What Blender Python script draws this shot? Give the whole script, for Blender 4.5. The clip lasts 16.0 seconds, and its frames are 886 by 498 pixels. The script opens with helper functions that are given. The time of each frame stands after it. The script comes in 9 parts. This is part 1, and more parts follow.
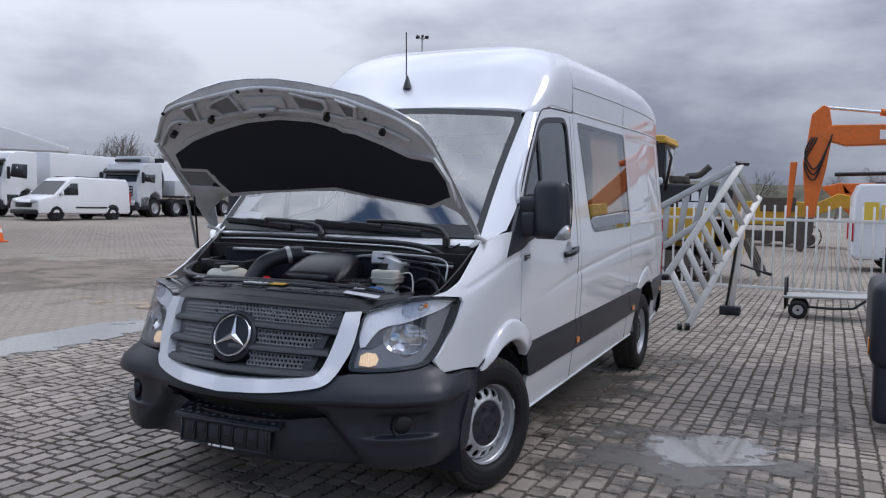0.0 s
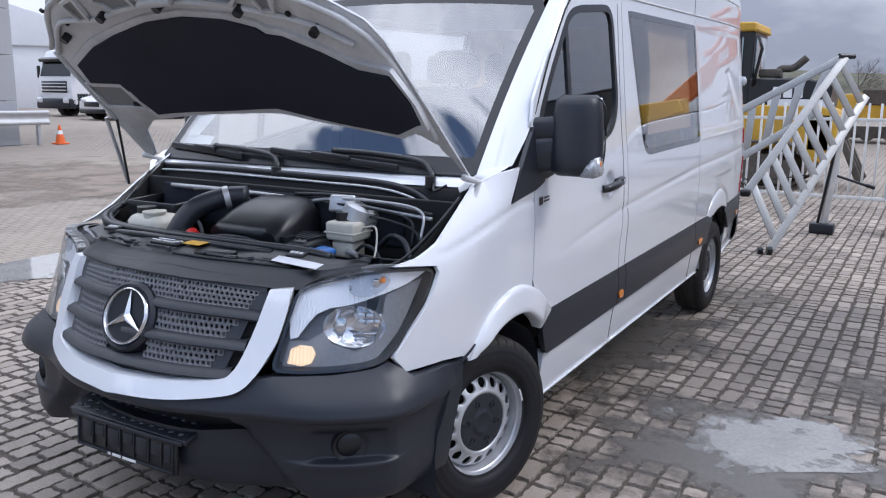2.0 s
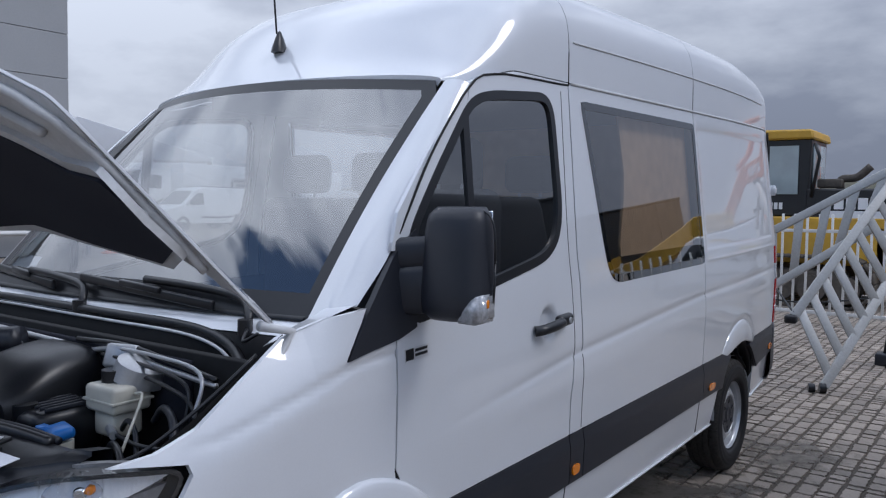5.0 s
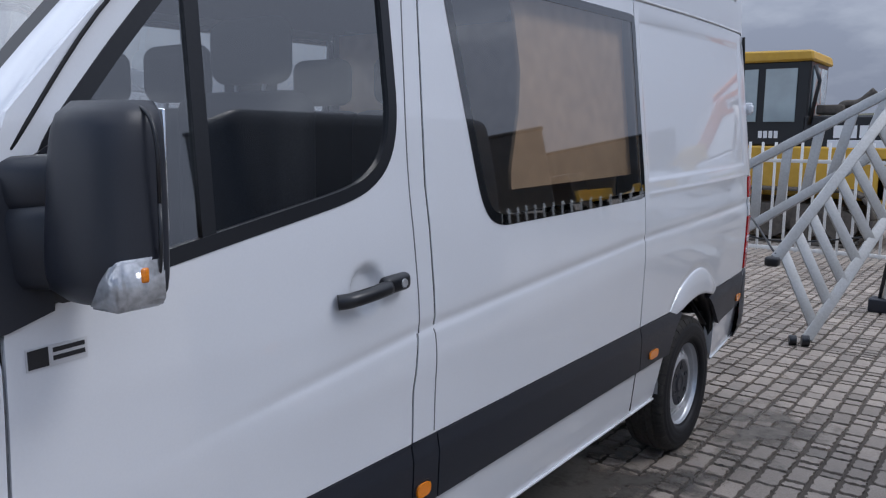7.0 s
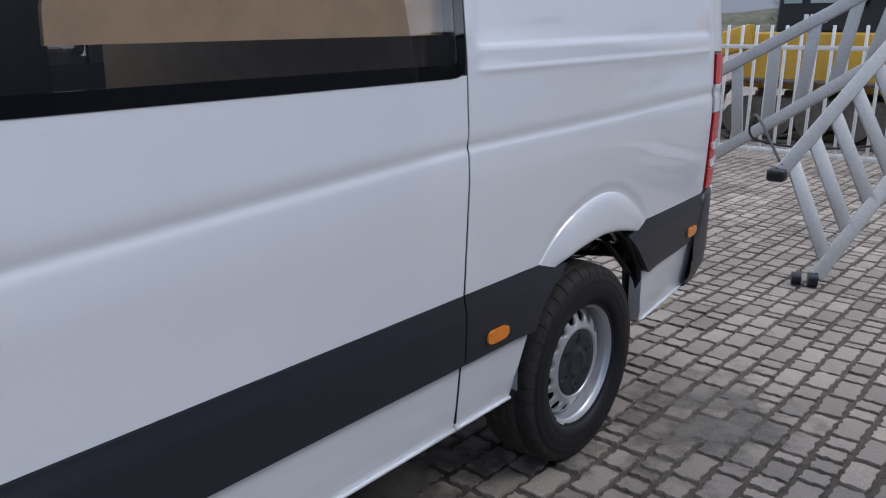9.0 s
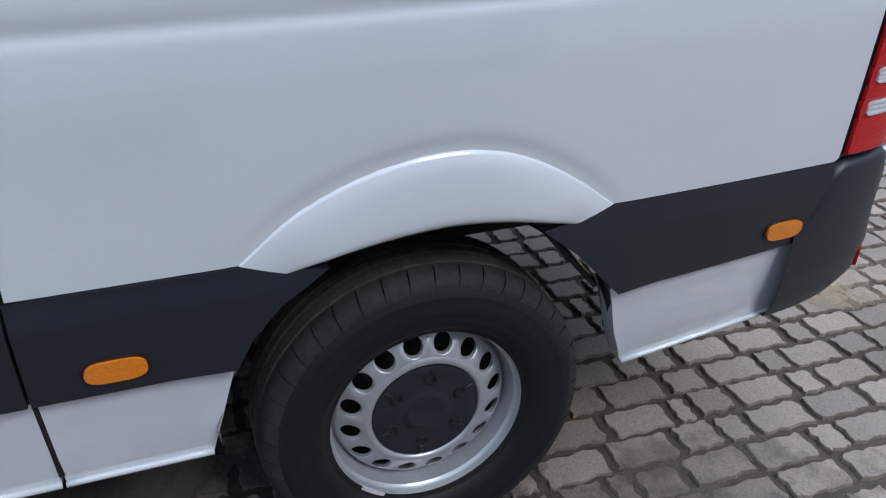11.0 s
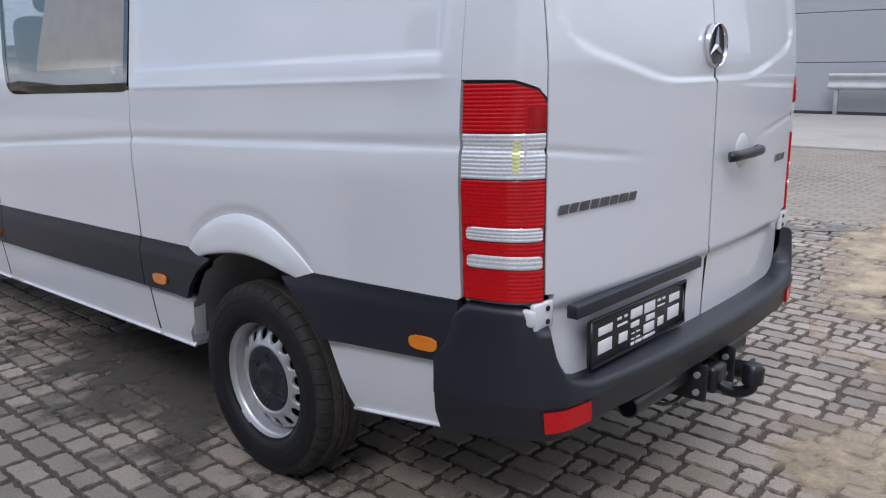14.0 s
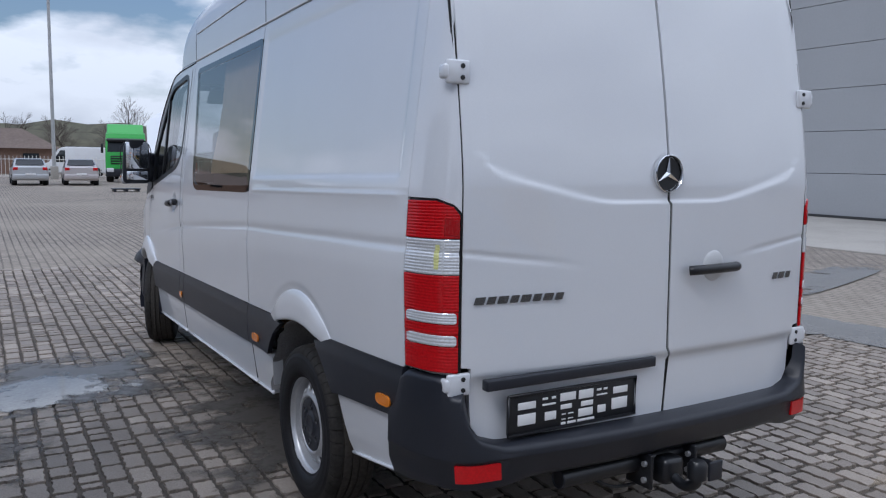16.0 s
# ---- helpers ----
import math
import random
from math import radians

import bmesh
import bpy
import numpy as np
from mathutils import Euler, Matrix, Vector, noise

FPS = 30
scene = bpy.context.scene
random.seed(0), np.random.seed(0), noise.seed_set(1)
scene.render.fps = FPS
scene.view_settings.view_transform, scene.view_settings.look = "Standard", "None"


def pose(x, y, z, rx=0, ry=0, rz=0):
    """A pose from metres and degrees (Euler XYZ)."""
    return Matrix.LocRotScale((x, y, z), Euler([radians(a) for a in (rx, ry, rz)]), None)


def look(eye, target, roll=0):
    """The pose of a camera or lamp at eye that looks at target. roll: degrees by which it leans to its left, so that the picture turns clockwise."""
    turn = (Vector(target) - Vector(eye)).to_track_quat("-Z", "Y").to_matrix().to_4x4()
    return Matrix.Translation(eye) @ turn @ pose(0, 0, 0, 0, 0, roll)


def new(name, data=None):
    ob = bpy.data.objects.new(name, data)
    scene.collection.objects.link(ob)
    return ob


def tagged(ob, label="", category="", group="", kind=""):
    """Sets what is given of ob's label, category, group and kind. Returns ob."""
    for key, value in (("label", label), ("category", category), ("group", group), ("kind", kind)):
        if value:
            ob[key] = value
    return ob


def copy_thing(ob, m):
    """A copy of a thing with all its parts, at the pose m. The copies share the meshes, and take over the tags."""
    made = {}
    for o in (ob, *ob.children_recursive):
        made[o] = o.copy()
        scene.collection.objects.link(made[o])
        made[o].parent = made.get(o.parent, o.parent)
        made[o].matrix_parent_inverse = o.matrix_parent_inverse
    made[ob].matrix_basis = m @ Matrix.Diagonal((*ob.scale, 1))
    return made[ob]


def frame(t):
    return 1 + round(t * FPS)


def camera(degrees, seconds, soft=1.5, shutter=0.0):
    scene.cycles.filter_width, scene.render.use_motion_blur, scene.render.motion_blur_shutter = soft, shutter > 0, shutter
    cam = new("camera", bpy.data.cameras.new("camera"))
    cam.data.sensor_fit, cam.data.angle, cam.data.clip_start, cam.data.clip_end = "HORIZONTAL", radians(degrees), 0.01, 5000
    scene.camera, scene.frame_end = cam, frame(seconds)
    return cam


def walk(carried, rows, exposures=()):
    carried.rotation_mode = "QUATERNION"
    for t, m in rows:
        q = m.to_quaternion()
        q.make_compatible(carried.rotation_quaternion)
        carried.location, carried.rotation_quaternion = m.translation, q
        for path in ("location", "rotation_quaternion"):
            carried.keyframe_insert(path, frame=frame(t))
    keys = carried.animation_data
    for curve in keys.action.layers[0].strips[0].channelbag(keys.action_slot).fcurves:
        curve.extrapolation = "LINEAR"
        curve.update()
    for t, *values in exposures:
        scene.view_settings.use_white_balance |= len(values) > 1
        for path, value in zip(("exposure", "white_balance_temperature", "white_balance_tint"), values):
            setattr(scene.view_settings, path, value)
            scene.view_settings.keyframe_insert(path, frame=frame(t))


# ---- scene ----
cam = camera(57.9, 16.0, soft=1.2)
PATH = [
    (0, (2.506, -2.902, 1.509), (1.639, -1.103, 1.397), 1.2),
    (0.5, (2.543, -2.6, 1.544), (1.653, -0.814, 1.398), 1.2),
    (1, (2.448, -2.247, 1.573), (1.54, -0.477, 1.363), 1.1),
    (1.5, (2.35, -1.964, 1.611), (1.442, -0.218, 1.257), 1.2),
    (2, (2.344, -1.702, 1.641), (1.327, -0.022, 1.266), 0.7),
    (2.5, (2.383, -1.487, 1.627), (1.284, 0.136, 1.23), 0.6),
    (3, (2.384, -1.265, 1.637), (1.256, 0.337, 1.237), 0.6),
    (3.5, (2.381, -1.06, 1.658), (1.223, 0.541, 1.345), 0.6),
    (4, (2.416, -0.858, 1.668), (1.239, 0.747, 1.47), 0.8),
    (4.2, (2.431, -0.791, 1.662), (1.246, 0.816, 1.546), 0.7),
    (6.3, (2.375, 0.219, 1.644), (1.197, 1.831, 1.54), 0.8),
    (6.5, (2.356, 0.348, 1.63), (1.181, 1.962, 1.514), 0.3),
    (7, (2.318, 0.677, 1.597), (1.142, 2.272, 1.325), 0.7),
    (7.5, (2.308, 1.053, 1.558), (1.138, 2.621, 1.139), 0.3),
    (8, (2.258, 1.503, 1.509), (1.0855, 3.0615, 1.065), 0.6),
    (8.5, (2.249, 1.975, 1.441), (1.054, 3.512, 0.984), 1.0),
    (8.7, (2.245, 2.131, 1.454), (1.038, 3.654, 0.980), 0.7),
    (11, (2.168, 4.221, 1.466), (0.526, 4.851, 0.514), 2.3),
    (11.5, (2.282, 4.629, 1.472), (0.519, 4.982, 0.596), 1.6),
    (12, (2.36, 5.082, 1.435), (0.543, 5.1, 0.601), 0.8),
    (12.5, (2.43, 5.555, 1.444), (0.638, 5.207, 0.628), 0.1),
    (13, (2.546, 6.02, 1.486), (0.852, 5.323, 0.683), -0.5),
    (13.5, (2.506, 6.525, 1.49), (0.959, 5.522, 0.715), -1.1),
    (14, (2.474, 6.965, 1.446), (1.037, 5.649, 0.995), -0.7),
    (14.5, (2.359, 7.295, 1.446), (1.057, 5.834, 1.031), -0.1),
    (15, (2.163, 7.539, 1.477), (1.021, 5.949, 1.068), 0.3),
    (15.5, (2.084, 7.758, 1.507), (1.073, 6.079, 1.109), 0.8),
    (16, (2.15, 7.966, 1.518), (1.154, 6.245, 1.304), 0.8),
]
exposure_rows = [(0, 0.35, 6030, 14), (1.2, 0.66, 5980, 14), (2.5, 0.9, 5950, 15), (3.4, 0.73, 5900, 14), (4, 0.27, 5850, 13), (6.4, 0.13, 5800, 13), (7.2, 0.43, 5900, 13), (8.7, 0.46, 5950, 13), (11, 0.68, 5820, 9), (12, 0.68, 5970, 10), (12.5, 0.75, 6120, 13), (13.6, 0.81, 6150, 13), (14.3, 0.44, 5950, 14), (15.5, 0.29, 5800, 13), (16, 0.19, 5780, 12)]
walk(cam, [(t, look(eye, target, roll)) for t, eye, target, roll in PATH], exposure_rows)

# ---- world and sun ----
SUN_EL, SUN_AZ = 48, 64
world = bpy.data.worlds.new("overcast_sky")
scene.world = world
world.use_nodes = True
wn, wl = world.node_tree.nodes, world.node_tree.links
wn.clear()
w_out = wn.new("ShaderNodeOutputWorld")
w_bg = wn.new("ShaderNodeBackground")
w_sky = wn.new("ShaderNodeTexSky")
w_sky.sky_type, w_sky.sun_disc = "NISHITA", False
w_sky.sun_elevation, w_sky.sun_rotation = radians(SUN_EL), radians(SUN_AZ)
w_tc = wn.new("ShaderNodeTexCoord")
w_map = wn.new("ShaderNodeMapping")
w_map.inputs["Scale"].default_value = (1.0, 1.0, 2.6)
w_map.inputs["Location"].default_value = (0.35, 0.1, 0.0)
w_n1 = wn.new("ShaderNodeTexNoise")
w_n1.inputs["Scale"].default_value, w_n1.inputs["Detail"].default_value, w_n1.inputs["Roughness"].default_value = 2.1, 7, 0.55
w_n2 = wn.new("ShaderNodeTexNoise")
w_n2.inputs["Scale"].default_value, w_n2.inputs["Detail"].default_value = 2.7, 8
w_cover = wn.new("ShaderNodeValToRGB")
w_cover.color_ramp.elements[0].position, w_cover.color_ramp.elements[1].position = 0.205, 0.27
w_tone = wn.new("ShaderNodeValToRGB")
w_tone.color_ramp.elements[0].position, w_tone.color_ramp.elements[1].position = 0.39, 0.63
w_tone.color_ramp.elements[0].color = (4.5, 4.9, 5.75, 1)
w_tone.color_ramp.elements[1].color = (10.4, 10.8, 11.3, 1)
w_mix = wn.new("ShaderNodeMixRGB")
wl.new(w_tc.outputs["Generated"], w_map.inputs["Vector"])
wl.new(w_map.outputs[0], w_n1.inputs["Vector"])
wl.new(w_map.outputs[0], w_n2.inputs["Vector"])
w_sep = wn.new("ShaderNodeSeparateXYZ")
w_bias = wn.new("ShaderNodeMath")
w_bias.operation, w_bias.inputs[1].default_value = "MULTIPLY_ADD", 0.40
wl.new(w_tc.outputs["Generated"], w_sep.inputs[0])
wl.new(w_sep.outputs["Y"], w_bias.inputs[0])
wl.new(w_n2.outputs["Fac"], w_bias.inputs[2])
w_low, w_top, w_sum = [wn.new("ShaderNodeMath") for _ in range(3)]
w_low.operation, w_low.inputs[1].default_value, w_low.inputs[2].default_value = "MULTIPLY_ADD", -1.0, 0.17
w_top.operation, w_top.inputs[1].default_value = "MAXIMUM", 0.0
w_sum.operation = "ADD"
wl.new(w_sep.outputs["Z"], w_low.inputs[0])
wl.new(w_low.outputs[0], w_top.inputs[0])
wl.new(w_bias.outputs[0], w_sum.inputs[0])
wl.new(w_top.outputs[0], w_sum.inputs[1])
wl.new(w_sum.outputs[0], w_cover.inputs["Fac"])
w_thick = wn.new("ShaderNodeMath")
w_thick.operation, w_thick.inputs[1].default_value = "MULTIPLY_ADD", -0.10
w_cross = wn.new("ShaderNodeSeparateXYZ")
wl.new(w_tc.outputs["Generated"], w_cross.inputs[0])
wl.new(w_cross.outputs["X"], w_thick.inputs[0])
wl.new(w_n1.outputs["Fac"], w_thick.inputs[2])
w_deep = wn.new("ShaderNodeMath")
w_deep.operation, w_deep.inputs[1].default_value = "MULTIPLY_ADD", -0.06
wl.new(w_cross.outputs["Y"], w_deep.inputs[0])
wl.new(w_thick.outputs[0], w_deep.inputs[2])
wl.new(w_deep.outputs[0], w_tone.inputs["Fac"])
wl.new(w_cover.outputs["Color"], w_mix.inputs["Fac"])
wl.new(w_sky.outputs["Color"], w_mix.inputs["Color1"])
wl.new(w_tone.outputs["Color"], w_mix.inputs["Color2"])
w_rise, w_lift = wn.new("ShaderNodeMath"), wn.new("ShaderNodeVectorMath")
w_rise.operation, w_rise.use_clamp = "MULTIPLY_ADD", False
w_rise.inputs[1].default_value, w_rise.inputs[2].default_value = 1.00, 0.53
w_lift.operation = "SCALE"
w_up = wn.new("ShaderNodeMath")
w_up.operation, w_up.inputs[1].default_value = "MAXIMUM", 0.0
wl.new(w_sep.outputs["Z"], w_up.inputs[0])
wl.new(w_up.outputs[0], w_rise.inputs[0])
wl.new(w_mix.outputs["Color"], w_lift.inputs[0])
w_side = wn.new("ShaderNodeMath")
w_side.operation, w_side.inputs[1].default_value = "MULTIPLY_ADD", -0.13
wl.new(w_sep.outputs["Y"], w_side.inputs[0])
wl.new(w_rise.outputs[0], w_side.inputs[2])
wl.new(w_side.outputs[0], w_lift.inputs["Scale"])
wl.new(w_lift.outputs["Vector"], w_bg.inputs["Color"])
w_bg.inputs["Strength"].default_value = 0.092
wl.new(w_bg.outputs[0], w_out.inputs["Surface"])
sun = new("sun", bpy.data.lights.new("sun", "SUN"))
sun.data.energy, sun.data.angle, sun.data.color = 0.8, radians(20), (1.0, 0.95, 0.88)
sun.matrix_world = look((0, 0, 0), (-math.sin(radians(SUN_AZ)) * math.cos(radians(SUN_EL)), -math.cos(radians(SUN_AZ)) * math.cos(radians(SUN_EL)), -math.sin(radians(SUN_EL))))


# ---- materials ----
def material(name, color, rough=0.5, metal=0.0, grain=0.0, scale=40.0, stain=0.0, stain_scale=2.0, stain_color=None, bump=0.0, coat=0.0,
             random_tone=0.0, island=False, spec=0.5, rough_var=0.0):
    """A surface with fine grain, larger stains and relief, at real-world size."""
    m = bpy.data.materials.new(name)
    m.use_nodes = True
    n, l = m.node_tree.nodes, m.node_tree.links
    b = n["Principled BSDF"]
    b.inputs["Roughness"].default_value, b.inputs["Metallic"].default_value = rough, metal
    b.inputs["Coat Weight"].default_value, b.inputs["Coat Roughness"].default_value = coat, 0.04
    b.inputs["Specular IOR Level"].default_value = spec
    tc = n.new("ShaderNodeTexCoord")
    value = n.new("ShaderNodeRGB")
    value.outputs[0].default_value = (*color, 1)
    last = value.outputs[0]
    fine = n.new("ShaderNodeTexNoise")
    fine.inputs["Scale"].default_value, fine.inputs["Detail"].default_value = scale, 5
    l.new(tc.outputs["Object"], fine.inputs["Vector"])
    if stain:
        big = n.new("ShaderNodeTexNoise")
        big.inputs["Scale"].default_value, big.inputs["Detail"].default_value, big.inputs["Roughness"].default_value = stain_scale, 7, 0.6
        l.new(tc.outputs["Object"], big.inputs["Vector"])
        ramp = n.new("ShaderNodeValToRGB")
        ramp.color_ramp.elements[0].position, ramp.color_ramp.elements[1].position = 0.42, 0.68
        l.new(big.outputs["Fac"], ramp.inputs["Fac"])
        amount = n.new("ShaderNodeMath")
        amount.operation = "MULTIPLY"
        amount.inputs[1].default_value = stain
        l.new(ramp.outputs["Color"], amount.inputs[0])
        mix = n.new("ShaderNodeMixRGB")
        l.new(amount.outputs[0], mix.inputs["Fac"])
        l.new(last, mix.inputs["Color1"])
        mix.inputs["Color2"].default_value = (*(stain_color or [c * 0.45 for c in color]), 1)
        last = mix.outputs[0]
    if grain:
        hsv = n.new("ShaderNodeHueSaturation")
        rng = n.new("ShaderNodeMapRange")
        rng.inputs["To Min"].default_value, rng.inputs["To Max"].default_value = 1 - grain, 1 + grain
        rng.inputs["From Min"].default_value, rng.inputs["From Max"].default_value = 0.3, 0.7
        l.new(fine.outputs["Fac"], rng.inputs["Value"])
        l.new(rng.outputs[0], hsv.inputs["Value"])
        l.new(last, hsv.inputs["Color"])
        last = hsv.outputs[0]
    if random_tone:
        rnd = n.new("ShaderNodeNewGeometry" if island else "ShaderNodeObjectInfo")
        hsv = n.new("ShaderNodeHueSaturation")
        rng = n.new("ShaderNodeMapRange")
        rng.inputs["To Min"].default_value, rng.inputs["To Max"].default_value = 1 - random_tone, 1 + random_tone
        l.new(rnd.outputs["Random Per Island" if island else "Random"], rng.inputs["Value"])
        l.new(rng.outputs[0], hsv.inputs["Value"])
        l.new(last, hsv.inputs["Color"])
        last = hsv.outputs[0]
    l.new(last, b.inputs["Base Color"])
    if rough_var:
        rng = n.new("ShaderNodeMapRange")
        rng.inputs["To Min"].default_value, rng.inputs["To Max"].default_value = max(0.02, rough - rough_var), min(1, rough + rough_var)
        l.new(fine.outputs["Fac"], rng.inputs["Value"])
        l.new(rng.outputs[0], b.inputs["Roughness"])
    if bump:
        bp = n.new("ShaderNodeBump")
        bp.inputs["Strength"].default_value, bp.inputs["Distance"].default_value = bump, 0.004
        l.new(fine.outputs["Fac"], bp.inputs["Height"])
        l.new(bp.outputs[0], b.inputs["Normal"])
    return m


def glass(name, tint, clear=0.85, rough=0.02, face=0.1, dust=0.0):
    """Thin tinted pane: a clear part that lets light through and a gloss that grows at a glancing angle."""
    m = bpy.data.materials.new(name)
    m.use_nodes = True
    n, l = m.node_tree.nodes, m.node_tree.links
    n.clear()
    out, mix = n.new("ShaderNodeOutputMaterial"), n.new("ShaderNodeMixShader")
    tr, gl, lw = n.new("ShaderNodeBsdfTransparent"), n.new("ShaderNodeBsdfGlossy"), n.new("ShaderNodeLayerWeight")
    tr.inputs["Color"].default_value = (*[c * clear for c in tint], 1)
    gl.inputs["Roughness"].default_value = rough
    lw.inputs["Blend"].default_value = 0.5
    pw, ma = n.new("ShaderNodeMath"), n.new("ShaderNodeMath")
    pw.operation, pw.inputs[1].default_value = "POWER", 3.3
    ma.operation, ma.inputs[1].default_value, ma.inputs[2].default_value = "MULTIPLY_ADD", 1 - face, face
    l.new(lw.outputs["Facing"], pw.inputs[0])
    l.new(pw.outputs[0], ma.inputs[0])
    l.new(ma.outputs[0], mix.inputs["Fac"])
    l.new(tr.outputs[0], mix.inputs[1])
    l.new(gl.outputs[0], mix.inputs[2])
    last = mix.outputs[0]
    if dust:
        df, mx = n.new("ShaderNodeBsdfDiffuse"), n.new("ShaderNodeMixShader")
        nz = n.new("ShaderNodeTexNoise")
        nz.inputs["Scale"].default_value, nz.inputs["Detail"].default_value = 2.5, 6
        rg = n.new("ShaderNodeMapRange")
        rg.inputs["From Min"].default_value, rg.inputs["From Max"].default_value = 0.3, 0.7
        rg.inputs["To Min"].default_value, rg.inputs["To Max"].default_value = dust * 0.4, dust * 1.6
        df.inputs["Color"].default_value = (0.55, 0.56, 0.57, 1)
        l.new(nz.outputs["Fac"], rg.inputs["Value"])
        l.new(rg.outputs[0], mx.inputs["Fac"])
        l.new(last, mx.inputs[1])
        l.new(df.outputs[0], mx.inputs[2])
        last = mx.outputs[0]
    l.new(last, out.inputs["Surface"])
    return m


WHITE = material("white_vehicle_paint", (0.70, 0.72, 0.755), 0.35, coat=1.0, grain=0.012, scale=180, stain=0.05, stain_scale=3, stain_color=(0.5, 0.5, 0.49))
WHITE.node_tree.nodes["Principled BSDF"].inputs["Coat IOR"].default_value = 1.8
WHITE.node_tree.nodes["Principled BSDF"].inputs["Coat Roughness"].default_value = 0.025
WHITE_IN = material("white_paint_inside", (0.62, 0.63, 0.64), 0.45, stain=0.25, stain_scale=5, stain_color=(0.42, 0.41, 0.39), grain=0.03, scale=90)
PLASTIC = material("black_textured_plastic", (0.0172, 0.0196, 0.0275), 0.38, spec=0.46, grain=0.12, scale=600, bump=0.12, stain=0.2, stain_scale=6, stain_color=(0.02, 0.022, 0.028))
PLASTIC_SM = material("black_smooth_plastic", (0.011, 0.012, 0.015), 0.32, grain=0.1, scale=120, rough_var=0.08)
# near-black for hidden parts; also carries the shade of openings and gaps
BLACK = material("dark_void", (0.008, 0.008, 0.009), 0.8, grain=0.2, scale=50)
PAD = material("black_felt", (0.015, 0.0165, 0.027), 0.95, grain=0.25, scale=300, bump=0.4)
RUBBER = material("tyre_rubber", (0.0105, 0.0105, 0.0125), 0.6, spec=0.3, grain=0.2, scale=90, stain=0.15, stain_scale=8, stain_color=(0.024, 0.023, 0.022), bump=0.15)
SHOULDER = material("worn_tyre_shoulder", (0.024, 0.0225, 0.021), 0.75, spec=0.3, grain=0.25, scale=70, stain=0.4, stain_scale=9, stain_color=(0.05, 0.044, 0.038), bump=0.3)
TREAD = material("dusty_tyre_tread", (0.060, 0.054, 0.048), 0.85, spec=0.3, grain=0.25, scale=70, stain=0.4, stain_scale=9, bump=0.3)
STEEL = material("silver_painted_steel", (0.52, 0.53, 0.55), 0.34, metal=0.55, grain=0.05, scale=120, stain=0.15, stain_scale=9, stain_color=(0.25, 0.23, 0.2))
CHROME = material("chrome", (0.72, 0.73, 0.75), 0.12, metal=1.0, grain=0.03)
SILVER = material("silver_lamp_reflector", (0.88, 0.89, 0.92), 0.36, metal=0.25, grain=0.06, scale=150)
ALU = material("weathered_aluminium", (0.44, 0.44, 0.43), 0.48, metal=0.5, grain=0.08, scale=60, stain=0.35, stain_scale=5, stain_color=(0.36, 0.34, 0.3))
ORANGE_LENS = material("amber_lens", (0.75, 0.22, 0.01), 0.16, grain=0.12, scale=250, coat=0.5)
RED_LENS = material("red_lens", (0.50, 0.006, 0.009), 0.14, spec=0.3, grain=0.15, scale=120, coat=0.2)
CLEAR_LENS = material("clear_ribbed_lens", (0.74, 0.76, 0.79), 0.12, metal=0.25, grain=0.12, scale=140, coat=0.7)
RED_DEEP = material("deep_red_lens", (0.36, 0.004, 0.006), 0.12, spec=0.4, grain=0.1, scale=160, coat=0.5)
BULB_TINT = material("pale_yellow_bulb_tint", (0.70, 0.70, 0.30), 0.2, grain=0.1, scale=140, coat=0.5)
GLASS = glass("tinted_window_glass", (0.84, 0.87, 0.89), 0.84, face=0.28)
GLASS_EDGE = glass("black_printed_glass_edge", (0.02, 0.02, 0.025), face=0.22)
GLASS_WS = glass("windscreen_glass", (0.92, 0.95, 0.95), face=0.30)
GLASS_CLEAR = glass("clear_lamp_glass", (0.95, 0.96, 0.97), 0.97, face=0.06)
SEAT = material("dark_grey_seat_fabric", (0.03, 0.031, 0.035), 0.9, grain=0.3, scale=250, bump=0.3)
TRIM_IN = material("grey_interior_trim", (0.18, 0.185, 0.19), 0.7, grain=0.06, scale=80)
PLY = material("birch_plywood", (0.62, 0.42, 0.25), 0.55, grain=0.12, scale=14, stain=0.3, stain_scale=1.6, stain_color=(0.5, 0.31, 0.17))
RED_PL = material("red_plastic", (0.6, 0.02, 0.015), 0.35, grain=0.05)
BLUE_PL = material("blue_plastic", (0.02, 0.16, 0.5), 0.35, grain=0.05)
CREAM_PL = material("translucent_cream_plastic", (0.62, 0.6, 0.52), 0.4, grain=0.06, scale=20)
YELLOW_ST = material("yellow_sticker", (0.75, 0.42, 0.03), 0.5, grain=0.05)
PAPER = material("white_printed_label", (0.68, 0.7, 0.76), 0.5, grain=0.05, scale=200)
PLATE_W = material("white_enamel", (0.8, 0.8, 0.8), 0.4, grain=0.02)
GLASS_FAR = material("pale_reflecting_cab_glass", (0.30, 0.36, 0.38), 0.08, grain=0.1, scale=3, coat=0.5)
MIRROR = material("mirror_glass", (0.85, 0.87, 0.9), 0.02, metal=1.0)
STICKER_GREY = material("silver_sticker", (0.6, 0.61, 0.63), 0.35, metal=0.3, grain=0.03)
WHEEL_PARTS = {"wheel", "tyre", "tread", "tread_block", "wheel_disc", "brake_drum", "hub_cap", "cap_slot", "balance_weight"}
LINER = material("grey_felt_liner", (0.30, 0.30, 0.31), 0.95, grain=0.2, scale=120, stain=0.4, stain_scale=6, stain_color=(0.17, 0.155, 0.13), bump=0.3)


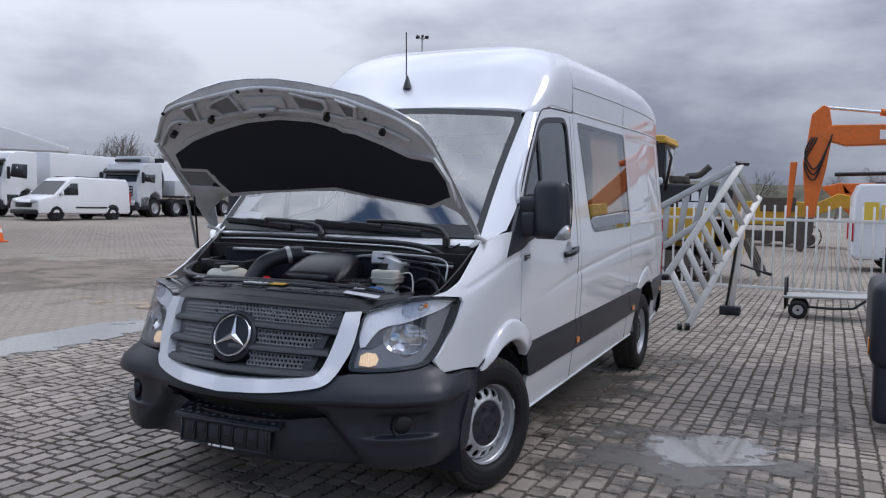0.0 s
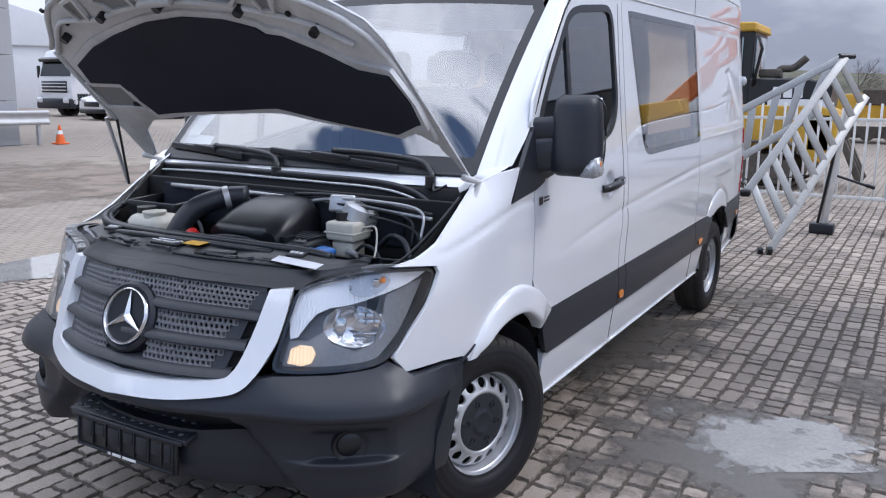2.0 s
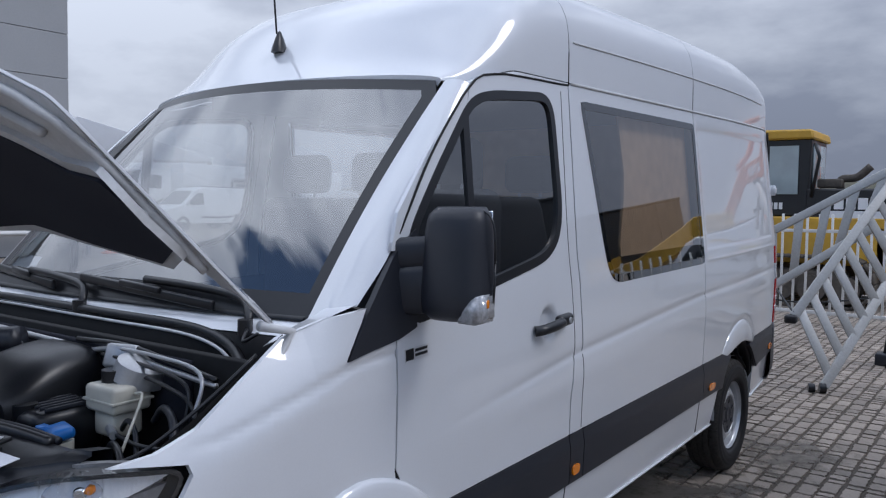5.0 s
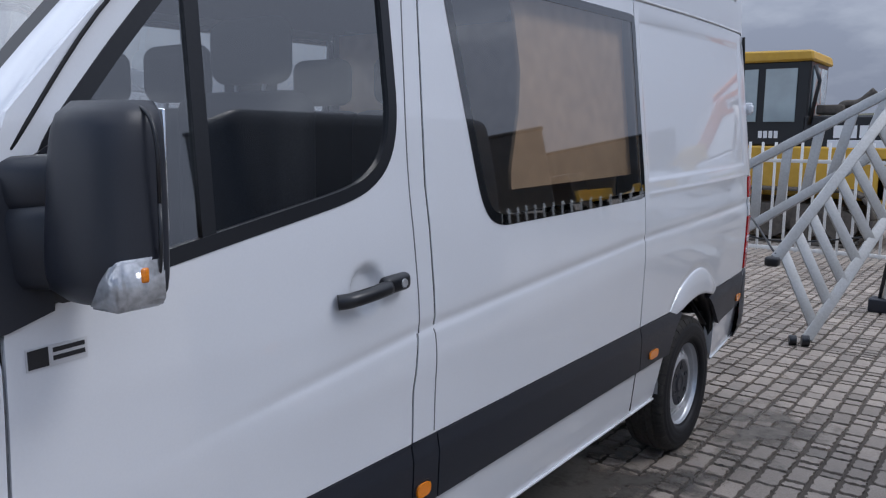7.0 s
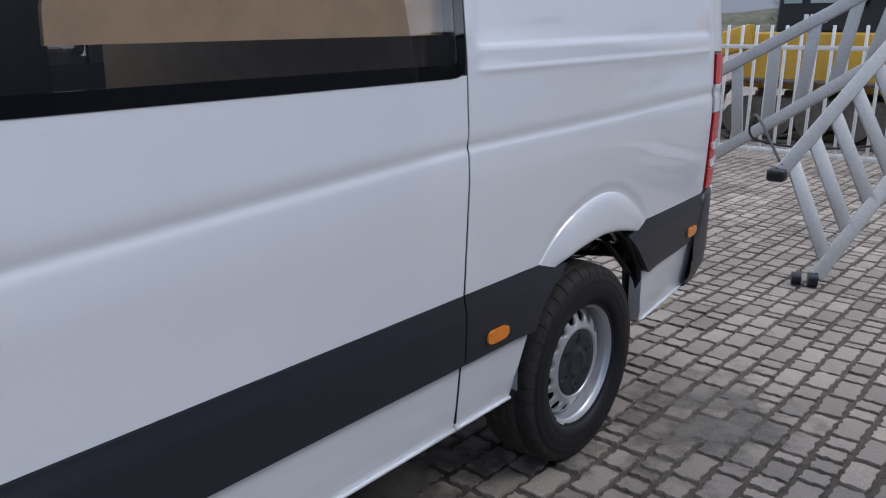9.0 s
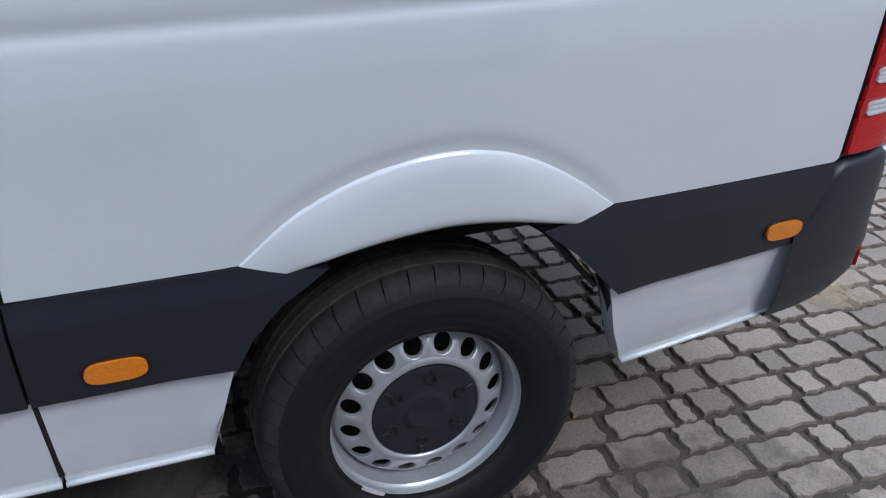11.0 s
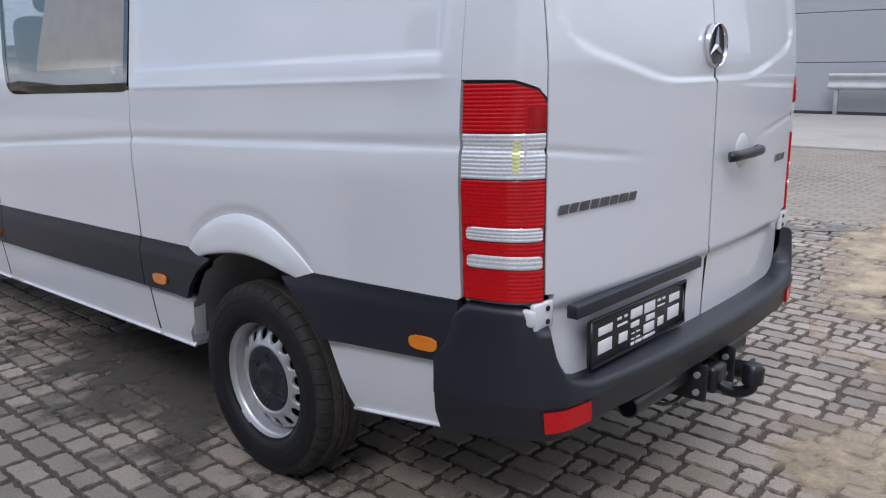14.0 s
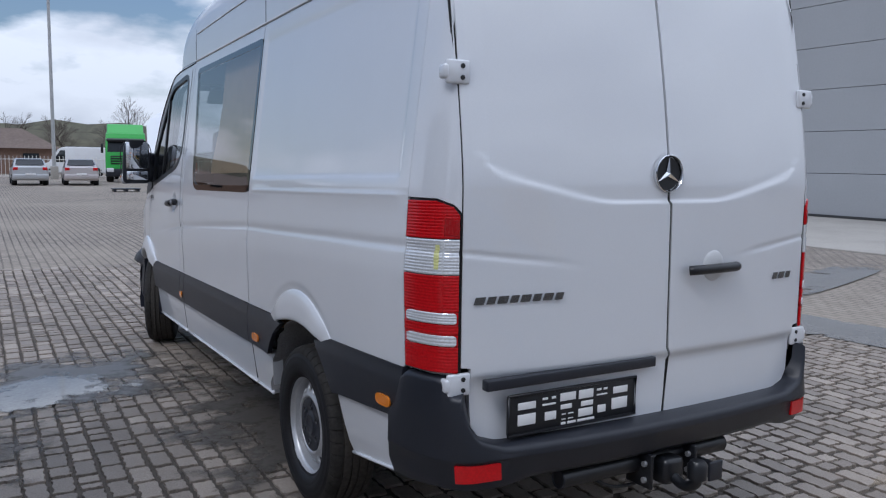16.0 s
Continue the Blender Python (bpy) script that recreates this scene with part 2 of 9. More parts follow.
# ---- building helpers ----
def part(name, bm, mat, parent, label="", smooth=True):
    """Links a bmesh as one mesh object under a thing or a part."""
    me = bpy.data.meshes.new(name)
    if smooth:
        for f in bm.faces:
            f.smooth = True
    bm.to_mesh(me)
    bm.free()
    for m in (mat if isinstance(mat, (list, tuple)) else [mat]):
        me.materials.append(m)
    ob = new(name, me)
    if parent is not None:
        ob.parent = parent
    if label:
        ob["label"] = label
    return ob


def thing(name, label, category, m=None, group="", kind=""):
    ob = new(name)
    ob.empty_display_size = 0.1
    if m is not None:
        ob.matrix_basis = m
    return tagged(ob, label, category, group, kind)


def sharpen(bm, angle=35):
    for e in bm.edges:
        if len(e.link_faces) == 2:
            e.smooth = e.calc_face_angle(0) < radians(angle)
        else:
            e.smooth = False
    return bm


def box(size, at=(0, 0, 0), bevel=0.0, seg=2, m=None, bm=None):
    """A box of that size round a point, with rounded edges."""
    b = bmesh.new()
    bmesh.ops.create_cube(b, size=1)
    bmesh.ops.scale(b, vec=size, verts=b.verts)
    if bevel:
        bmesh.ops.bevel(b, geom=b.edges[:], offset=min(bevel, min(size) * 0.45), segments=seg, profile=0.5, affect="EDGES")
    if m is not None:
        bmesh.ops.transform(b, matrix=m, verts=b.verts)
    bmesh.ops.translate(b, vec=at, verts=b.verts)
    sharpen(b, 50)
    return join(bm, b)


def join(bm, b):
    if bm is None:
        return b
    me = bpy.data.meshes.new("tmp")
    b.to_mesh(me)
    b.free()
    bm.from_mesh(me)
    bpy.data.meshes.remove(me)
    return bm


def rod(a, b, r, seg=10, bm=None, r2=None, caps=True):
    """A round bar from a to b."""
    a, b = Vector(a), Vector(b)
    t = bmesh.new()
    d = b - a
    bmesh.ops.create_cone(t, cap_ends=caps, segments=seg, radius1=r, radius2=r if r2 is None else r2, depth=d.length)
    m = Matrix.Translation((a + b) / 2) @ d.to_track_quat("Z", "Y").to_matrix().to_4x4()
    bmesh.ops.transform(t, matrix=m, verts=t.verts)
    sharpen(t, 50)
    return join(bm, t)


def beam(a, b, w, h, bevel=0.004, bm=None, up=(0, 0, 1)):
    """A rectangular bar from a to b, w wide and h high."""
    a, b = Vector(a), Vector(b)
    d = (b - a).normalized()
    side = d.cross(Vector(up)).normalized()
    top = side.cross(d)
    m = Matrix((side, d, top)).transposed().to_4x4()
    m.translation = (a + b) / 2
    t = bmesh.new()
    bmesh.ops.create_cube(t, size=1)
    bmesh.ops.scale(t, vec=(w, (b - a).length, h), verts=t.verts)
    if bevel:
        bmesh.ops.bevel(t, geom=t.edges[:], offset=bevel, segments=2, profile=0.5, affect="EDGES")
    bmesh.ops.transform(t, matrix=m, verts=t.verts)
    sharpen(t, 50)
    return join(bm, t)


def tube(points, r, seg=8, bm=None, closed=False):
    """A bent round hose or bar through points."""
    pts = [Vector(p) for p in points]
    t = bmesh.new()
    rings = []
    side = None
    for i, p in enumerate(pts):
        d = (pts[min(i + 1, len(pts) - 1)] - pts[max(i - 1, 0)]).normalized()
        ref = side if side is not None else (Vector((0, 0, 1)) if abs(d.z) < 0.9 else Vector((1, 0, 0)))
        u = (ref - d * ref.dot(d)).normalized()
        v = d.cross(u)
        side = u
        rings.append([t.verts.new(p + (u * math.cos(2 * math.pi * k / seg) + v * math.sin(2 * math.pi * k / seg)) * r) for k in range(seg)])
    for a, b in zip(rings, rings[1:]):
        for k in range(seg):
            t.faces.new((a[k], a[(k + 1) % seg], b[(k + 1) % seg], b[k]))
    if not closed:
        t.faces.new(rings[0][::-1])
        t.faces.new(rings[-1])
    return join(bm, t)


def smooth_path(points, n=6):
    """Catmull-Rom points through the given ones."""
    p = [Vector(q) for q in points]
    p = [p[0] * 2 - p[1]] + p + [p[-1] * 2 - p[-2]]
    out = []
    for i in range(1, len(p) - 2):
        for k in range(n):
            t = k / n
            a, b, c, d = p[i - 1], p[i], p[i + 1], p[i + 2]
            out.append(0.5 * (2 * b + (c - a) * t + (2 * a - 5 * b + 4 * c - d) * t * t + (3 * b - a - 3 * c + d) * t ** 3))
    return out + [p[-2]]


def lathe(profile, seg=48, axis="X", bm=None, m=None):
    """Turns (along, radius) pairs round the x axis."""
    t = bmesh.new()
    rings = []
    for s, r in profile:
        rings.append([t.verts.new((s, r * math.cos(2 * math.pi * k / seg), r * math.sin(2 * math.pi * k / seg))) for k in range(seg)])
    for a, b in zip(rings, rings[1:]):
        for k in range(seg):
            t.faces.new((a[k], a[(k + 1) % seg], b[(k + 1) % seg], b[k]))
    bmesh.ops.remove_doubles(t, verts=t.verts, dist=1e-5)
    bmesh.ops.recalc_face_normals(t, faces=t.faces)
    sharpen(t, 40)
    if m is not None:
        bmesh.ops.transform(t, matrix=m, verts=t.verts)
    return join(bm, t)


def lerp_table(x, table):
    """Smooth reading of a table of (x, value)."""
    if x <= table[0][0]:
        return table[0][1]
    for (a, u), (b, v) in zip(table, table[1:]):
        if x <= b:
            return u + (v - u) * (x - a) / (b - a)
    return table[-1][1]


def ease(a, b, x):
    t = min(1.0, max(0.0, (x - a) / (b - a)))
    return t * t * (3 - 2 * t)


def panel(polys, proj, du=0.08, dv=0.08, warp=None, cuts_u=(), cuts_v=(), thick=0.012, flip=False, bm=None):
    """A curved sheet: outlines in (u, v), cut to a grid, laid on a surface proj(u, v, depth), with its edge turned in."""
    t = bmesh.new()
    for poly in polys:
        pts = []
        for (a, b), (c, d) in zip(poly, poly[1:] + poly[:1]):
            k = max(1, int(math.hypot(c - a, d - b) / 0.06)) if warp else 1
            pts += [(a + (c - a) * i / k, b + (d - b) * i / k) for i in range(k)]
        t.faces.new([t.verts.new((a, b - (warp(a) if warp else 0), 0)) for a, b in pts])
    lo = [min(v.co[i] for v in t.verts) for i in (0, 1)]
    hi = [max(v.co[i] for v in t.verts) for i in (0, 1)]
    for axis, step, extra in ((0, du, cuts_u), (1, dv, cuts_v)):
        at = [step * k for k in range(int(lo[axis] / step) - 1, int(hi[axis] / step) + 2)] + list(extra)
        for c in at:
            if lo[axis] + 1e-4 < c < hi[axis] - 1e-4:
                co, no = [0, 0, 0], [0, 0, 0]
                co[axis], no[axis] = c, 1
                bmesh.ops.bisect_plane(t, geom=t.verts[:] + t.edges[:] + t.faces[:], dist=1e-5, plane_co=co, plane_no=no)
    bmesh.ops.remove_doubles(t, verts=t.verts, dist=2e-4)
    bmesh.ops.triangulate(t, faces=[f for f in t.faces if len(f.verts) > 4])
    uv = {v: (v.co.x, v.co.y + (warp(v.co.x) if warp else 0)) for v in t.verts}
    rim = [e for e in t.edges if len(e.link_faces) == 1]
    back = {}
    for v, (a, b) in uv.items():
        v.co = proj(a, b, 0)
    for e in rim:
        for v in e.verts:
            if v not in back:
                back[v] = t.verts.new(proj(*uv[v], thick))
        a, b = e.verts
        t.faces.new((a, b, back[b], back[a]))
    bmesh.ops.recalc_face_normals(t, faces=t.faces)
    lean = 0.0
    for f in t.faces:
        if all(v in uv for v in f.verts):
            a, b = uv[f.verts[0]]
            lean += f.calc_area() * f.normal.dot(Vector(proj(a, b, -0.01)) - Vector(proj(a, b, 0)))
    if lean < 0:
        bmesh.ops.reverse_faces(t, faces=t.faces)
    for e in rim:
        e.smooth = False
    if flip:
        bmesh.ops.reverse_faces(t, faces=t.faces)
    return join(bm, t)
LAMP_GLOW = material("glowing_bulb_reflector", (0.75, 0.62, 0.45), 0.25, metal=0.2, grain=0.1, scale=120)
LAMP_GLOW.node_tree.nodes["Principled BSDF"].inputs["Emission Color"].default_value = (1.0, 0.66, 0.34, 1)
LAMP_GLOW.node_tree.nodes["Principled BSDF"].inputs["Emission Strength"].default_value = 0.35


# ================= the van =================
RAKE = 1.4
van = thing("van", "white high-roof van, bonnet open, black plastic trim, on paving", "van", pose(0, 0, 0, RAKE))

Z_CREASE = [(1.2, 0.885), (1.51, 0.918), (2.38, 1.005), (3.94, 1.081), (5.0, 1.095), (5.7, 1.098)]
PROFILE = [(0.2, 0.915), (0.3, 0.945), (0.5, 0.970), (0.7, 0.978), (0.9, 0.984), (1.1, 0.982), (1.3, 0.970), (2.1, 0.876), (2.2, 0.858), (2.35, 0.80), (2.6, 0.5)]


def span(a, b, n):
    return [a + (b - a) * k / n for k in range(n + 1)]


def crease_z(y):
    return lerp_table(y, Z_CREASE)


def off_line(y, z, a, b):
    """How far a point of the flank lies from the line a to b."""
    dy, dz = b[0] - a[0], b[1] - a[1]
    t = min(1.0, max(0.0, ((y - a[0]) * dy + (z - a[1]) * dz) / (dy * dy + dz * dz)))
    return math.hypot(y - a[0] - t * dy, z - a[1] - t * dz)


def half_width(y, z):
    """The flank: half the van's width at a place along it and a height."""
    x = lerp_table(z, PROFILE)
    x -= 0.045 * max(0.0, (y - 4.4) / 1.2) ** 2
    x += lerp_table(y, [(0.3, -0.13), (0.45, -0.085), (0.6, -0.055), (0.8, -0.03), (1.0, -0.012), (1.3, 0)])
    d = max(0.0, z - (0.93 + 0.45 * (y - 0.6)))
    x -= 1.6 * d * d * (1 - ease(0.95, 1.15, y))
    if y < 1.3:
        x -= 0.007 * ease(0.60, 0.74, y) * math.exp(-((z - lerp_table(y, [(0.67, 1.074), (0.876, 1.127), (1.087, 1.184), (1.19, 1.197)])) / 0.010) ** 2)
    v, amp = z - crease_z(y), ease(1.45, 2.3, y)
    x += amp * (-0.0056 * math.exp(-((v - 0.004) / (0.013 if v < 0.004 else 0.020)) ** 2) + 0.0035 * math.exp(-((v + 0.085) / 0.06) ** 2))
    if 4.2 < y < 5.15 and 0.66 < z < 0.95:
        gap = min(off_line(y, z, a, b) for a, b in zip(R_FLARE, R_FLARE[1:]))
        x -= 0.0055 * math.exp(-((gap - 0.008) / 0.014) ** 2) * ease(4.26, 4.42, y) * (1 - ease(4.95, 5.09, y))
    x -= 0.026 * (1 - ease(0.5, 1.0, ((y - 2.175) ** 2 + (z - 1.165) ** 2) ** 0.5 / 0.068))
    if y > 3.9:
        inside = ease(4.0, 4.03, y) * (1 - ease(5.53, 5.56, y)) * ease(1.325, 1.345, z) * (1 - ease(2.0, 2.03, z))
        x -= 0.007 * inside
        x += 0.0035 * math.exp(-((z - 1.272) / 0.009) ** 2) * ease(3.98, 4.05, y) * (1 - ease(5.52, 5.6, y))
    return x


def flank(side, out=0.0):
    return lambda y, z, d: (side * (half_width(y, z) + out - d), y, z)


CREASE_CUTS = [-0.2, -0.15, -0.12, -0.1, -0.08, -0.06, -0.045, -0.03, -0.02, -0.012, -0.006, 0.0, 0.006, 0.012, 0.018, 0.026, 0.036, 0.048, 0.06]


def side_panel(name, polys, side, mat=WHITE, out=0.0, thick=0.014, label="", fine=False, dense=(), parent=None, across=()):
    bm = panel(polys, flank(side, out), du=0.07 if fine else 0.12, dv=0.07 if fine else 0.1, warp=crease_z, cuts_u=across, cuts_v=CREASE_CUTS + list(dense), thick=thick)
    return part(name, bm, mat, parent or van, label)


def ring_polys(outline, w):
    """Quads of a frame of width w just inside an outline."""
    n = len(outline)
    inner = []
    area = sum(a[0] * b[1] - b[0] * a[1] for a, b in zip(outline, outline[1:] + outline[:1]))
    s = 1 if area > 0 else -1
    for i in range(n):
        p, q, r = Vector(outline[i - 1]), Vector(outline[i]), Vector(outline[(i + 1) % n])
        a, b = (q - p).normalized(), (r - q).normalized()
        na, nb = Vector((-a.y, a.x)) * s, Vector((-b.y, b.x)) * s
        m = (na + nb)
        m = m / max(0.3, m.length_squared) * 2
        inner.append(tuple(q + m * w))
    return [[outline[i], outline[(i + 1) % n], inner[(i + 1) % n], inner[i]] for i in range(n)], inner


def rounded(outline, out, piece=0.03, times=3):
    """The outline moved outwards, with its corners worn round."""
    moved = ring_polys(outline, -out)[1]
    pts = []
    for (a, b), (c, d) in zip(moved, moved[1:] + moved[:1]):
        k = max(1, round(math.hypot(c - a, d - b) / piece))
        pts += [(a + (c - a) * i / k, b + (d - b) * i / k) for i in range(k)]
    for _ in range(times):
        pts = [((a[0] + 2 * b[0] + c[0]) / 4, (a[1] + 2 * b[1] + c[1]) / 4) for a, b, c in zip(pts[-1:] + pts[:-1], pts, pts[1:] + pts[:1])]
    return pts


def arc_points(table, n):
    """Evenly spaced points along a smooth curve through a table."""
    return [tuple(p[:2]) for p in smooth_path([(a, b, 0) for a, b in table], n)]


R_FLARE = arc_points([(4.317, 0.692), (4.42, 0.775), (4.55, 0.83), (4.685, 0.85), (4.81, 0.83), (4.93, 0.77), (5.035, 0.692)], 3)
R_OPEN = arc_points([(4.40, 0.665), (4.469, 0.682), (4.57, 0.70), (4.685, 0.709), (4.79, 0.70), (4.881, 0.682), (4.95, 0.665)], 3)
F_FLARE = arc_points([(0.80, 0.65), (0.86, 0.74), (0.97, 0.83), (1.12, 0.872), (1.27, 0.84), (1.39, 0.77), (1.485, 0.692)], 3)
F_OPEN = arc_points([(0.84, 0.655), (0.90, 0.70), (0.99, 0.742), (1.1, 0.755), (1.21, 0.738), (1.31, 0.68), (1.36, 0.63)], 3)

WINDOW_MID = [(2.58, 2.032), (2.60, 1.93), (2.70, 1.40), (2.72, 1.33), (2.755, 1.283), (2.82, 1.263), (3.952, 1.263), (3.962, 2.026)]
WINDOW_DOOR = [(1.36, 1.27), (1.36, 1.50), (1.40, 1.57), (1.53, 1.725), (1.735, 1.95), (1.79, 1.985), (1.90, 2.008), (2.26, 2.036), (2.31, 2.02), (2.334, 1.97), (2.335, 1.62), (2.32, 1.54), (2.28, 1.465), (2.2, 1.412), (2.1, 1.389), (1.689, 1.324)]



def arch_strip(outer, inner, side, gain):
    """A rounded flare from its upper line down to the wheel opening, its lip turned in."""
    bm = bmesh.new()
    rows = []
    n = len(outer) - 1
    for k, ((ya, za), (yb, zb)) in enumerate(zip(outer, inner)):
        end = ease(0, 0.16, k / n) * ease(0, 0.16, 1 - k / n)
        row = []
        for t, out in ((0.0, -0.012), (0.035, 0.004), (0.07, 0.0085), (0.13, 0.0125), (0.25, 0.016), (0.50, 0.021), (0.75, 0.026), (0.88, 0.0275), (0.95, 0.025), (1.0, 0.016)):
            y, z = ya + (yb - ya) * t, za + (zb - za) * t
            row.append(bm.verts.new((side * (half_width(y, z) + 0.002 + out * gain * (0.35 + 0.65 * end)), y, z)))
        y, z = yb, zb
        row.append(bm.verts.new((side * (half_width(y, z) - 0.03), y, z + 0.004)))
        rows.append(row)
    for a, b in zip(rows, rows[1:]):
        for p, q, r, s in zip(a, a[1:], b[1:], b):
            bm.faces.new((p, q, r, s))
    bmesh.ops.recalc_face_normals(bm, faces=bm.faces)
    return sharpen(bm, 60)


for side in (1, -1):
    # front wing
    side_panel("front_wing", [[(0.461, 0.706), (0.642, 0.696), (0.76, 0.68), (0.80, 0.66), (0.84, 0.66)] + F_OPEN[2:-3] + [(1.30, 0.72), (1.268, 0.86), (1.278, 1.236), (1.19, 1.226), (1.083, 1.207), (1.165, 1.34), (1.05, 1.325), (0.93, 1.285), (0.80, 1.205), (0.66, 1.115), (0.56, 1.077), (0.466, 1.062), (0.515, 1.058), (0.62, 1.045), (0.627, 1.02), (0.555, 0.922), (0.482, 0.85), (0.405, 0.767)]],
               side, fine=True, dense=span(0.16, 0.34, 18), across=span(0.60, 1.27, 14), label="white wing panel")
    part("wheel_arch", arch_strip(F_FLARE, F_OPEN, side, 1.25), WHITE, van, "white flared wheel arch")
    part("wheel_arch", arch_strip(R_FLARE, R_OPEN, side, 0.55), WHITE, van, "white flared wheel arch")
    # front door
    door_panel = [(1.275, 0.862), (1.31, 0.80), (1.40, 0.74), (1.475, 0.692), (2.358, 0.692), (2.354, 0.849), (2.375, 1.004), (2.452, 1.010), (2.432, 1.412), (2.2, 1.412), (2.1, 1.389), (1.689, 1.324), (1.36, 1.27), (1.285, 1.24)]
    rear_post = [(2.2, 1.412), (2.432, 1.412), (2.476, 2.088), (2.31, 2.02), (2.334, 1.97), (2.335, 1.62), (2.32, 1.54), (2.28, 1.465)]
    top_frame = [(1.735, 1.95), (1.79, 1.985), (1.90, 2.008), (2.26, 2.036), (2.31, 2.02), (2.476, 2.088), (2.0, 2.08), (1.85, 2.06), (1.76, 2.02)]
    front_frame = [(1.285, 1.49), (1.36, 1.49), (1.36, 1.50), (1.40, 1.57), (1.53, 1.725), (1.735, 1.95), (1.752, 2.022), (1.496, 1.782), (1.328, 1.60)]
    door = side_panel("front_door", [door_panel, rear_post, top_frame, front_frame], side, fine=True, dense=span(0.10, 0.27, 12), across=span(2.10, 2.25, 12))
    seal, _ = ring_polys(rounded(WINDOW_DOOR, 0.007), 0.033)
    _, inner = ring_polys(WINDOW_DOOR, 0.012)
    side_panel("window_seal", seal, side, PLASTIC_SM, out=0.002, thick=0.02, parent=door)
    side_panel("window_pane", [inner], side, GLASS, out=-0.008, thick=0.004, parent=door, label="tinted side glass").visible_shadow = False
    side_panel("window_divider", [[(1.689, 1.336), (1.724, 1.342), (1.738, 1.93), (1.702, 1.89)]], side, PLASTIC_SM, out=0.0, thick=0.02, parent=door)
    # flank with its fixed window
    low = [(2.366, 0.692), (3.958, 0.692), (3.962, 1.263), (2.82, 1.263), (2.755, 1.283), (2.72, 1.33), (2.70, 1.40), (2.440, 1.40), (2.460, 1.014), (2.384, 1.008), (2.362, 0.849)]
    post = [(2.440, 1.40), (2.70, 1.40), (2.60, 1.93), (2.58, 2.032), (2.568, 2.096), (2.484, 2.096)]
    top = [(2.58, 2.032), (3.962, 2.026), (3.964, 2.096), (2.568, 2.096)]
    side_panel("mid_panel", [low, post, top], side)
    pane_frame, _ = ring_polys(rounded(WINDOW_MID, 0.005, 0.02, 4), 0.034)
    _, inner = ring_polys(WINDOW_MID, 0.012)
    wf = side_panel("side_window", pane_frame, side, GLASS_EDGE, out=0.0018, thick=0.01, label="black-edged bonded side window")
    side_panel("window_pane", [inner], side, GLASS, out=0.0, thick=0.004, parent=wf, label="tinted side glass").visible_shadow = False
    dense = [c - 1.09 for c in (1.255, 1.262, 1.267, 1.272, 1.277, 1.282, 1.289, 1.32, 1.327, 1.335, 1.343, 1.35, 2.0, 2.015, 2.03)]
    bm = panel([[(3.967, 0.692), (4.317, 0.692), (4.40, 0.695)] + [(a, b + 0.01) for a, b in R_OPEN[2:-2]] + [(4.95, 0.695), (5.035, 0.692), (5.605, 0.692), (5.6165, 0.70), (5.6165, 2.096), (3.969, 2.096)]],
               flank(side), du=0.12, dv=0.1, warp=crease_z, cuts_u=[4.0, 4.01, 4.02, 4.03, 4.05, 5.52, 5.53, 5.54, 5.55, 5.56, 5.6] + span(4.28, 5.08, 54), cuts_v=CREASE_CUTS + dense + span(-0.40, -0.20, 16), thick=0.014)
    part("rear_panel", bm, WHITE, van)
    # sill and rear skirt
    side_panel("sill", [[(1.445, 0.275), (1.45, 0.487), (1.50, 0.487), (2.36, 0.487), (2.36, 0.277)], [(2.366, 0.277), (2.366, 0.487), (3.965, 0.487), (3.975, 0.277)], [(3.982, 0.277), (3.972, 0.487), (4.297, 0.487), (4.243, 0.277)]], side, out=-0.004, thick=0.05)
    side_panel("rear_skirt", [[(5.150, 0.252), (5.105, 0.36), (5.07, 0.482), (5.60, 0.515), (5.596, 0.302)]], side, out=-0.004, thick=0.05)
    for a, b in (((1.447, 0.277), (2.36, 0.277)), ((2.366, 0.279), (3.975, 0.279)), ((3.982, 0.279), (4.243, 0.279)), ((5.150, 0.254), (5.596, 0.304))):
        part("sill_lip", tube([(side * (half_width(y, z) + 0.001), y, z) for y, z in [(a[0] + (b[0] - a[0]) * k / 8, a[1] + (b[1] - a[1]) * k / 8) for k in range(9)]], 0.0065, 8), WHITE, van)
    # black rubbing strip in its pieces
    for poly in ([(1.375, 0.62), (1.43, 0.50), (1.452, 0.492), (2.352, 0.492), (2.352, 0.690), (1.484, 0.690), (1.43, 0.68)], [(2.358, 0.492), (2.472, 0.492), (2.472, 0.690), (2.358, 0.690)],
                 [(2.478, 0.492), (3.962, 0.492), (3.956, 0.690), (2.478, 0.690)], [(3.968, 0.492), (4.298, 0.492), (4.33, 0.55), (4.385, 0.61), (4.468, 0.664), (4.40, 0.673), (4.315, 0.690), (3.962, 0.690)],
                 [(5.072, 0.484), (5.54, 0.508), (5.59, 0.515), (5.606, 0.55), (5.608, 0.690), (5.037, 0.690), (4.95, 0.672), (4.883, 0.662), (4.96, 0.60)]):
        bm = panel([poly], lambda y, z, d, side=side: (side * (half_width(y, 0.66 if 4.2 < y < 5.15 else z) + 0.014 - 0.010 * ease(0.628, 0.69, z) - d), y, z), du=0.12, dv=0.1, cuts_v=[0.60, 0.62, 0.628, 0.636, 0.645, 0.655, 0.665, 0.675, 0.684], thick=0.022)
        part("rubbing_strip", bm, PLASTIC, van, "black plastic side moulding")
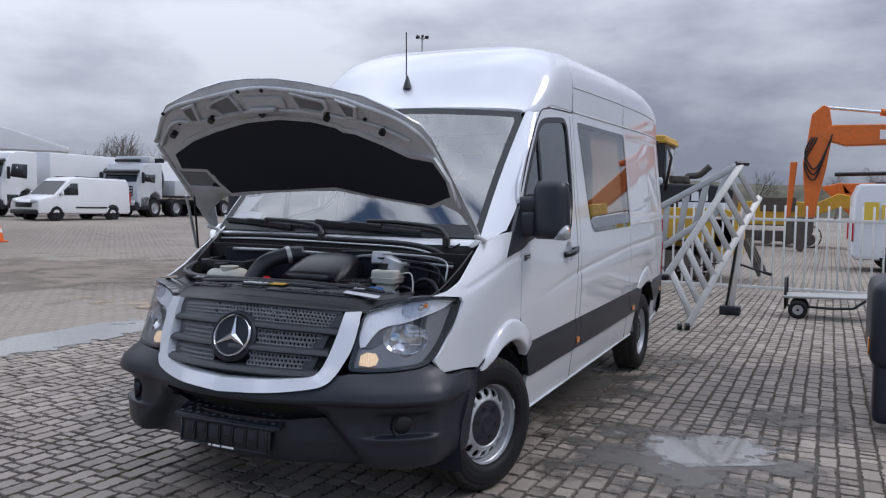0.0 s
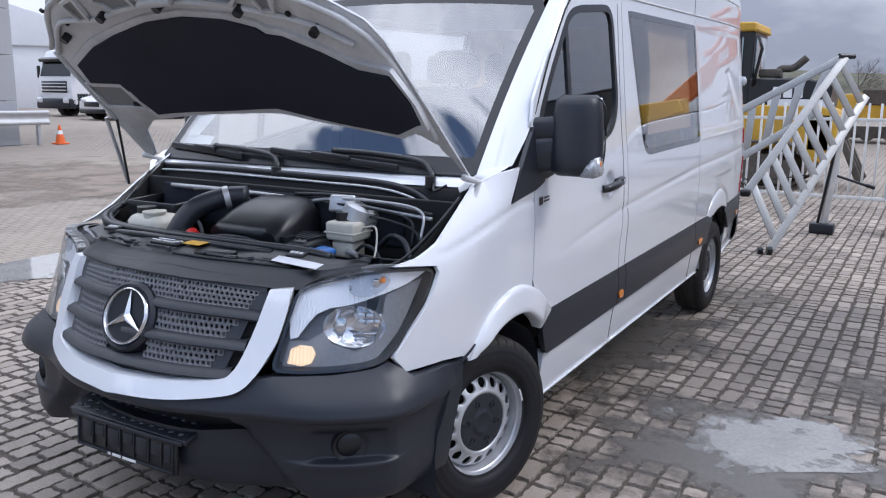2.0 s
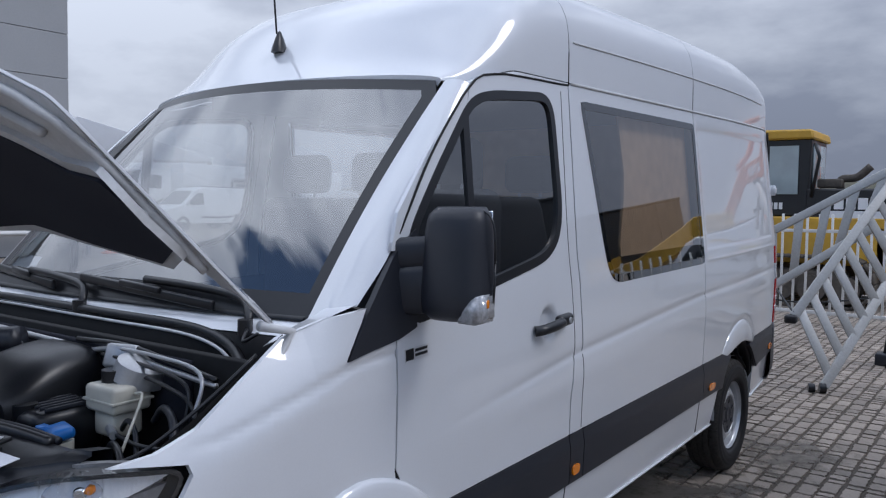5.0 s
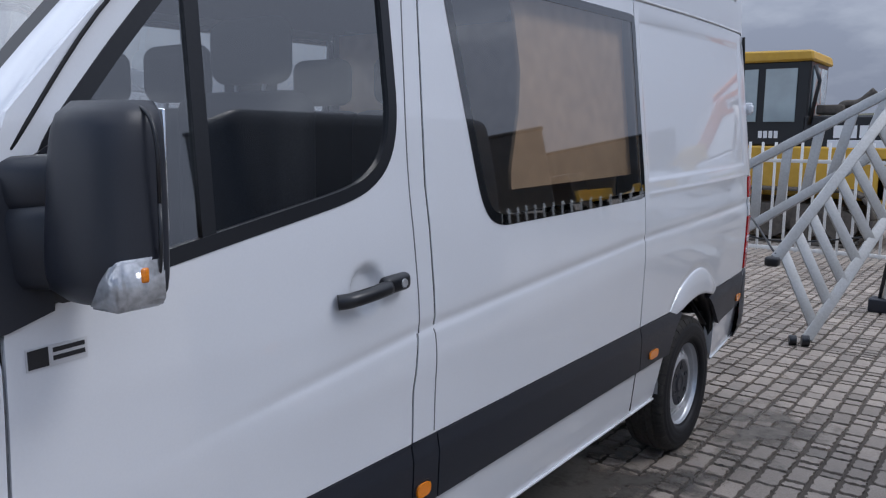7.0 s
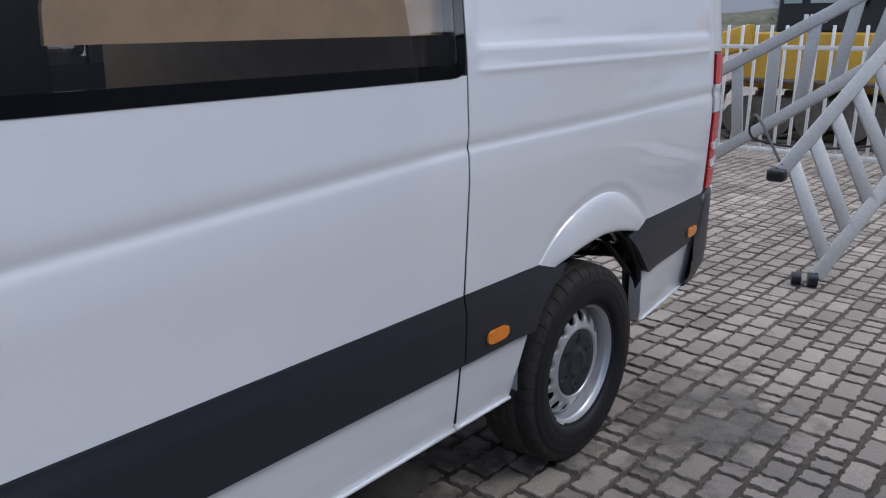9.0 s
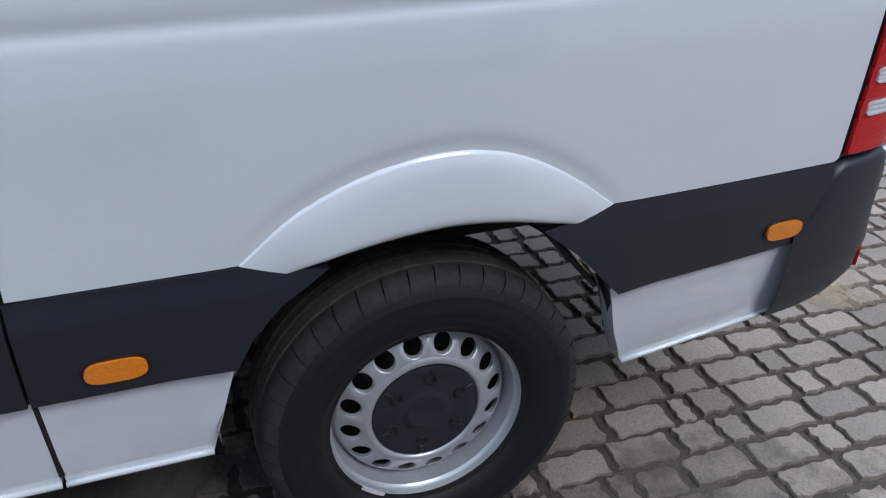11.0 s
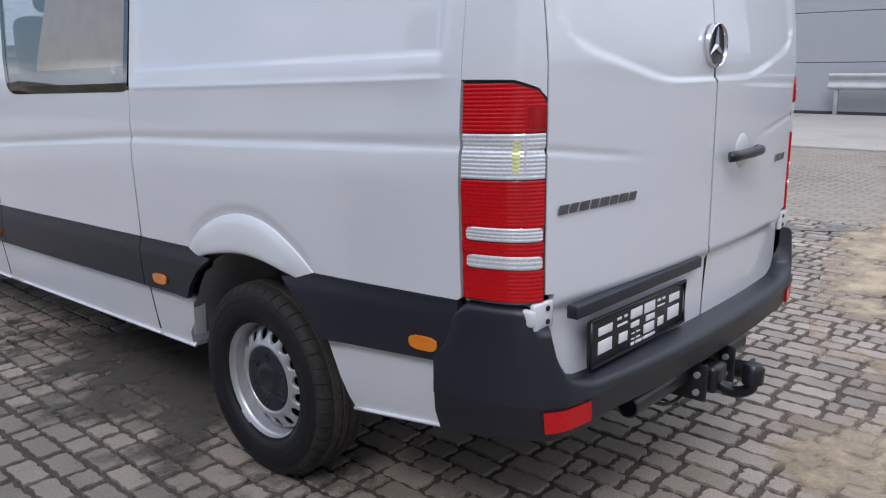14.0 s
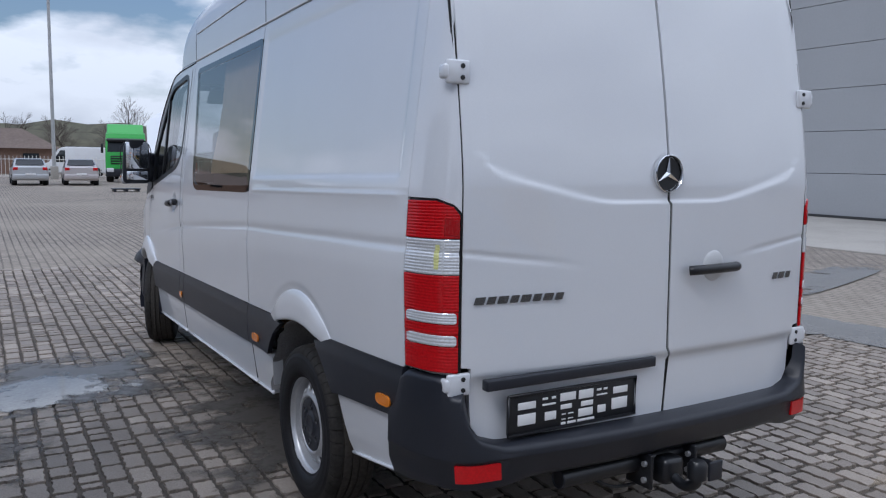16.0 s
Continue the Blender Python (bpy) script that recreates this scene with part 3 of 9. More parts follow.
    for y, z, w in ((2.40, 0.545, 0.062), (4.105, 0.540, 0.10), (5.493, 0.553, 0.10)):
        bm = panel([[(y + w / 2 * math.copysign(abs(math.cos(a)) ** 0.55, math.cos(a)), z + 0.021 * math.copysign(abs(math.sin(a)) ** 0.8, math.sin(a))) for a in [2 * math.pi * k / 20 for k in range(20)]]], flank(side, 0.022), thick=0.016)
        part("side_marker", bm, ORANGE_LENS, van, "amber side marker lamp")
        bm = panel([[(y + (w / 2 + 0.006) * math.copysign(abs(math.cos(a)) ** 0.55, math.cos(a)), z + 0.027 * math.copysign(abs(math.sin(a)) ** 0.8, math.sin(a))) for a in [2 * math.pi * k / 20 for k in range(20)]]], flank(side, 0.016), thick=0.012)
        part("marker_rim", bm, PLASTIC_SM, van)
    # dark flange of the wheelhouse behind the rear wheel
    bm = bmesh.new()
    rows = []
    for y, z in arc_points([(4.80, 0.700), (4.883, 0.664), (4.965, 0.602), (5.05, 0.50), (5.10, 0.37), (5.142, 0.262)], 4):
        rows.append([bm.verts.new((side * (half_width(y, z) - 0.008 + dx), y + dy, z)) for dx, dy in ((0.0, 0.006), (-0.02, 0.004), (-0.05, 0.008), (-0.085, 0.020), (-0.085, 0.028), (-0.02, 0.014))])
    for a, b in zip(rows, rows[1:]):
        for k in range(6):
            bm.faces.new((a[k], a[(k + 1) % 6], b[(k + 1) % 6], b[k]))
    bmesh.ops.recalc_face_normals(bm, faces=bm.faces)
    part("arch_flange", bm, PLASTIC_SM, van)
    # mirror foot: black triangle ahead of the door glass
    side_panel("mirror_triangle", [[(1.083, 1.205), (1.19, 1.224), (1.29, 1.238), (1.37, 1.262), (1.40, 1.55), (1.30, 1.49), (1.17, 1.335)]], side, PLASTIC, out=0.006, thick=0.02)
    # door handle over its pressed cup
    bm = tube(smooth_path([(side * 0.985, 2.060, 1.150), (side * 1.006, 2.085, 1.154), (side * 1.014, 2.16, 1.160), (side * 1.010, 2.22, 1.164)], 5), 0.0195, 12)
    handle = part("door_handle", bm, PLASTIC_SM, door, "black grip handle with a round key lock")
    part("lock_housing", box((0.036, 0.105, 0.047), (side * 0.999, 2.258, 1.168), 0.016, 4, m=pose(0, 0, 0, 2, 0, 0)), PLASTIC_SM, handle)
    part("key_lock", lathe([(0.0, 0.012), (0.004, 0.011), (0.0035, 0.005), (0.001, 0.0)], 18, m=Matrix.Translation((side * 1.0165, 2.275, 1.168)) @ Matrix.Diagonal((side, 1, 1, 1))), STEEL, handle)
    # rubber in the panel joints, near-black to carry the shade of the gaps
    for line in ([(1.281, 0.862), (1.291, 1.238)], [(1.272, 0.862), (1.31, 0.80), (1.40, 0.735), (1.47, 0.690)], [(2.355, 0.690), (2.358, 0.849), (2.380, 1.006), (2.456, 1.012), (2.436, 1.412), (2.480, 2.09)],
                 [(3.965, 0.690), (3.9655, 1.30), (3.9665, 2.096)], [(2.363, 0.30), (2.363, 0.49)], [(3.978, 0.30), (3.968, 0.49)], [(2.355, 0.49), (2.355, 0.69)], [(2.475, 0.49), (2.475, 0.69)], [(3.965, 0.49), (3.962, 0.69)]):
        bm = bmesh.new()
        dense_line = []
        for (y0, z0), (y1, z1) in zip(line, line[1:]):
            k = max(1, int(math.hypot(y1 - y0, z1 - z0) / 0.05))
            dense_line += [(y0 + (y1 - y0) * i / k, z0 + (z1 - z0) * i / k) for i in range(k)]
        dense_line.append(line[-1])
        deep, thick = 0.0080, 0.0062
        tube([(side * (half_width(y, z) - deep), y, z) for y, z in dense_line], thick, 8, bm=bm)
        part("joint_seal", bm, BLACK, van)
    # grey beads on the paint draw the shade of grooves beside the joints
    for line in ([(2.385, 1.005), (2.378, 1.15), (2.365, 1.42), (2.385, 1.75), (2.41, 2.06)], [(2.452, 1.004), (2.458, 0.95), (2.462, 0.70)]):
        pts = smooth_path([(y, z, 0) for y, z in line], 8)
        part("pressed_edge", tube([(side * (half_width(p.x, p.y) + 0.0002), p.x, p.y) for p in pts], 0.0022, 6), TRIM_IN, van)

# ---- roof ----
ROOF_H = [(1.53, 0.03), (1.62, 0.085), (1.72, 0.15), (1.9, 0.275), (2.1, 0.385), (2.3, 0.445), (2.6, 0.483), (3.2, 0.498), (4.0, 0.508), (5.0, 0.502), (5.4, 0.465), (5.55, 0.445), (5.66, 0.41)]


def roof_point(y, a):
    """A point of the roof: section y, angle a from the left gutter over the top to the right one."""
    w = half_width(y, 2.10) if y > 2.0 else lerp_table(y, [(1.53, 0.802), (1.7, 0.845), (1.85, 0.868), (2.0, 0.876)])
    n = 4.2 if y > 2.2 else 3.3 + 0.9 * ease(1.6, 2.2, y)
    c, s = math.cos(a), math.sin(a)
    x = w * math.copysign(abs(c) ** (2 / n), c)
    z0 = 2.104 - 0.07 * (1 - ease(1.53, 1.95, y))
    z = z0 + lerp_table(y, ROOF_H) * abs(s) ** (2 / n)
    return Vector((x, y + 0.28 * x * x * (1 - ease(1.6, 2.4, y)), z))


def roof_piece(ys, label):
    bm = bmesh.new()
    rows = []
    for y in ys:
        rows.append([bm.verts.new(roof_point(y, math.pi * k / 48)) for k in range(49)])
    for a, b in zip(rows, rows[1:]):
        for p, q, r, s in zip(a, a[1:], b[1:], b):
            bm.faces.new((p, q, r, s))
    for row in (rows[0], rows[-1]):
        low = [bm.verts.new(v.co + Vector((-0.02 * v.co.x, 0, -0.02))) for v in row]
        for p, q, r, s in zip(row, row[1:], low[1:], low):
            bm.faces.new((p, q, r, s)).normal_update()
        for p, q in zip(row, row[1:]):
            e = bm.edges.get((p, q))
            e.smooth = False
    bmesh.ops.recalc_face_normals(bm, faces=bm.faces)
    return part("roof", bm, WHITE, van, label)


roof_piece(span(1.53, 2.483, 16), "white raised roof panel")
roof_piece(span(2.488, 3.966, 10), "white raised roof panel")
roof_piece(span(3.971, 5.66, 14), "white raised roof panel")
for y in (2.4855, 3.9685):
    # black bead under each roof joint, coloured for the dark of the gap
    part("joint_seal", tube([roof_point(y, math.pi * k / 48) * 0.9945 + Vector((0, y * 0.0055, -0.002)) for k in range(49)], 0.007, 8), BLACK, van)
for side in (1, -1):
    gut = [(side * (half_width(y, 2.10) + 0.001), y, 2.100) for y in span(2.5, 5.62, 30)]
    part("roof_gutter", tube(gut, 0.007, 6), WHITE_IN, van)
    bead = []
    for y in span(2.52, 5.5, 40):
        s_ = ((2.283 - 0.012 * (y - 4) ** 2 / 2 - 2.104) / lerp_table(y, ROOF_H)) ** 2.1
        p = roof_point(y, math.asin(s_) if side > 0 else math.pi - math.asin(s_))
        bead.append((p.x + side * 0.001, p.y, p.z))
    part("roof_bead", tube(bead, 0.0045, 6), WHITE_IN, van)

# ---- windscreen, pillars, cowl ----


def base_line(x):
    """y of the lower edge of the windscreen."""
    return 1.008 + 0.0575 * x + 0.0698 * x * x


def screen_point(u, v, d=0.0):
    """u across (-1 to 1), v from the bottom to the top, d behind the glass."""
    xb, xt = u * (0.95 if u < 0 else 0.80), u * (0.825 if u < 0 else 0.82)
    x = xb + (xt - xb) * v
    y = base_line(xb) * (1 - v) + (1.52 + 0.285 * xt * xt) * v - 0.03 * math.sin(math.pi * v)
    z = 1.299 * (1 - v) + (2.062 - 0.045 * xt * xt) * v
    return (x, y + d * 0.75, z - d * 0.6)


WS_OUT = [(-1, 0), (1, 0), (1, 0.93), (0.96, 1), (-0.96, 1), (-1, 0.93)]
frame_polys, ws_in = ring_polys(WS_OUT, 0.050)
ws_in = [(a, max(b, 0.095)) for a, b in ws_in]
frame_polys.append([(-0.95, 0.05), (0.95, 0.05), (0.95, 0.095), (-0.95, 0.095)])
wsf = part("windscreen", panel(frame_polys, screen_point, du=0.1, dv=0.1, thick=0.006), PLASTIC_SM, van, "laminated windscreen with a black printed border")
part("window_pane", panel([ws_in], screen_point, du=0.1, dv=0.1, thick=0.004), GLASS_WS, wsf, "clear windscreen glass")
part("paper_sheet", panel([[(-0.945, 0.15), (-0.845, 0.153), (-0.80, 0.29), (-0.945, 0.275)]], lambda u, v, d: screen_point(u, v, d + 0.012), du=0.2, dv=0.2, thick=0.002), WHITE_IN, wsf, "white paper sheet behind the glass")
for side in (1, -1):
    inner = [Vector(screen_point(side * 1.0, v, -0.004)) for v in span(0, 1, 10)]
    outer_pts = smooth_path([(0.925, 1.165, 1.342), (0.938, 1.30, 1.497), (0.918, 1.508, 1.779), (0.886, 1.757, 2.022)], 6)
    outer = [outer_pts[round(k * (len(outer_pts) - 1) / 10)] for k in range(11)]
    bm = bmesh.new()
    rows = []
    for p, q in zip(inner, outer):
        q = Vector((q.x * side - (0.06 * (2.022 - q.z) / 0.68 if side < 0 else 0), q.y, q.z))
        row = []
        for k in range(7):
            t = k / 6
            m = p.lerp(q, t) + Vector((side * 0.5, -0.55, 0.5)).normalized() * 0.014 * math.sin(math.pi * t) ** 0.8
            row.append(bm.verts.new(m))
        row.insert(0, bm.verts.new(p + Vector((0, 0.03, -0.02))))
        row.append(bm.verts.new(q + Vector((-side * 0.02, 0.015, -0.01))))
        rows.append(row)
    for a, b in zip(rows, rows[1:]):
        for p, q, r, s in zip(a, a[1:], b[1:], b):
            bm.faces.new((p, q, r, s))
    bmesh.ops.recalc_face_normals(bm, faces=bm.faces)
    part("windscreen_pillar", sharpen(bm, 40), WHITE, van)
    line = [(q.x * side + side * 0.002, q.y - 0.001, q.z) for q in outer_pts if q.z > 1.50 and q.z < 2.015]
    line += [(side * (half_width(y, z) + 0.001), y, z) for y, z in ((1.80, 2.043), (1.85, 2.062), (1.92, 2.073), (2.0, 2.082), (2.1, 2.085), (2.25, 2.0875), (2.4, 2.089), (2.478, 2.092))]
    # black bead laid over the door gap, drawing its shaded line
    part("joint_seal", tube(line, 0.0042, 8), BLACK, van)
    # corner of the cab between pillar, roof and door frame
    bm = bmesh.new()
    top_row = [roof_point(y, 0 if side > 0 else math.pi) + Vector((0, 0, -0.004)) for y in span(1.53, 2.48, 12)]
    low_tab = [(1.757, 2.022), (1.78, 2.035), (1.82, 2.052), (1.86, 2.062), (1.92, 2.072), (2.0, 2.08), (2.1, 2.083), (2.2, 2.085), (2.28, 2.086), (2.34, 2.087), (2.4, 2.088), (2.44, 2.089), (2.476, 2.09)]
    low_row = [Vector((side * half_width(y, z), y, z)) for y, z in low_tab]
    ta = [bm.verts.new(p) for p in top_row]
    lo = [bm.verts.new(p) for p in low_row]
    for p, q, r, s in zip(ta, ta[1:], lo[1:], lo):
        bm.faces.new((p, q, r, s))
    bmesh.ops.recalc_face_normals(bm, faces=bm.faces)
    part("cab_corner", bm, WHITE, van)

# ---- rear end ----


def rear_y(x, z):
    y = 5.868 - 0.052 * (abs(x) / 0.87) ** 2.2
    y -= 0.10 * (max(0, z - 1.3) / 0.65) ** 1.3
    up = lerp_table(abs(x), [(0.24, 1.245), (0.29, 1.248), (0.36, 1.259), (0.62, 1.318), (0.69, 1.338), (0.735, 1.362), (0.765, 1.40), (0.80, 1.45)])
    y -= 0.0075 * ease(up - 0.004, up + 0.008, z) * (1 - ease(0.72, 0.82, abs(x)))
    ledge = 0.685
    y -= 0.016 * (1 - ease(ledge - 0.03, ledge + 0.01, z))
    cr = lerp_table(abs(x), [(0.3, 1.015), (0.5, 1.05), (0.86, 1.095)])
    y -= 0.0045 * math.exp(-((z - cr) / 0.008) ** 2) * ease(0.33, 0.62, abs(x))
    return y


def rear_face(x, z, d):
    return (x, rear_y(x, z) - d, z)


def top_at(x):
    return 2.10 + 0.40 * (1 - min(1, abs(x) / 0.87) ** 3) ** (1 / 3)


REAR_CUTS = [0.64, 0.655, 0.67, 0.68, 0.69, 0.70] + [1.0 + 0.008 * k for k in range(15)] + [1.230 + 0.006 * k for k in range(36)]
for side in (1, -1):
    gap = [(0.004, 2.49), (0.004, 1.245), (-0.016, 1.235), (-0.016, 0.705), (-0.036, 0.675), (-0.036, 0.45)]
    gap = [(-g[0] - 0.006 if side > 0 else -g[0] - 0.0, g[1]) for g in gap]
    gx = [(-0.012, 2.49), (-0.012, 1.245), (-0.020, 1.235), (-0.030, 0.705), (-0.050, 0.675), (-0.034, 0.45)]
    inner_edge = [(x + 0.006 * side, z) for x, z in gx]
    edge = [(side * x, top_at(x)) for x in (0.25, 0.45, 0.6, 0.7, 0.78, 0.81)] + [(side * 0.826, 2.05), (side * 0.834, 1.6), (side * 0.834, 1.26), (side * 0.834, 0.72), (side * 0.80, 0.715), (side * 0.79, 0.52), (side * 0.74, 0.45)]
    part("rear_door", panel([inner_edge[::-1] + edge], rear_face, du=0.035, dv=0.09, cuts_v=REAR_CUTS, cuts_u=[side * c for c in (0.72, 0.74, 0.76, 0.8)], thick=0.02), WHITE, van)

    def corner(u, z, d, side=side):
        x0 = half_width(5.62, z)
        x2 = 0.840 if z < 2.0 else 0.840 - 0.2 * (z - 2.0)
        p0, p1, p2 = Vector((x0, 5.618)), Vector((x0 - 0.012, rear_y(0.84, z) - 0.016)), Vector((x2, rear_y(0.84, z)))
        p = p0 * (1 - u) ** 2 + p1 * 2 * u * (1 - u) + p2 * u * u
        t = ((p1 - p0) * (1 - u) + (p2 - p1) * u).normalized()
        n = Vector((t.y, -t.x))
        p -= n * d
        return (side * p.x, p.y, z)

    for line in ([(side * 0.837, z) for z in span(0.62, 2.08, 24)], [(side * 0.002 + x, z) for x, z in gx] if side > 0 else []):
        if line:
            part("joint_seal", tube([(x, rear_y(x, z) - 0.0105, z) for x, z in line], 0.0085, 8), BLACK, van)
    part("rear_pillar", panel([[(0, 1.268), (0.5, 1.265), (0.85, 1.244), (1, 1.220), (1, 2.08), (0.0, 2.09)]], corner, du=0.12, dv=0.1, thick=0.02), WHITE, van)
    part("rear_pillar", panel([[(0.0, 0.69), (1, 0.60), (1, 0.722), (0, 0.715)]], lambda u, z, d: corner(u, z, d + 0.02), du=0.2, dv=0.1, thick=0.02), WHITE, van)
    lamp = part("tail_lamp", panel([[(0.02, 0.700), (0.98, 0.706), (0.99, 1.215), (0.85, 1.24), (0.5, 1.262), (0.02, 1.266)]], lambda u, z, d: corner(u, z, d + 0.004), du=0.12, dv=0.05, thick=0.03), PLASTIC_SM, van, "tall red and clear tail lamp")
    for lo, hi, m in ((0.706, 0.790, RED_LENS), (0.793, 0.827, CLEAR_LENS), (0.830, 0.862, RED_LENS), (0.865, 0.900, CLEAR_LENS), (0.903, 1.020, RED_LENS), (1.023, 1.135, CLEAR_LENS), (1.138, 1.258, RED_LENS)):
        narrow = m is CLEAR_LENS and hi - lo < 0.05
        a, b = (0.08, 0.92) if narrow else (0.035, 0.955)
        if narrow:
            part("lens", panel([[(0.035, lo - 0.002), (0.955, lo - 0.002), (0.955, hi + 0.002), (0.035, hi + 0.002)]], lambda u, z, d: corner(u, z, d - 0.005), du=0.1, dv=0.5, thick=0.01), RED_LENS, lamp)
        n = max(3, round((hi - lo) / 0.0100))
        top_cut = [(b, hi), (a, hi)] if hi < 1.2 else [(b, 1.212), (b - 0.12, 1.237), (b - 0.45, 1.257), (a, hi)]
        ends = [(a, lo + 0.007), (a + 0.02, lo + 0.002), (a + 0.05, lo), (b - 0.05, lo), (b - 0.02, lo + 0.002), (b, lo + 0.007), (b, hi - 0.007), (b - 0.02, hi - 0.002), (b - 0.05, hi), (a + 0.05, hi), (a + 0.02, hi - 0.002), (a, hi - 0.007)]
        bm = panel([ends if narrow else [(a, lo), (b, lo)] + top_cut],
                   lambda u, z, d, lo=lo, w=(hi - lo) / n, ex=(0.003 if narrow else 0.0), m=m: corner(u, z, d - 0.006 - ex - (0.0021 if m is CLEAR_LENS else 0.0017) * abs(math.sin(math.pi * (z - lo) / w))), du=0.08, dv=10, cuts_v=[lo + (hi - lo) * k / n / 4 for k in range(1, 4 * n)], thick=0.01)
        part("lens", bm, m, lamp, "ribbed red lens" if m is RED_LENS else "ribbed clear lens")
    out = lambda u, z, d: corner(u, z, d - 0.0095)
    for lo, hi, m in ((1.025, 1.133, CLEAR_LENS), (0.905, 1.018, RED_LENS), (1.140, 1.222, RED_LENS)):
        part("lens_seam", panel([[(0.655, lo), (0.685, lo), (0.685, hi), (0.655, hi)]], out, du=0.03, dv=0.02, thick=0.006), m, lamp)
    part("lens", panel([[(0.69, 1.150), (0.95, 1.146), (0.95, 1.196), (0.69, 1.205)]], lambda u, z, d: corner(u, z, d - 0.0095), du=0.05, dv=0.02, thick=0.004), RED_DEEP, lamp, "darker red reflector field")
    part("bulb", panel([[(0.53, 1.040), (0.60, 1.040), (0.61, 1.08), (0.60, 1.118), (0.53, 1.118), (0.52, 1.08)]], lambda u, z, d: corner(u, z, d - 0.0078 - 0.0012 * abs(math.sin(z * 314))), du=0.03, dv=0.0025, thick=0.002), BULB_TINT, lamp, "yellowish bulb behind the clear lens")
    # hinges
    for z in (1.66, 0.665):
        hb = box((0.085, 0.018, 0.075), (side * 0.842, rear_y(0.84, z) + 0.009, z), 0.007)
        hg = part("door_hinge", hb, WHITE, van)
        hp = box((0.022, 0.04, 0.046), (side * 0.882, rear_y(0.87, z) + 0.002, z), 0.008)
        part("hinge_knuckle", hp, WHITE, hg)
        for dz in (-0.018, 0.018):
            part("bolt", rod((side * 0.828, rear_y(0.84, z) + 0.014, z + dz), (side * 0.828, rear_y(0.84, z) + 0.021, z + dz), 0.008, 8), PLASTIC_SM, hg)

# rear bumper: low step in the middle, high corners


def bumper_path(t, side):
    """t from 0 at the middle of the tail round the corner to 1 at the flank."""
    if t < 0.62:
        x = 0.80 * t / 0.62
        return Vector((side * x, 5.945 - 0.06 * (x / 0.8) ** 2.4, 0)), Vector((0, 1, 0))
    k = (t - 0.62) / 0.38
    p0, p1, p2 = Vector((0.80, 5.885, 0)), Vector((0.935, 5.855, 0)), Vector((0.952, 5.53, 0))
    p = p0 * (1 - k) ** 2 + p1 * 2 * k * (1 - k) + p2 * k * k
    d = ((p1 - p0) * (1 - k) + (p2 - p1) * k).normalized()
    return Vector((side * p.x, p.y, 0)), Vector((side * -d.y, d.x, 0))


for side in (1, -1):
    bm = bmesh.new()
    rows = []
    for t in span(0.0, 1.0, 44):
        p, n = bumper_path(t, side)
        high = ease(0.58, 0.70, t)
        top = lerp_table(t, [(0.0, 0.457), (0.54, 0.457), (0.605, 0.485), (0.655, 0.525), (0.685, 0.57), (0.70, 0.632), (0.765, 0.632), (0.775, 0.690), (1.0, 0.690)])
        if t > 0.95:
            top = 0.692 - 0.15 * ease(0.95, 0.995, t) ** 0.5
        low = 0.338 - 0.022 * ease(0.45, 0.55, t) - 0.016 * ease(0.8, 1.0, t)
        inset = 0.11 * (1 - high) + 0.05 * high
        lip = 0.007 * ease(0.50, 0.56, t) * (1 - ease(0.70, 0.76, t))
        mid = 0.45 + 0.5 * max(0.0, top - 0.50)
        row = [p - n * inset + Vector((0, 0, top + 0.005)), p - n * 0.016 + Vector((0, 0, top)), p - n * 0.004 + Vector((0, 0, top - 0.010)), p - n * 0.001 + Vector((0, 0, top - 0.022)),
               p - n * 0.001 + Vector((0, 0, min(mid, top - 0.026))), p + n * lip + Vector((0, 0, 0.426)), p + n * lip * 0.6 + Vector((0, 0, 0.417)), p - n * 0.003 + Vector((0, 0, 0.413)), p - n * 0.006 + Vector((0, 0, 0.36)), p - n * 0.028 + Vector((0, 0, low)), p - n * 0.09 + Vector((0, 0, low))]
        rows.append([bm.verts.new(q) for q in row])
    for a, b in zip(rows, rows[1:]):
        for k in range(len(a) - 1):
            bm.faces.new((a[k], a[k + 1], b[k + 1], b[k]))
    bmesh.ops.recalc_face_normals(bm, faces=bm.faces)
    part("rear_bumper", sharpen(bm, 48), PLASTIC, van, "black plastic rear bumper with a step")

    def round_tail(t, z, d, side=side):
        p, n = bumper_path(t, side)
        return tuple(p + n * (0.004 - d) + Vector((0, 0, z)))

    part("reflector", panel([[(0.560, 0.354), (0.722, 0.350), (0.728, 0.408), (0.562, 0.410)]], round_tail, du=0.012, dv=0.03, thick=0.012), RED_LENS, van, "red rear reflector")
# light bar, plate holder, handle, badges on the doors
part("plate_light_bar", box((0.735, 0.035, 0.036), (0.40, rear_y(0.4, 0.67) + 0.012, 0.662), 0.004), PLASTIC, van)
pl = part("rear_plate_holder", box((0.56, 0.012, 0.135), (0.395, rear_y(0.4, 0.55) + 0.012, 0.545), 0.006), PLASTIC_SM, van, "empty black number plate holder")
rp_y = rear_y(0.4, 0.55) + 0.0215
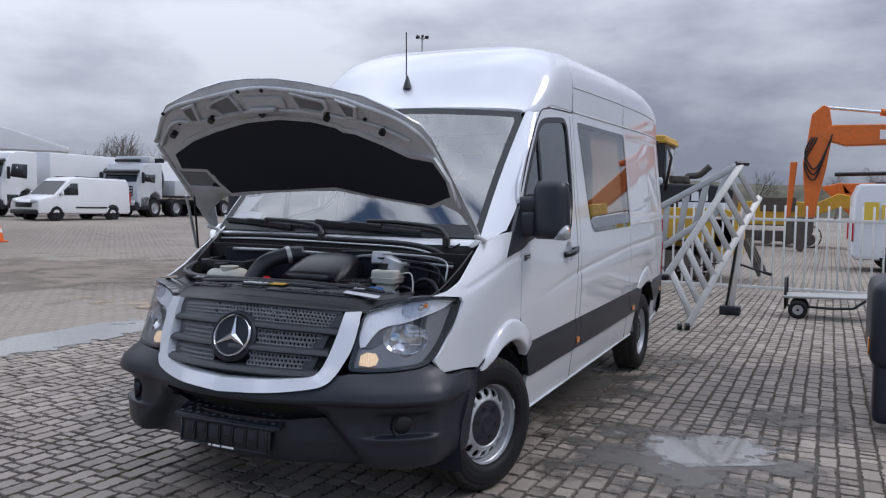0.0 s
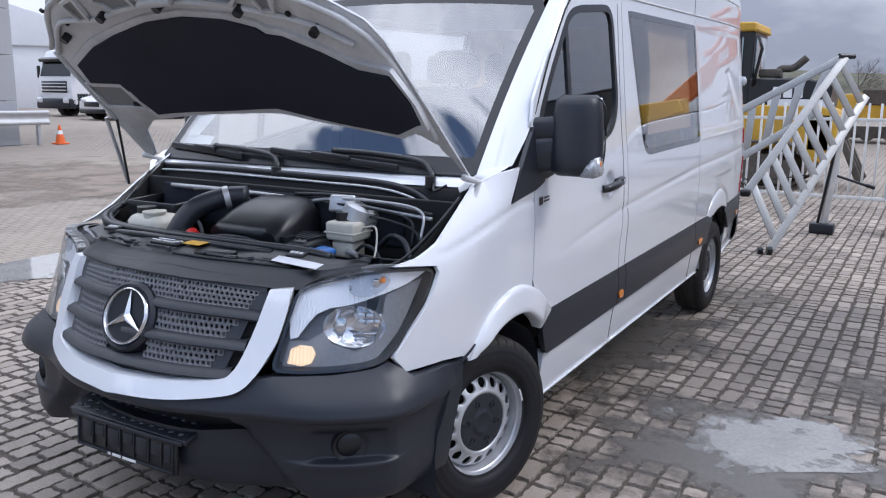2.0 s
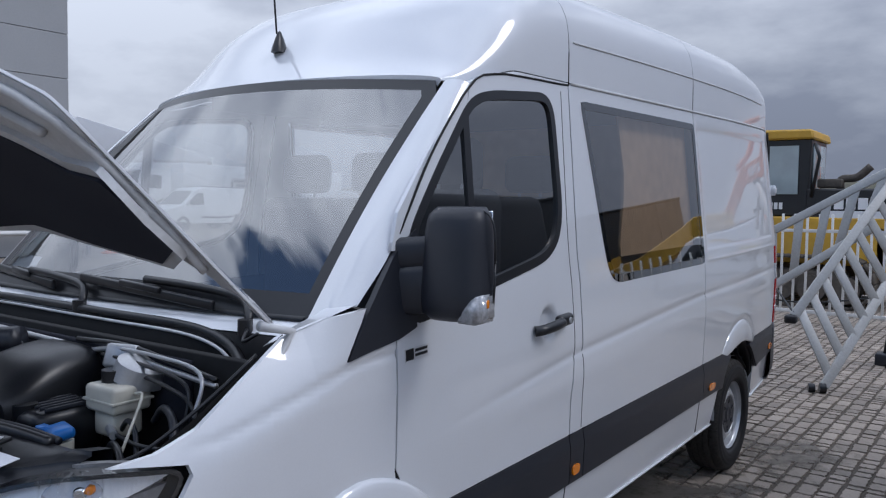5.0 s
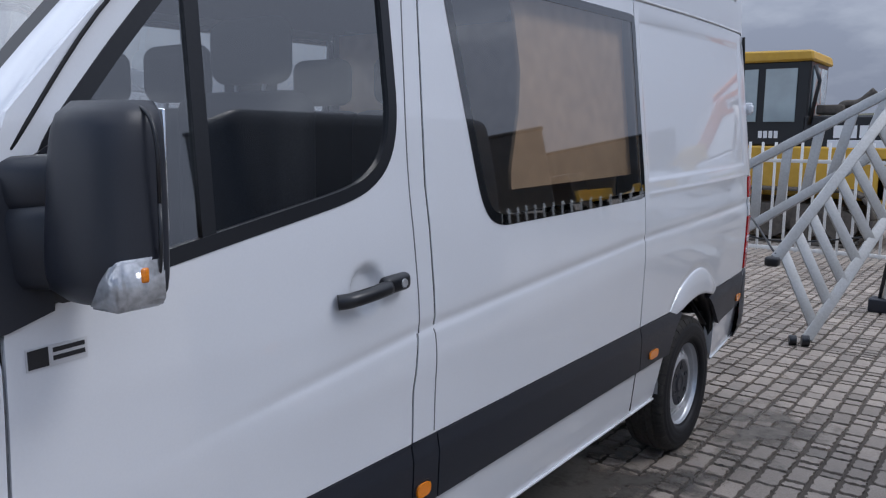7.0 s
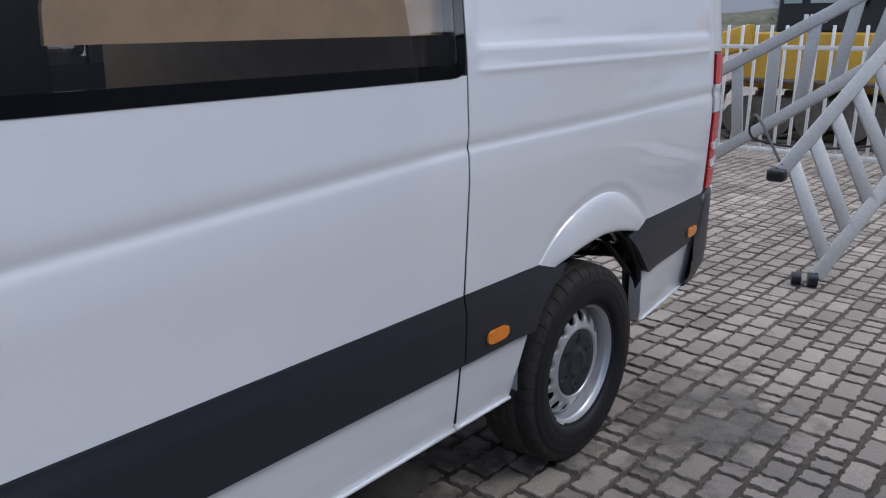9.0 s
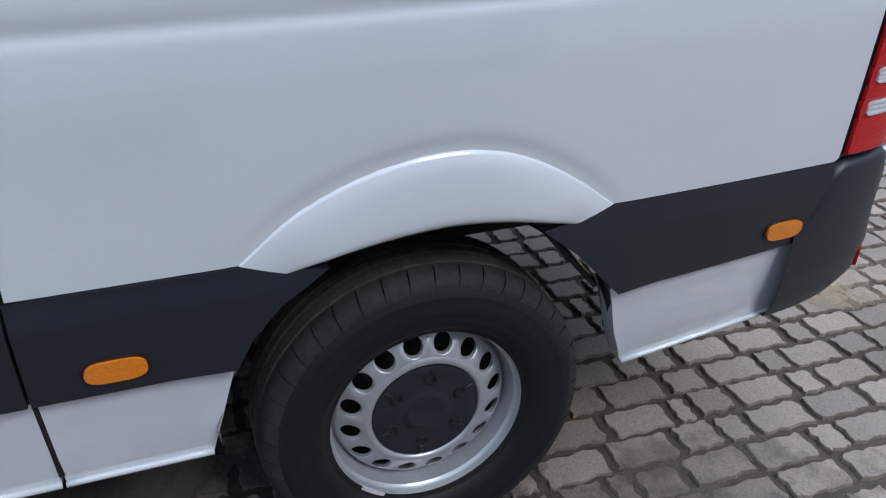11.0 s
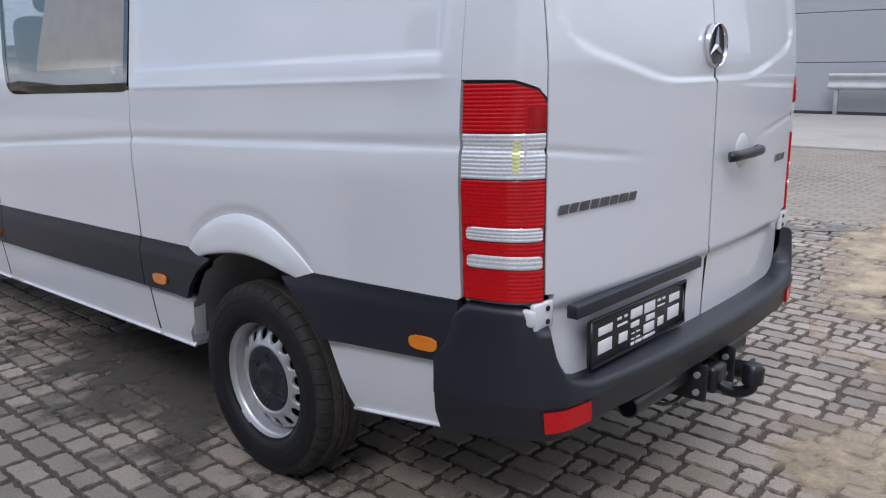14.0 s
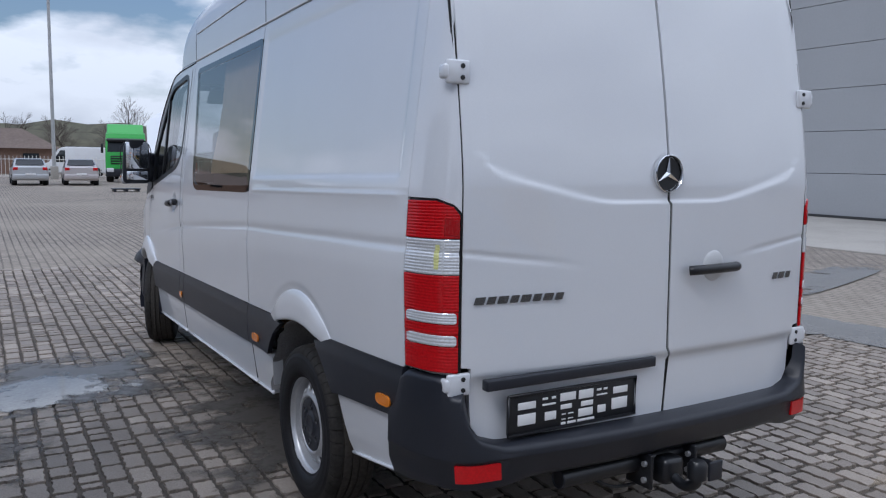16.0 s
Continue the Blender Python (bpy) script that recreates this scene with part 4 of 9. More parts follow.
HOLES = ((0.07, 0.20, 0.20, 0.38), (0.07, 0.20, 0.50, 0.78), (0.25, 0.29, 0.16, 0.22), (0.32, 0.35, 0.16, 0.22), (0.25, 0.35, 0.32, 0.37), (0.27, 0.355, 0.54, 0.76),
         (0.385, 0.505, 0.12, 0.33), (0.39, 0.475, 0.42, 0.54), (0.40, 0.43, 0.66, 0.69), (0.45, 0.49, 0.66, 0.69), (0.40, 0.43, 0.79, 0.82), (0.45, 0.49, 0.79, 0.82), (0.53, 0.645, 0.12, 0.35),
         (0.55, 0.645, 0.42, 0.55), (0.53, 0.645, 0.61, 0.82), (0.675, 0.71, 0.15, 0.21), (0.73, 0.76, 0.15, 0.21), (0.675, 0.76, 0.30, 0.34), (0.685, 0.75, 0.60, 0.80), (0.81, 0.93, 0.18, 0.36), (0.80, 0.93, 0.48, 0.78))
for u0, u1, v0, v1 in HOLES:
    part("slot", box((0.56 * (u1 - u0), 0.003, 0.135 * (v1 - v0)), (0.675 - 0.28 * (u0 + u1), rp_y - 0.002, 0.6125 - 0.0675 * (v0 + v1)), 0.001), PLATE_W, pl, "white door paint seen through the slot")
for u0, u1 in ((0.395, 0.43), (0.445, 0.51), (0.525, 0.66)):
    part("lettering_bar", box((0.56 * (u1 - u0), 0.003, 0.009), (0.675 - 0.28 * (u0 + u1), rp_y - 0.002, 0.489), 0.001), PLATE_W, pl)
part("rim", tube([(0.675, rp_y - 0.002, 0.6125), (0.115, rp_y - 0.002, 0.6125), (0.115, rp_y - 0.002, 0.4775), (0.675, rp_y - 0.002, 0.4775), (0.675, rp_y - 0.002, 0.6125)], 0.006, 8), PLASTIC_SM, pl)
part("rear_door_handle", tube(smooth_path([(-0.11, 5.885, 0.99), (-0.13, 5.90, 0.992), (-0.24, 5.905, 0.994), (-0.345, 5.895, 0.994), (-0.37, 5.875, 0.994)], 5), 0.018, 10), PLASTIC_SM, van)
cup = bmesh.new()
bmesh.ops.create_uvsphere(cup, u_segments=20, v_segments=10, radius=0.06)
bmesh.ops.scale(cup, vec=(1, 0.25, 1), verts=cup.verts)
bmesh.ops.translate(cup, vec=(-0.255, rear_y(0.25, 1.0) - 0.003, 1.0), verts=cup.verts)
part("handle_cup", cup, WHITE_IN, van)


def star_badge(radius, depth, m, name, label):
    """Round badge: dark dish, chrome ring and three-pointed star."""
    rim = 0.86 if radius > 0.09 else 0.905
    ring = part(name, lathe([(0.0, radius * rim), (depth, radius * (rim + 0.02)), (depth * 1.2, radius * (rim + 0.05)), (depth, radius * (rim + 0.09)), (depth * 0.5, radius * 0.99), (0, radius)], 40, m=m), CHROME, van, label)
    part("dish", lathe([(0, radius * 0.9), (depth * 0.4, radius * 0.86), (depth * 0.25, 0.0)], 32, m=m), PLASTIC_SM, ring)
    bm = bmesh.new()
    c = bm.verts.new((depth * 1.2, 0, 0))
    rim = []
    for k in range(3):
        a = 2 * math.pi * k / 3
        rim.append(bm.verts.new((depth * 0.75, radius * 0.92 * math.sin(a), radius * 0.92 * math.cos(a))))
        b = a + math.pi / 3
        rim.append(bm.verts.new((depth * 0.55, radius * 0.17 * math.sin(b), radius * 0.17 * math.cos(b))))
    for k in range(6):
        bm.faces.new((c, rim[k], rim[(k + 1) % 6]))
    bmesh.ops.transform(bm, matrix=m, verts=bm.verts)
    for e in bm.edges:
        e.smooth = False
    part("star", bm, CHROME, ring, smooth=False)
    return ring


to_rear = Matrix(((0, 1, 0, 0), (1, 0, 0, 0), (0, 0, 1, 0), (0, 0, 0, 1)))
star_badge(0.068, 0.014, Matrix.Translation((0.0, rear_y(0, 1.347) + 0.001, 1.347)) @ to_rear, "rear_badge", "round chrome and black badge")


def bars(n, w, h, gap, mat, m, name, parent, depth=0.003, lean=0.35):
    """Plain bars in place of writing."""
    bm = bmesh.new()
    for k in range(n):
        box((w * (0.82 + 0.18 * (k % 2)), depth, h), ((k - (n - 1) / 2) * (w + gap), 0, 0), 0.0, m=None, bm=bm)
    for v in bm.verts:
        v.co.x -= lean * v.co.z
    bmesh.ops.transform(bm, matrix=m, verts=bm.verts)
    return part(name, bm, mat, parent, smooth=False)


DARK_CHROME = material("dark_chrome_lettering", (0.20, 0.205, 0.215), 0.25, metal=1.0, grain=0.05, scale=60)
bars(8, 0.036, 0.024, 0.007, DARK_CHROME, Matrix.Translation((0.625, rear_y(0.62, 0.935) + 0.003, 0.935)) @ pose(0, 0, 0, 0, 0, -5.5), "rear_lettering", van)
bars(3, 0.036, 0.026, 0.010, DARK_CHROME, Matrix.Translation((-0.69, rear_y(0.69, 0.937) + 0.003, 0.937)) @ pose(0, 0, 0, 0, 0, 6), "rear_lettering", van)

# tow bar
tow = part("tow_bar", rod((-0.345, 5.86, 0.292), (0.455, 5.86, 0.292), 0.036, 20), PLASTIC_SM, van, "black tow bar with ball hitch")
for x in (-0.345, 0.455):
    part("end_cap", lathe([(0.0, 0.0), (0.0, 0.030), (0.004, 0.034), (0.0, 0.037)], 20, m=Matrix.Translation((x, 5.86, 0.292)) @ Matrix.Diagonal((1 if x > 0 else -1, 1, 1, 1))), PLASTIC, tow)
for x in (-0.12, 0.10):
    part("mounting_plate", box((0.014, 0.13, 0.13), (x, 5.885, 0.275), 0.006), PLASTIC_SM, tow)
    for dz in (-0.03, 0.03):
        part("bolt", rod((x - 0.018, 5.92, 0.272 + dz), (x + 0.018, 5.92, 0.272 + dz), 0.011, 8), STEEL, tow)
part("coupling", box((0.10, 0.10, 0.10), (-0.01, 5.905, 0.262), 0.02), PLASTIC_SM, tow)
part("neck", tube(smooth_path([(-0.01, 5.93, 0.245), (-0.01, 6.0, 0.225), (-0.01, 6.05, 0.25), (-0.01, 6.055, 0.285)], 5), 0.02, 10), PLASTIC_SM, tow)
part("ball_cover", lathe([(0, 0), (0.0, 0.034), (0.05, 0.036), (0.065, 0.025), (0.068, 0)], 18, m=pose(-0.01, 6.055, 0.270, 0, -90)), PLASTIC_SM, tow)
part("socket", rod((-0.20, 5.87, 0.235), (-0.20, 5.965, 0.235), 0.032, 16), PLASTIC_SM, tow)
part("socket_lid", box((0.07, 0.012, 0.075), (-0.20, 5.972, 0.237), 0.012), PLASTIC, tow)
part("socket_cable", tube(smooth_path([(0.36, 5.80, 0.33), (0.22, 5.86, 0.22), (0.0, 5.86, 0.215), (-0.18, 5.86, 0.235)], 6), 0.007, 6), PLASTIC_SM, tow)

# ---- front end ----
PLAN = smooth_path([(0, 0.0, 0), (0.25, 0.028, 0), (0.55, 0.145, 0), (0.75, 0.268, 0), (0.855, 0.36, 0), (0.915, 0.48, 0), (0.937, 0.61, 0), (0.947, 0.76, 0)], 8)
PLAN_S = [0.0]
for pa, pb in zip(PLAN, PLAN[1:]):
    PLAN_S.append(PLAN_S[-1] + (pb - pa).length)


def front(s, z, d):
    """The nose: s metres round from the middle (left positive), z up."""
    sg, s = (1, s) if s >= 0 else (-1, -s)
    s = min(s, PLAN_S[-1] - 1e-4)
    k = max(i for i, v in enumerate(PLAN_S[:-1]) if v <= s)
    t = (s - PLAN_S[k]) / (PLAN_S[k + 1] - PLAN_S[k])
    p = PLAN[k].lerp(PLAN[k + 1], t)
    a = PLAN[min(k + 2, len(PLAN) - 1)] - PLAN[max(k - 1, 0)]
    a = a.normalized()
    n = Vector((-a.y, a.x, 0))
    off = 0.42 * max(0, z - 0.72) * (1 - 0.72 * ease(0.75, 1.2, s)) + 0.25 * max(0, z - 0.97) * (1 - ease(0.6, 0.9, s))
    off -= lerp_table(z, [(0.28, -0.02), (0.31, 0.015), (0.40, 0.022), (0.50, 0.012), (0.575, 0.018), (0.588, 0.026), (0.598, 0.050), (0.612, 0.056), (0.64, 0.046), (0.70, 0.014), (0.73, 0.0)]) * (1 - ease(1.15, 1.35, s))
    # overhanging upper lip, hollow below it and a niche round the blanking cover
    if z < 0.66:
        w = ease(0.48, 0.62, s) * (1 - ease(1.10, 1.25, s))
        off += w * (0.012 * (1 - ease(0.572, 0.604, z)))
        off += 0.026 * ease(0.70, 0.76, s) * (1 - ease(0.93, 1.0, s)) * ease(0.437, 0.45, z) * (1 - ease(0.53, 0.56, z))
        off -= 0.010 * ease(0.62, 0.72, s) * (1 - ease(0.95, 1.05, s)) * ease(0.40, 0.435, z) * (1 - ease(0.437, 0.446, z))
        off -= 0.045 * ease(0.50, 0.80, s) * (1 - ease(0.96, 1.14, s))
        off += 0.072 * (1 - ease(0.47, 0.54, s - 0.9 * max(0.0, 0.51 - z))) * (1 - ease(0.50, 0.575, z))
    elif z < 0.735:
        off -= 0.045 * ease(0.50, 0.80, s) * (1 - ease(0.96, 1.14, s)) * (1 - ease(0.66, 0.732, z))
    q = p + n * (off + d)
    if sg < 0:
        q.y -= 0.07 * ease(0.45, 0.95, s) * (1 - ease(1.05, 1.35, s))
    return (sg * q.x, q.y, z)


def mirror(poly):
    return [(-s, z) for s, z in poly[::-1]]


NB = [(0, 0.626), (0.25, 0.640), (0.45, 0.664), (0.535, 0.712), (0.60, 0.724), (0.80, 0.727), (0.93, 0.740), (0.985, 0.757), (1.03, 0.730), (1.065, 0.700), (1.12, 0.692), (1.25, 0.686), (1.32, 0.672), (1.40, 0.65)]
ARCH_CUT = [(1.40, 0.65), (1.37, 0.57), (1.32, 0.46), (1.28, 0.36), (1.26, 0.30)]
BUMP_LOW = [(1.26, 0.30), (0.9, 0.292), (0.5, 0.288), (0, 0.286)]
bm = bmesh.new()
upper = NB + ARCH_CUT[1:3] + [(0.50, 0.511), (0.45, 0.578), (0.30, 0.592), (0, 0.597)]
lower = [(0.50, 0.511)] + ARCH_CUT[2:] + BUMP_LOW[1:] + [(0, 0.488), (0.30, 0.490)]
bump = part("front_bumper", panel([upper, lower, mirror(upper), mirror(lower)], front, du=0.04, dv=0.03, cuts_v=[0.405, 0.415, 0.425, 0.435, 0.4385, 0.442, 0.447, 0.455, 0.525, 0.535, 0.545, 0.565, 0.575, 0.583, 0.588, 0.593, 0.598, 0.604, 0.612, 0.62, 0.64], cuts_u=[a * b for a in (1, -1) for b in [0.70, 0.71, 0.73, 0.75, 0.93, 0.95, 0.97, 0.99] + span(0.46, 0.68, 14)], thick=0.04), PLASTIC, van, "large unpainted black plastic front bumper")
# black sheet behind the opening puts its shaded depth into the colour
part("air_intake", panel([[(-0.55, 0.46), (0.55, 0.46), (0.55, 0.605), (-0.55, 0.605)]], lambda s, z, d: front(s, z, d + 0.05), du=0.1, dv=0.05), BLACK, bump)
part("radiator_edge", tube([front(x, 0.578, 0.045) for x in span(-0.12, 0.22, 8)], 0.003, 6), STEEL, bump, "thin bright edge of the radiator")
for side in (1, -1):
    c = Vector(front(side * 0.85, 0.490, 0.004))
    nrm = (Vector(front(side * 0.865, 0.487, -0.1)) - c).normalized()
    m = Matrix.Translation(c) @ nrm.to_track_quat("X", "Z").to_matrix().to_4x4()
    part("fog_lamp_cover", lathe([(0.012, 0.0), (0.010, 0.036), (0.004, 0.043), (0.012, 0.050), (0.014, 0.058), (-0.01, 0.064)], 24, m=m), PLASTIC_SM, bump, "round blanking cover")
# front plate holder
fp_m = Matrix.Translation((-0.042, 0.046, 0.392)) @ pose(0, 0, 0, -4, 0, 1.5)
fph = part("front_plate_holder", box((0.53, 0.016, 0.125), (0, 0, 0), 0.006, m=None), PLASTIC_SM, van, "empty black number plate holder")
fph.matrix_basis = fp_m
part("rim", tube([(-0.255, -0.009, 0.054), (0.255, -0.009, 0.054), (0.255, -0.009, -0.054), (-0.255, -0.009, -0.054), (-0.255, -0.009, 0.054)], 0.006, 8), PLASTIC, fph)
for x, w, z, h in ((-0.205, 0.05, 0.012, 0.06), (-0.135, 0.05, 0.018, 0.045), (-0.06, 0.06, 0.008, 0.065), (0.02, 0.05, 0.02, 0.04), (0.09, 0.06, 0.008, 0.065), (0.165, 0.05, 0.016, 0.045), (0.222, 0.03, 0.008, 0.06)):
    part("plate_rib", box((w, 0.008, h), (x, -0.008, z), 0.003), PLASTIC, fph)
for x in (-0.17, -0.10, -0.02, 0.055, 0.13, 0.195):
    part("plate_rib", box((0.006, 0.012, 0.09), (x, -0.009, 0.004), 0.002), PLASTIC_SM, fph)
for x, w in ((-0.075, 0.014), (-0.035, 0.045), (0.032, 0.07)):
    part("lettering_bar", box((w, 0.003, 0.010), (x, -0.0155, -0.054), 0.001), PLATE_W, fph)
STUD = material("worn_grey_step_stud", (0.075, 0.08, 0.09), 0.5, grain=0.15, scale=120)
step = part("bumper_step", box((0.62, 0.155, 0.02), (0, 0, 0), 0.006), PLASTIC, bump, "ribbed plastic foot step")
step.matrix_basis = Matrix.Translation((-0.042, 0.118, 0.478)) @ pose(0, 0, 0, 17, 0, 1.5)
part("step_edge", tube([(-0.29, -0.078, -0.002), (-0.15, -0.084, 0.0), (0.15, -0.084, 0.0), (0.29, -0.078, -0.002)], 0.010, 8), PLASTIC, step)
for i in range(12):
    for j in range(4):
        part("stud", box((0.020, 0.012, 0.006), (-0.275 + i * 0.049 + 0.022 * (j % 2), -0.05 + j * 0.032, 0.012), 0.002, 1, m=pose(0, 0, 0, 0, 0, 20)), STUD, step)
# grille
SUR_OUT = [(0, 0.632), (0.25, 0.646), (0.44, 0.668), (0.505, 0.69), (0.545, 0.73), (0.575, 0.775), (0.614, 0.85), (0.652, 0.995)]
SUR_OUT = arc_points(SUR_OUT, 4)
SUR_IN = arc_points([(0, 0.690), (0.25, 0.700), (0.42, 0.715), (0.465, 0.740), (0.495, 0.79), (0.530, 0.88), (0.566, 0.992)], 4)
MESH_GREY = material("grey_grille_mesh", (0.12, 0.125, 0.135), 0.45, grain=0.1, scale=300)
GRILLE_GREY = material("dark_grey_grille_plastic", (0.034, 0.037, 0.044), 0.42, spec=0.4, grain=0.1, scale=400, bump=0.08, stain=0.2, stain_scale=7)
grille = part("grille_surround", panel([SUR_OUT + SUR_IN[::-1], mirror(SUR_OUT + SUR_IN[::-1])], lambda s, z, d: front(s, z, d - 0.022), du=0.04, dv=0.05, thick=0.07), WHITE, van, "white painted grille surround")
GR_TOP = [(0.566, 0.985), (0.45, 1.005), (0.25, 1.025), (0, 1.034)]
back = SUR_IN[:-1] + GR_TOP
# black backing sheet colours in the shade behind slats and mesh
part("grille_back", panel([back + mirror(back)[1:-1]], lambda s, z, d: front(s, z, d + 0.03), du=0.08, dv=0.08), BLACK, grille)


def slat(z, half, drop, depth, name="grille_slat"):
    bm = bmesh.new()
    rows = []
    for s in span(-half, half, 30):
        zz = z - drop * (abs(s) / half) ** 2
        rows.append([bm.verts.new(front(s, zz + dz, dd)) for dz, dd in ((0.019, 0.03), (0.017, -0.002), (0.007, -depth), (-0.008, -depth), (-0.018, 0.0), (-0.020, 0.03))])
    for a, b in zip(rows, rows[1:]):
        for k in range(5):
            bm.faces.new((a[k], a[k + 1], b[k + 1], b[k]))
    bmesh.ops.recalc_face_normals(bm, faces=bm.faces)
    return part(name, sharpen(bm, 60), GRILLE_GREY, grille)


slat(0.925, 0.535, 0.022, 0.018)
slat(0.826, 0.50, 0.016, 0.020)
slat(0.730, 0.455, 0.006, 0.016)
slat(1.028, 0.55, 0.034, 0.004)


def holed_sheet(s0, s1, zlo, zhi, rows, pitch, taper):
    """A sheet with rows of round holes, each with a rim that goes in."""
    bm = bmesh.new()
    n = max(1, round((s1 - s0) / pitch))
    for j in range(rows):
        for i in range(n):
            cs = s0 + (s1 - s0) * (i + 0.5 + (0.5 if j % 2 else 0)) / n
            if cs + pitch / 2 > s1 - taper * (rows - 1 - j) / rows:
                continue
            lo = zlo(cs) + (zhi(cs) - zlo(cs)) * j / rows
            hi = zlo(cs) + (zhi(cs) - zlo(cs)) * (j + 1) / rows
            hs, hz, cz = (s1 - s0) / n / 2, (hi - lo) / 2, (hi + lo) / 2
            out, inn, deep = [], [], []
            for k in range(8):
                a = 2 * math.pi * k / 8
                c, q = math.cos(a), math.sin(a)
                m = max(abs(c), abs(q))
                out.append(bm.verts.new(front(cs + hs * c / m, cz + hz * q / m, 0)))
                inn.append(bm.verts.new(front(cs + hs * 0.70 * c, cz + hz * 0.74 * q, 0)))
                deep.append(bm.verts.new(front(cs + hs * 0.66 * c, cz + hz * 0.70 * q, 0.012)))
            for k in range(8):
                bm.faces.new((out[k], out[(k + 1) % 8], inn[(k + 1) % 8], inn[k]))
                bm.faces.new((inn[k], inn[(k + 1) % 8], deep[(k + 1) % 8], deep[k]))
    bmesh.ops.recalc_face_normals(bm, faces=bm.faces)
    return bm


for side in (1, -1):
    for a, b, top, bot in ((0.0, 0.53, lambda s: 1.010 - 0.034 * (abs(s) / 0.55) ** 2, lambda s: 0.943 - 0.022 * (abs(s) / 0.535) ** 2), (0.10, 0.46, lambda s: 0.907 - 0.02 * (abs(s) / 0.53) ** 2, lambda s: 0.844 - 0.016 * (abs(s) / 0.5) ** 2),
                           (0.10, 0.42, lambda s: 0.808 - 0.016 * (abs(s) / 0.5) ** 2, lambda s: 0.748 - 0.008 * (abs(s) / 0.45) ** 2)):
        end = [(b - 0.075, bot(b - 0.075)), (b + 0.01, bot(b)), (b + 0.035, top(b)), (b - 0.012, top(b)), (b - 0.03, (top(b) + bot(b)) / 2)]
        part("grille_end", panel([end if side > 0 else mirror(end)], lambda s, z, d: front(s, z, d + 0.003), du=0.05, dv=0.05, thick=0.015), GRILLE_GREY, grille)
        bm = holed_sheet(a, b, bot, top, 4 if a < 0.05 else 3, 0.0195, 0.05)
        if side < 0:
            bmesh.ops.scale(bm, vec=(-1, 1, 1), verts=bm.verts)
            bmesh.ops.reverse_faces(bm, faces=bm.faces)
        part("grille_mesh", bm, MESH_GREY, grille, "perforated black mesh")
sc = Vector(front(0, 0.868, -0.012))
sn = (Vector(front(0, 0.868, -0.1)) - Vector(front(0, 0.868, 0))).normalized()
sm = Matrix.Translation(sc) @ (sn * 0.93 + Vector((0, 0, 0.36))).to_track_quat("X", "Z").to_matrix().to_4x4()
part("badge_base", lathe([(-0.05, 0.128), (0.0, 0.124), (0.012, 0.112), (0.0, 0.10)], 36, m=sm), PLASTIC, grille)
star_badge(0.104, 0.018, sm, "front_badge", "large round chrome badge")

# headlamps
HL = [(0.585, 0.738), (0.68, 0.733), (0.80, 0.735), (0.93, 0.748), (0.985, 0.764), (1.03, 0.800), (1.07, 0.850), (1.15, 0.925), (1.222, 1.016), (1.219, 1.038), (1.14, 1.05), (1.036, 1.056), (0.90, 1.045), (0.78, 1.022), (0.664, 0.992), (0.628, 0.88)]
HL = rounded(HL, 0.0, 0.025, 2)
REFL = ([(0.645, 0.832), (0.672, 0.838), (0.70, 0.872), (0.640, 0.90)], [(0.640, 0.90), (0.70, 0.872), (0.735, 0.908), (0.670, 0.986)], [(0.670, 0.986), (0.735, 0.908), (0.78, 0.926), (0.78, 1.017)], [(0.78, 0.926), (0.838, 0.934), (0.90, 0.948), (0.90, 1.040), (0.78, 1.017)],
        [(0.90, 0.948), (1.026, 0.978), (1.036, 1.050), (0.90, 1.040)], [(1.026, 0.978), (1.098, 0.998), (1.196, 1.028), (1.12, 1.044), (1.036, 1.050)])
DIAMOND = [(0.842, 0.968), (0.935, 0.962), (1.02, 0.99), (1.05, 1.02), (1.0, 1.042), (0.90, 1.034), (0.85, 1.02)]
DIAMOND = rounded(DIAMOND, 0.0, 0.02, 4)
POSN = [(0.640, 0.760), (0.69, 0.752), (0.722, 0.760), (0.735, 0.784), (0.722, 0.806), (0.68, 0.811), (0.65, 0.80)]
HL_GREY = material("dark_grey_lamp_body", (0.22, 0.222, 0.23), 0.34, metal=0.3, grain=0.08, scale=80)
LAMP_BOWL = material("faceted_chrome_bowl", (0.86, 0.87, 0.90), 0.10, metal=1.0, grain=0.04, scale=30, bump=0.9)
LAMP_DIM = material("grey_lamp_diffuser", (0.58, 0.59, 0.64), 0.25, metal=0.4, grain=0.08, scale=120)
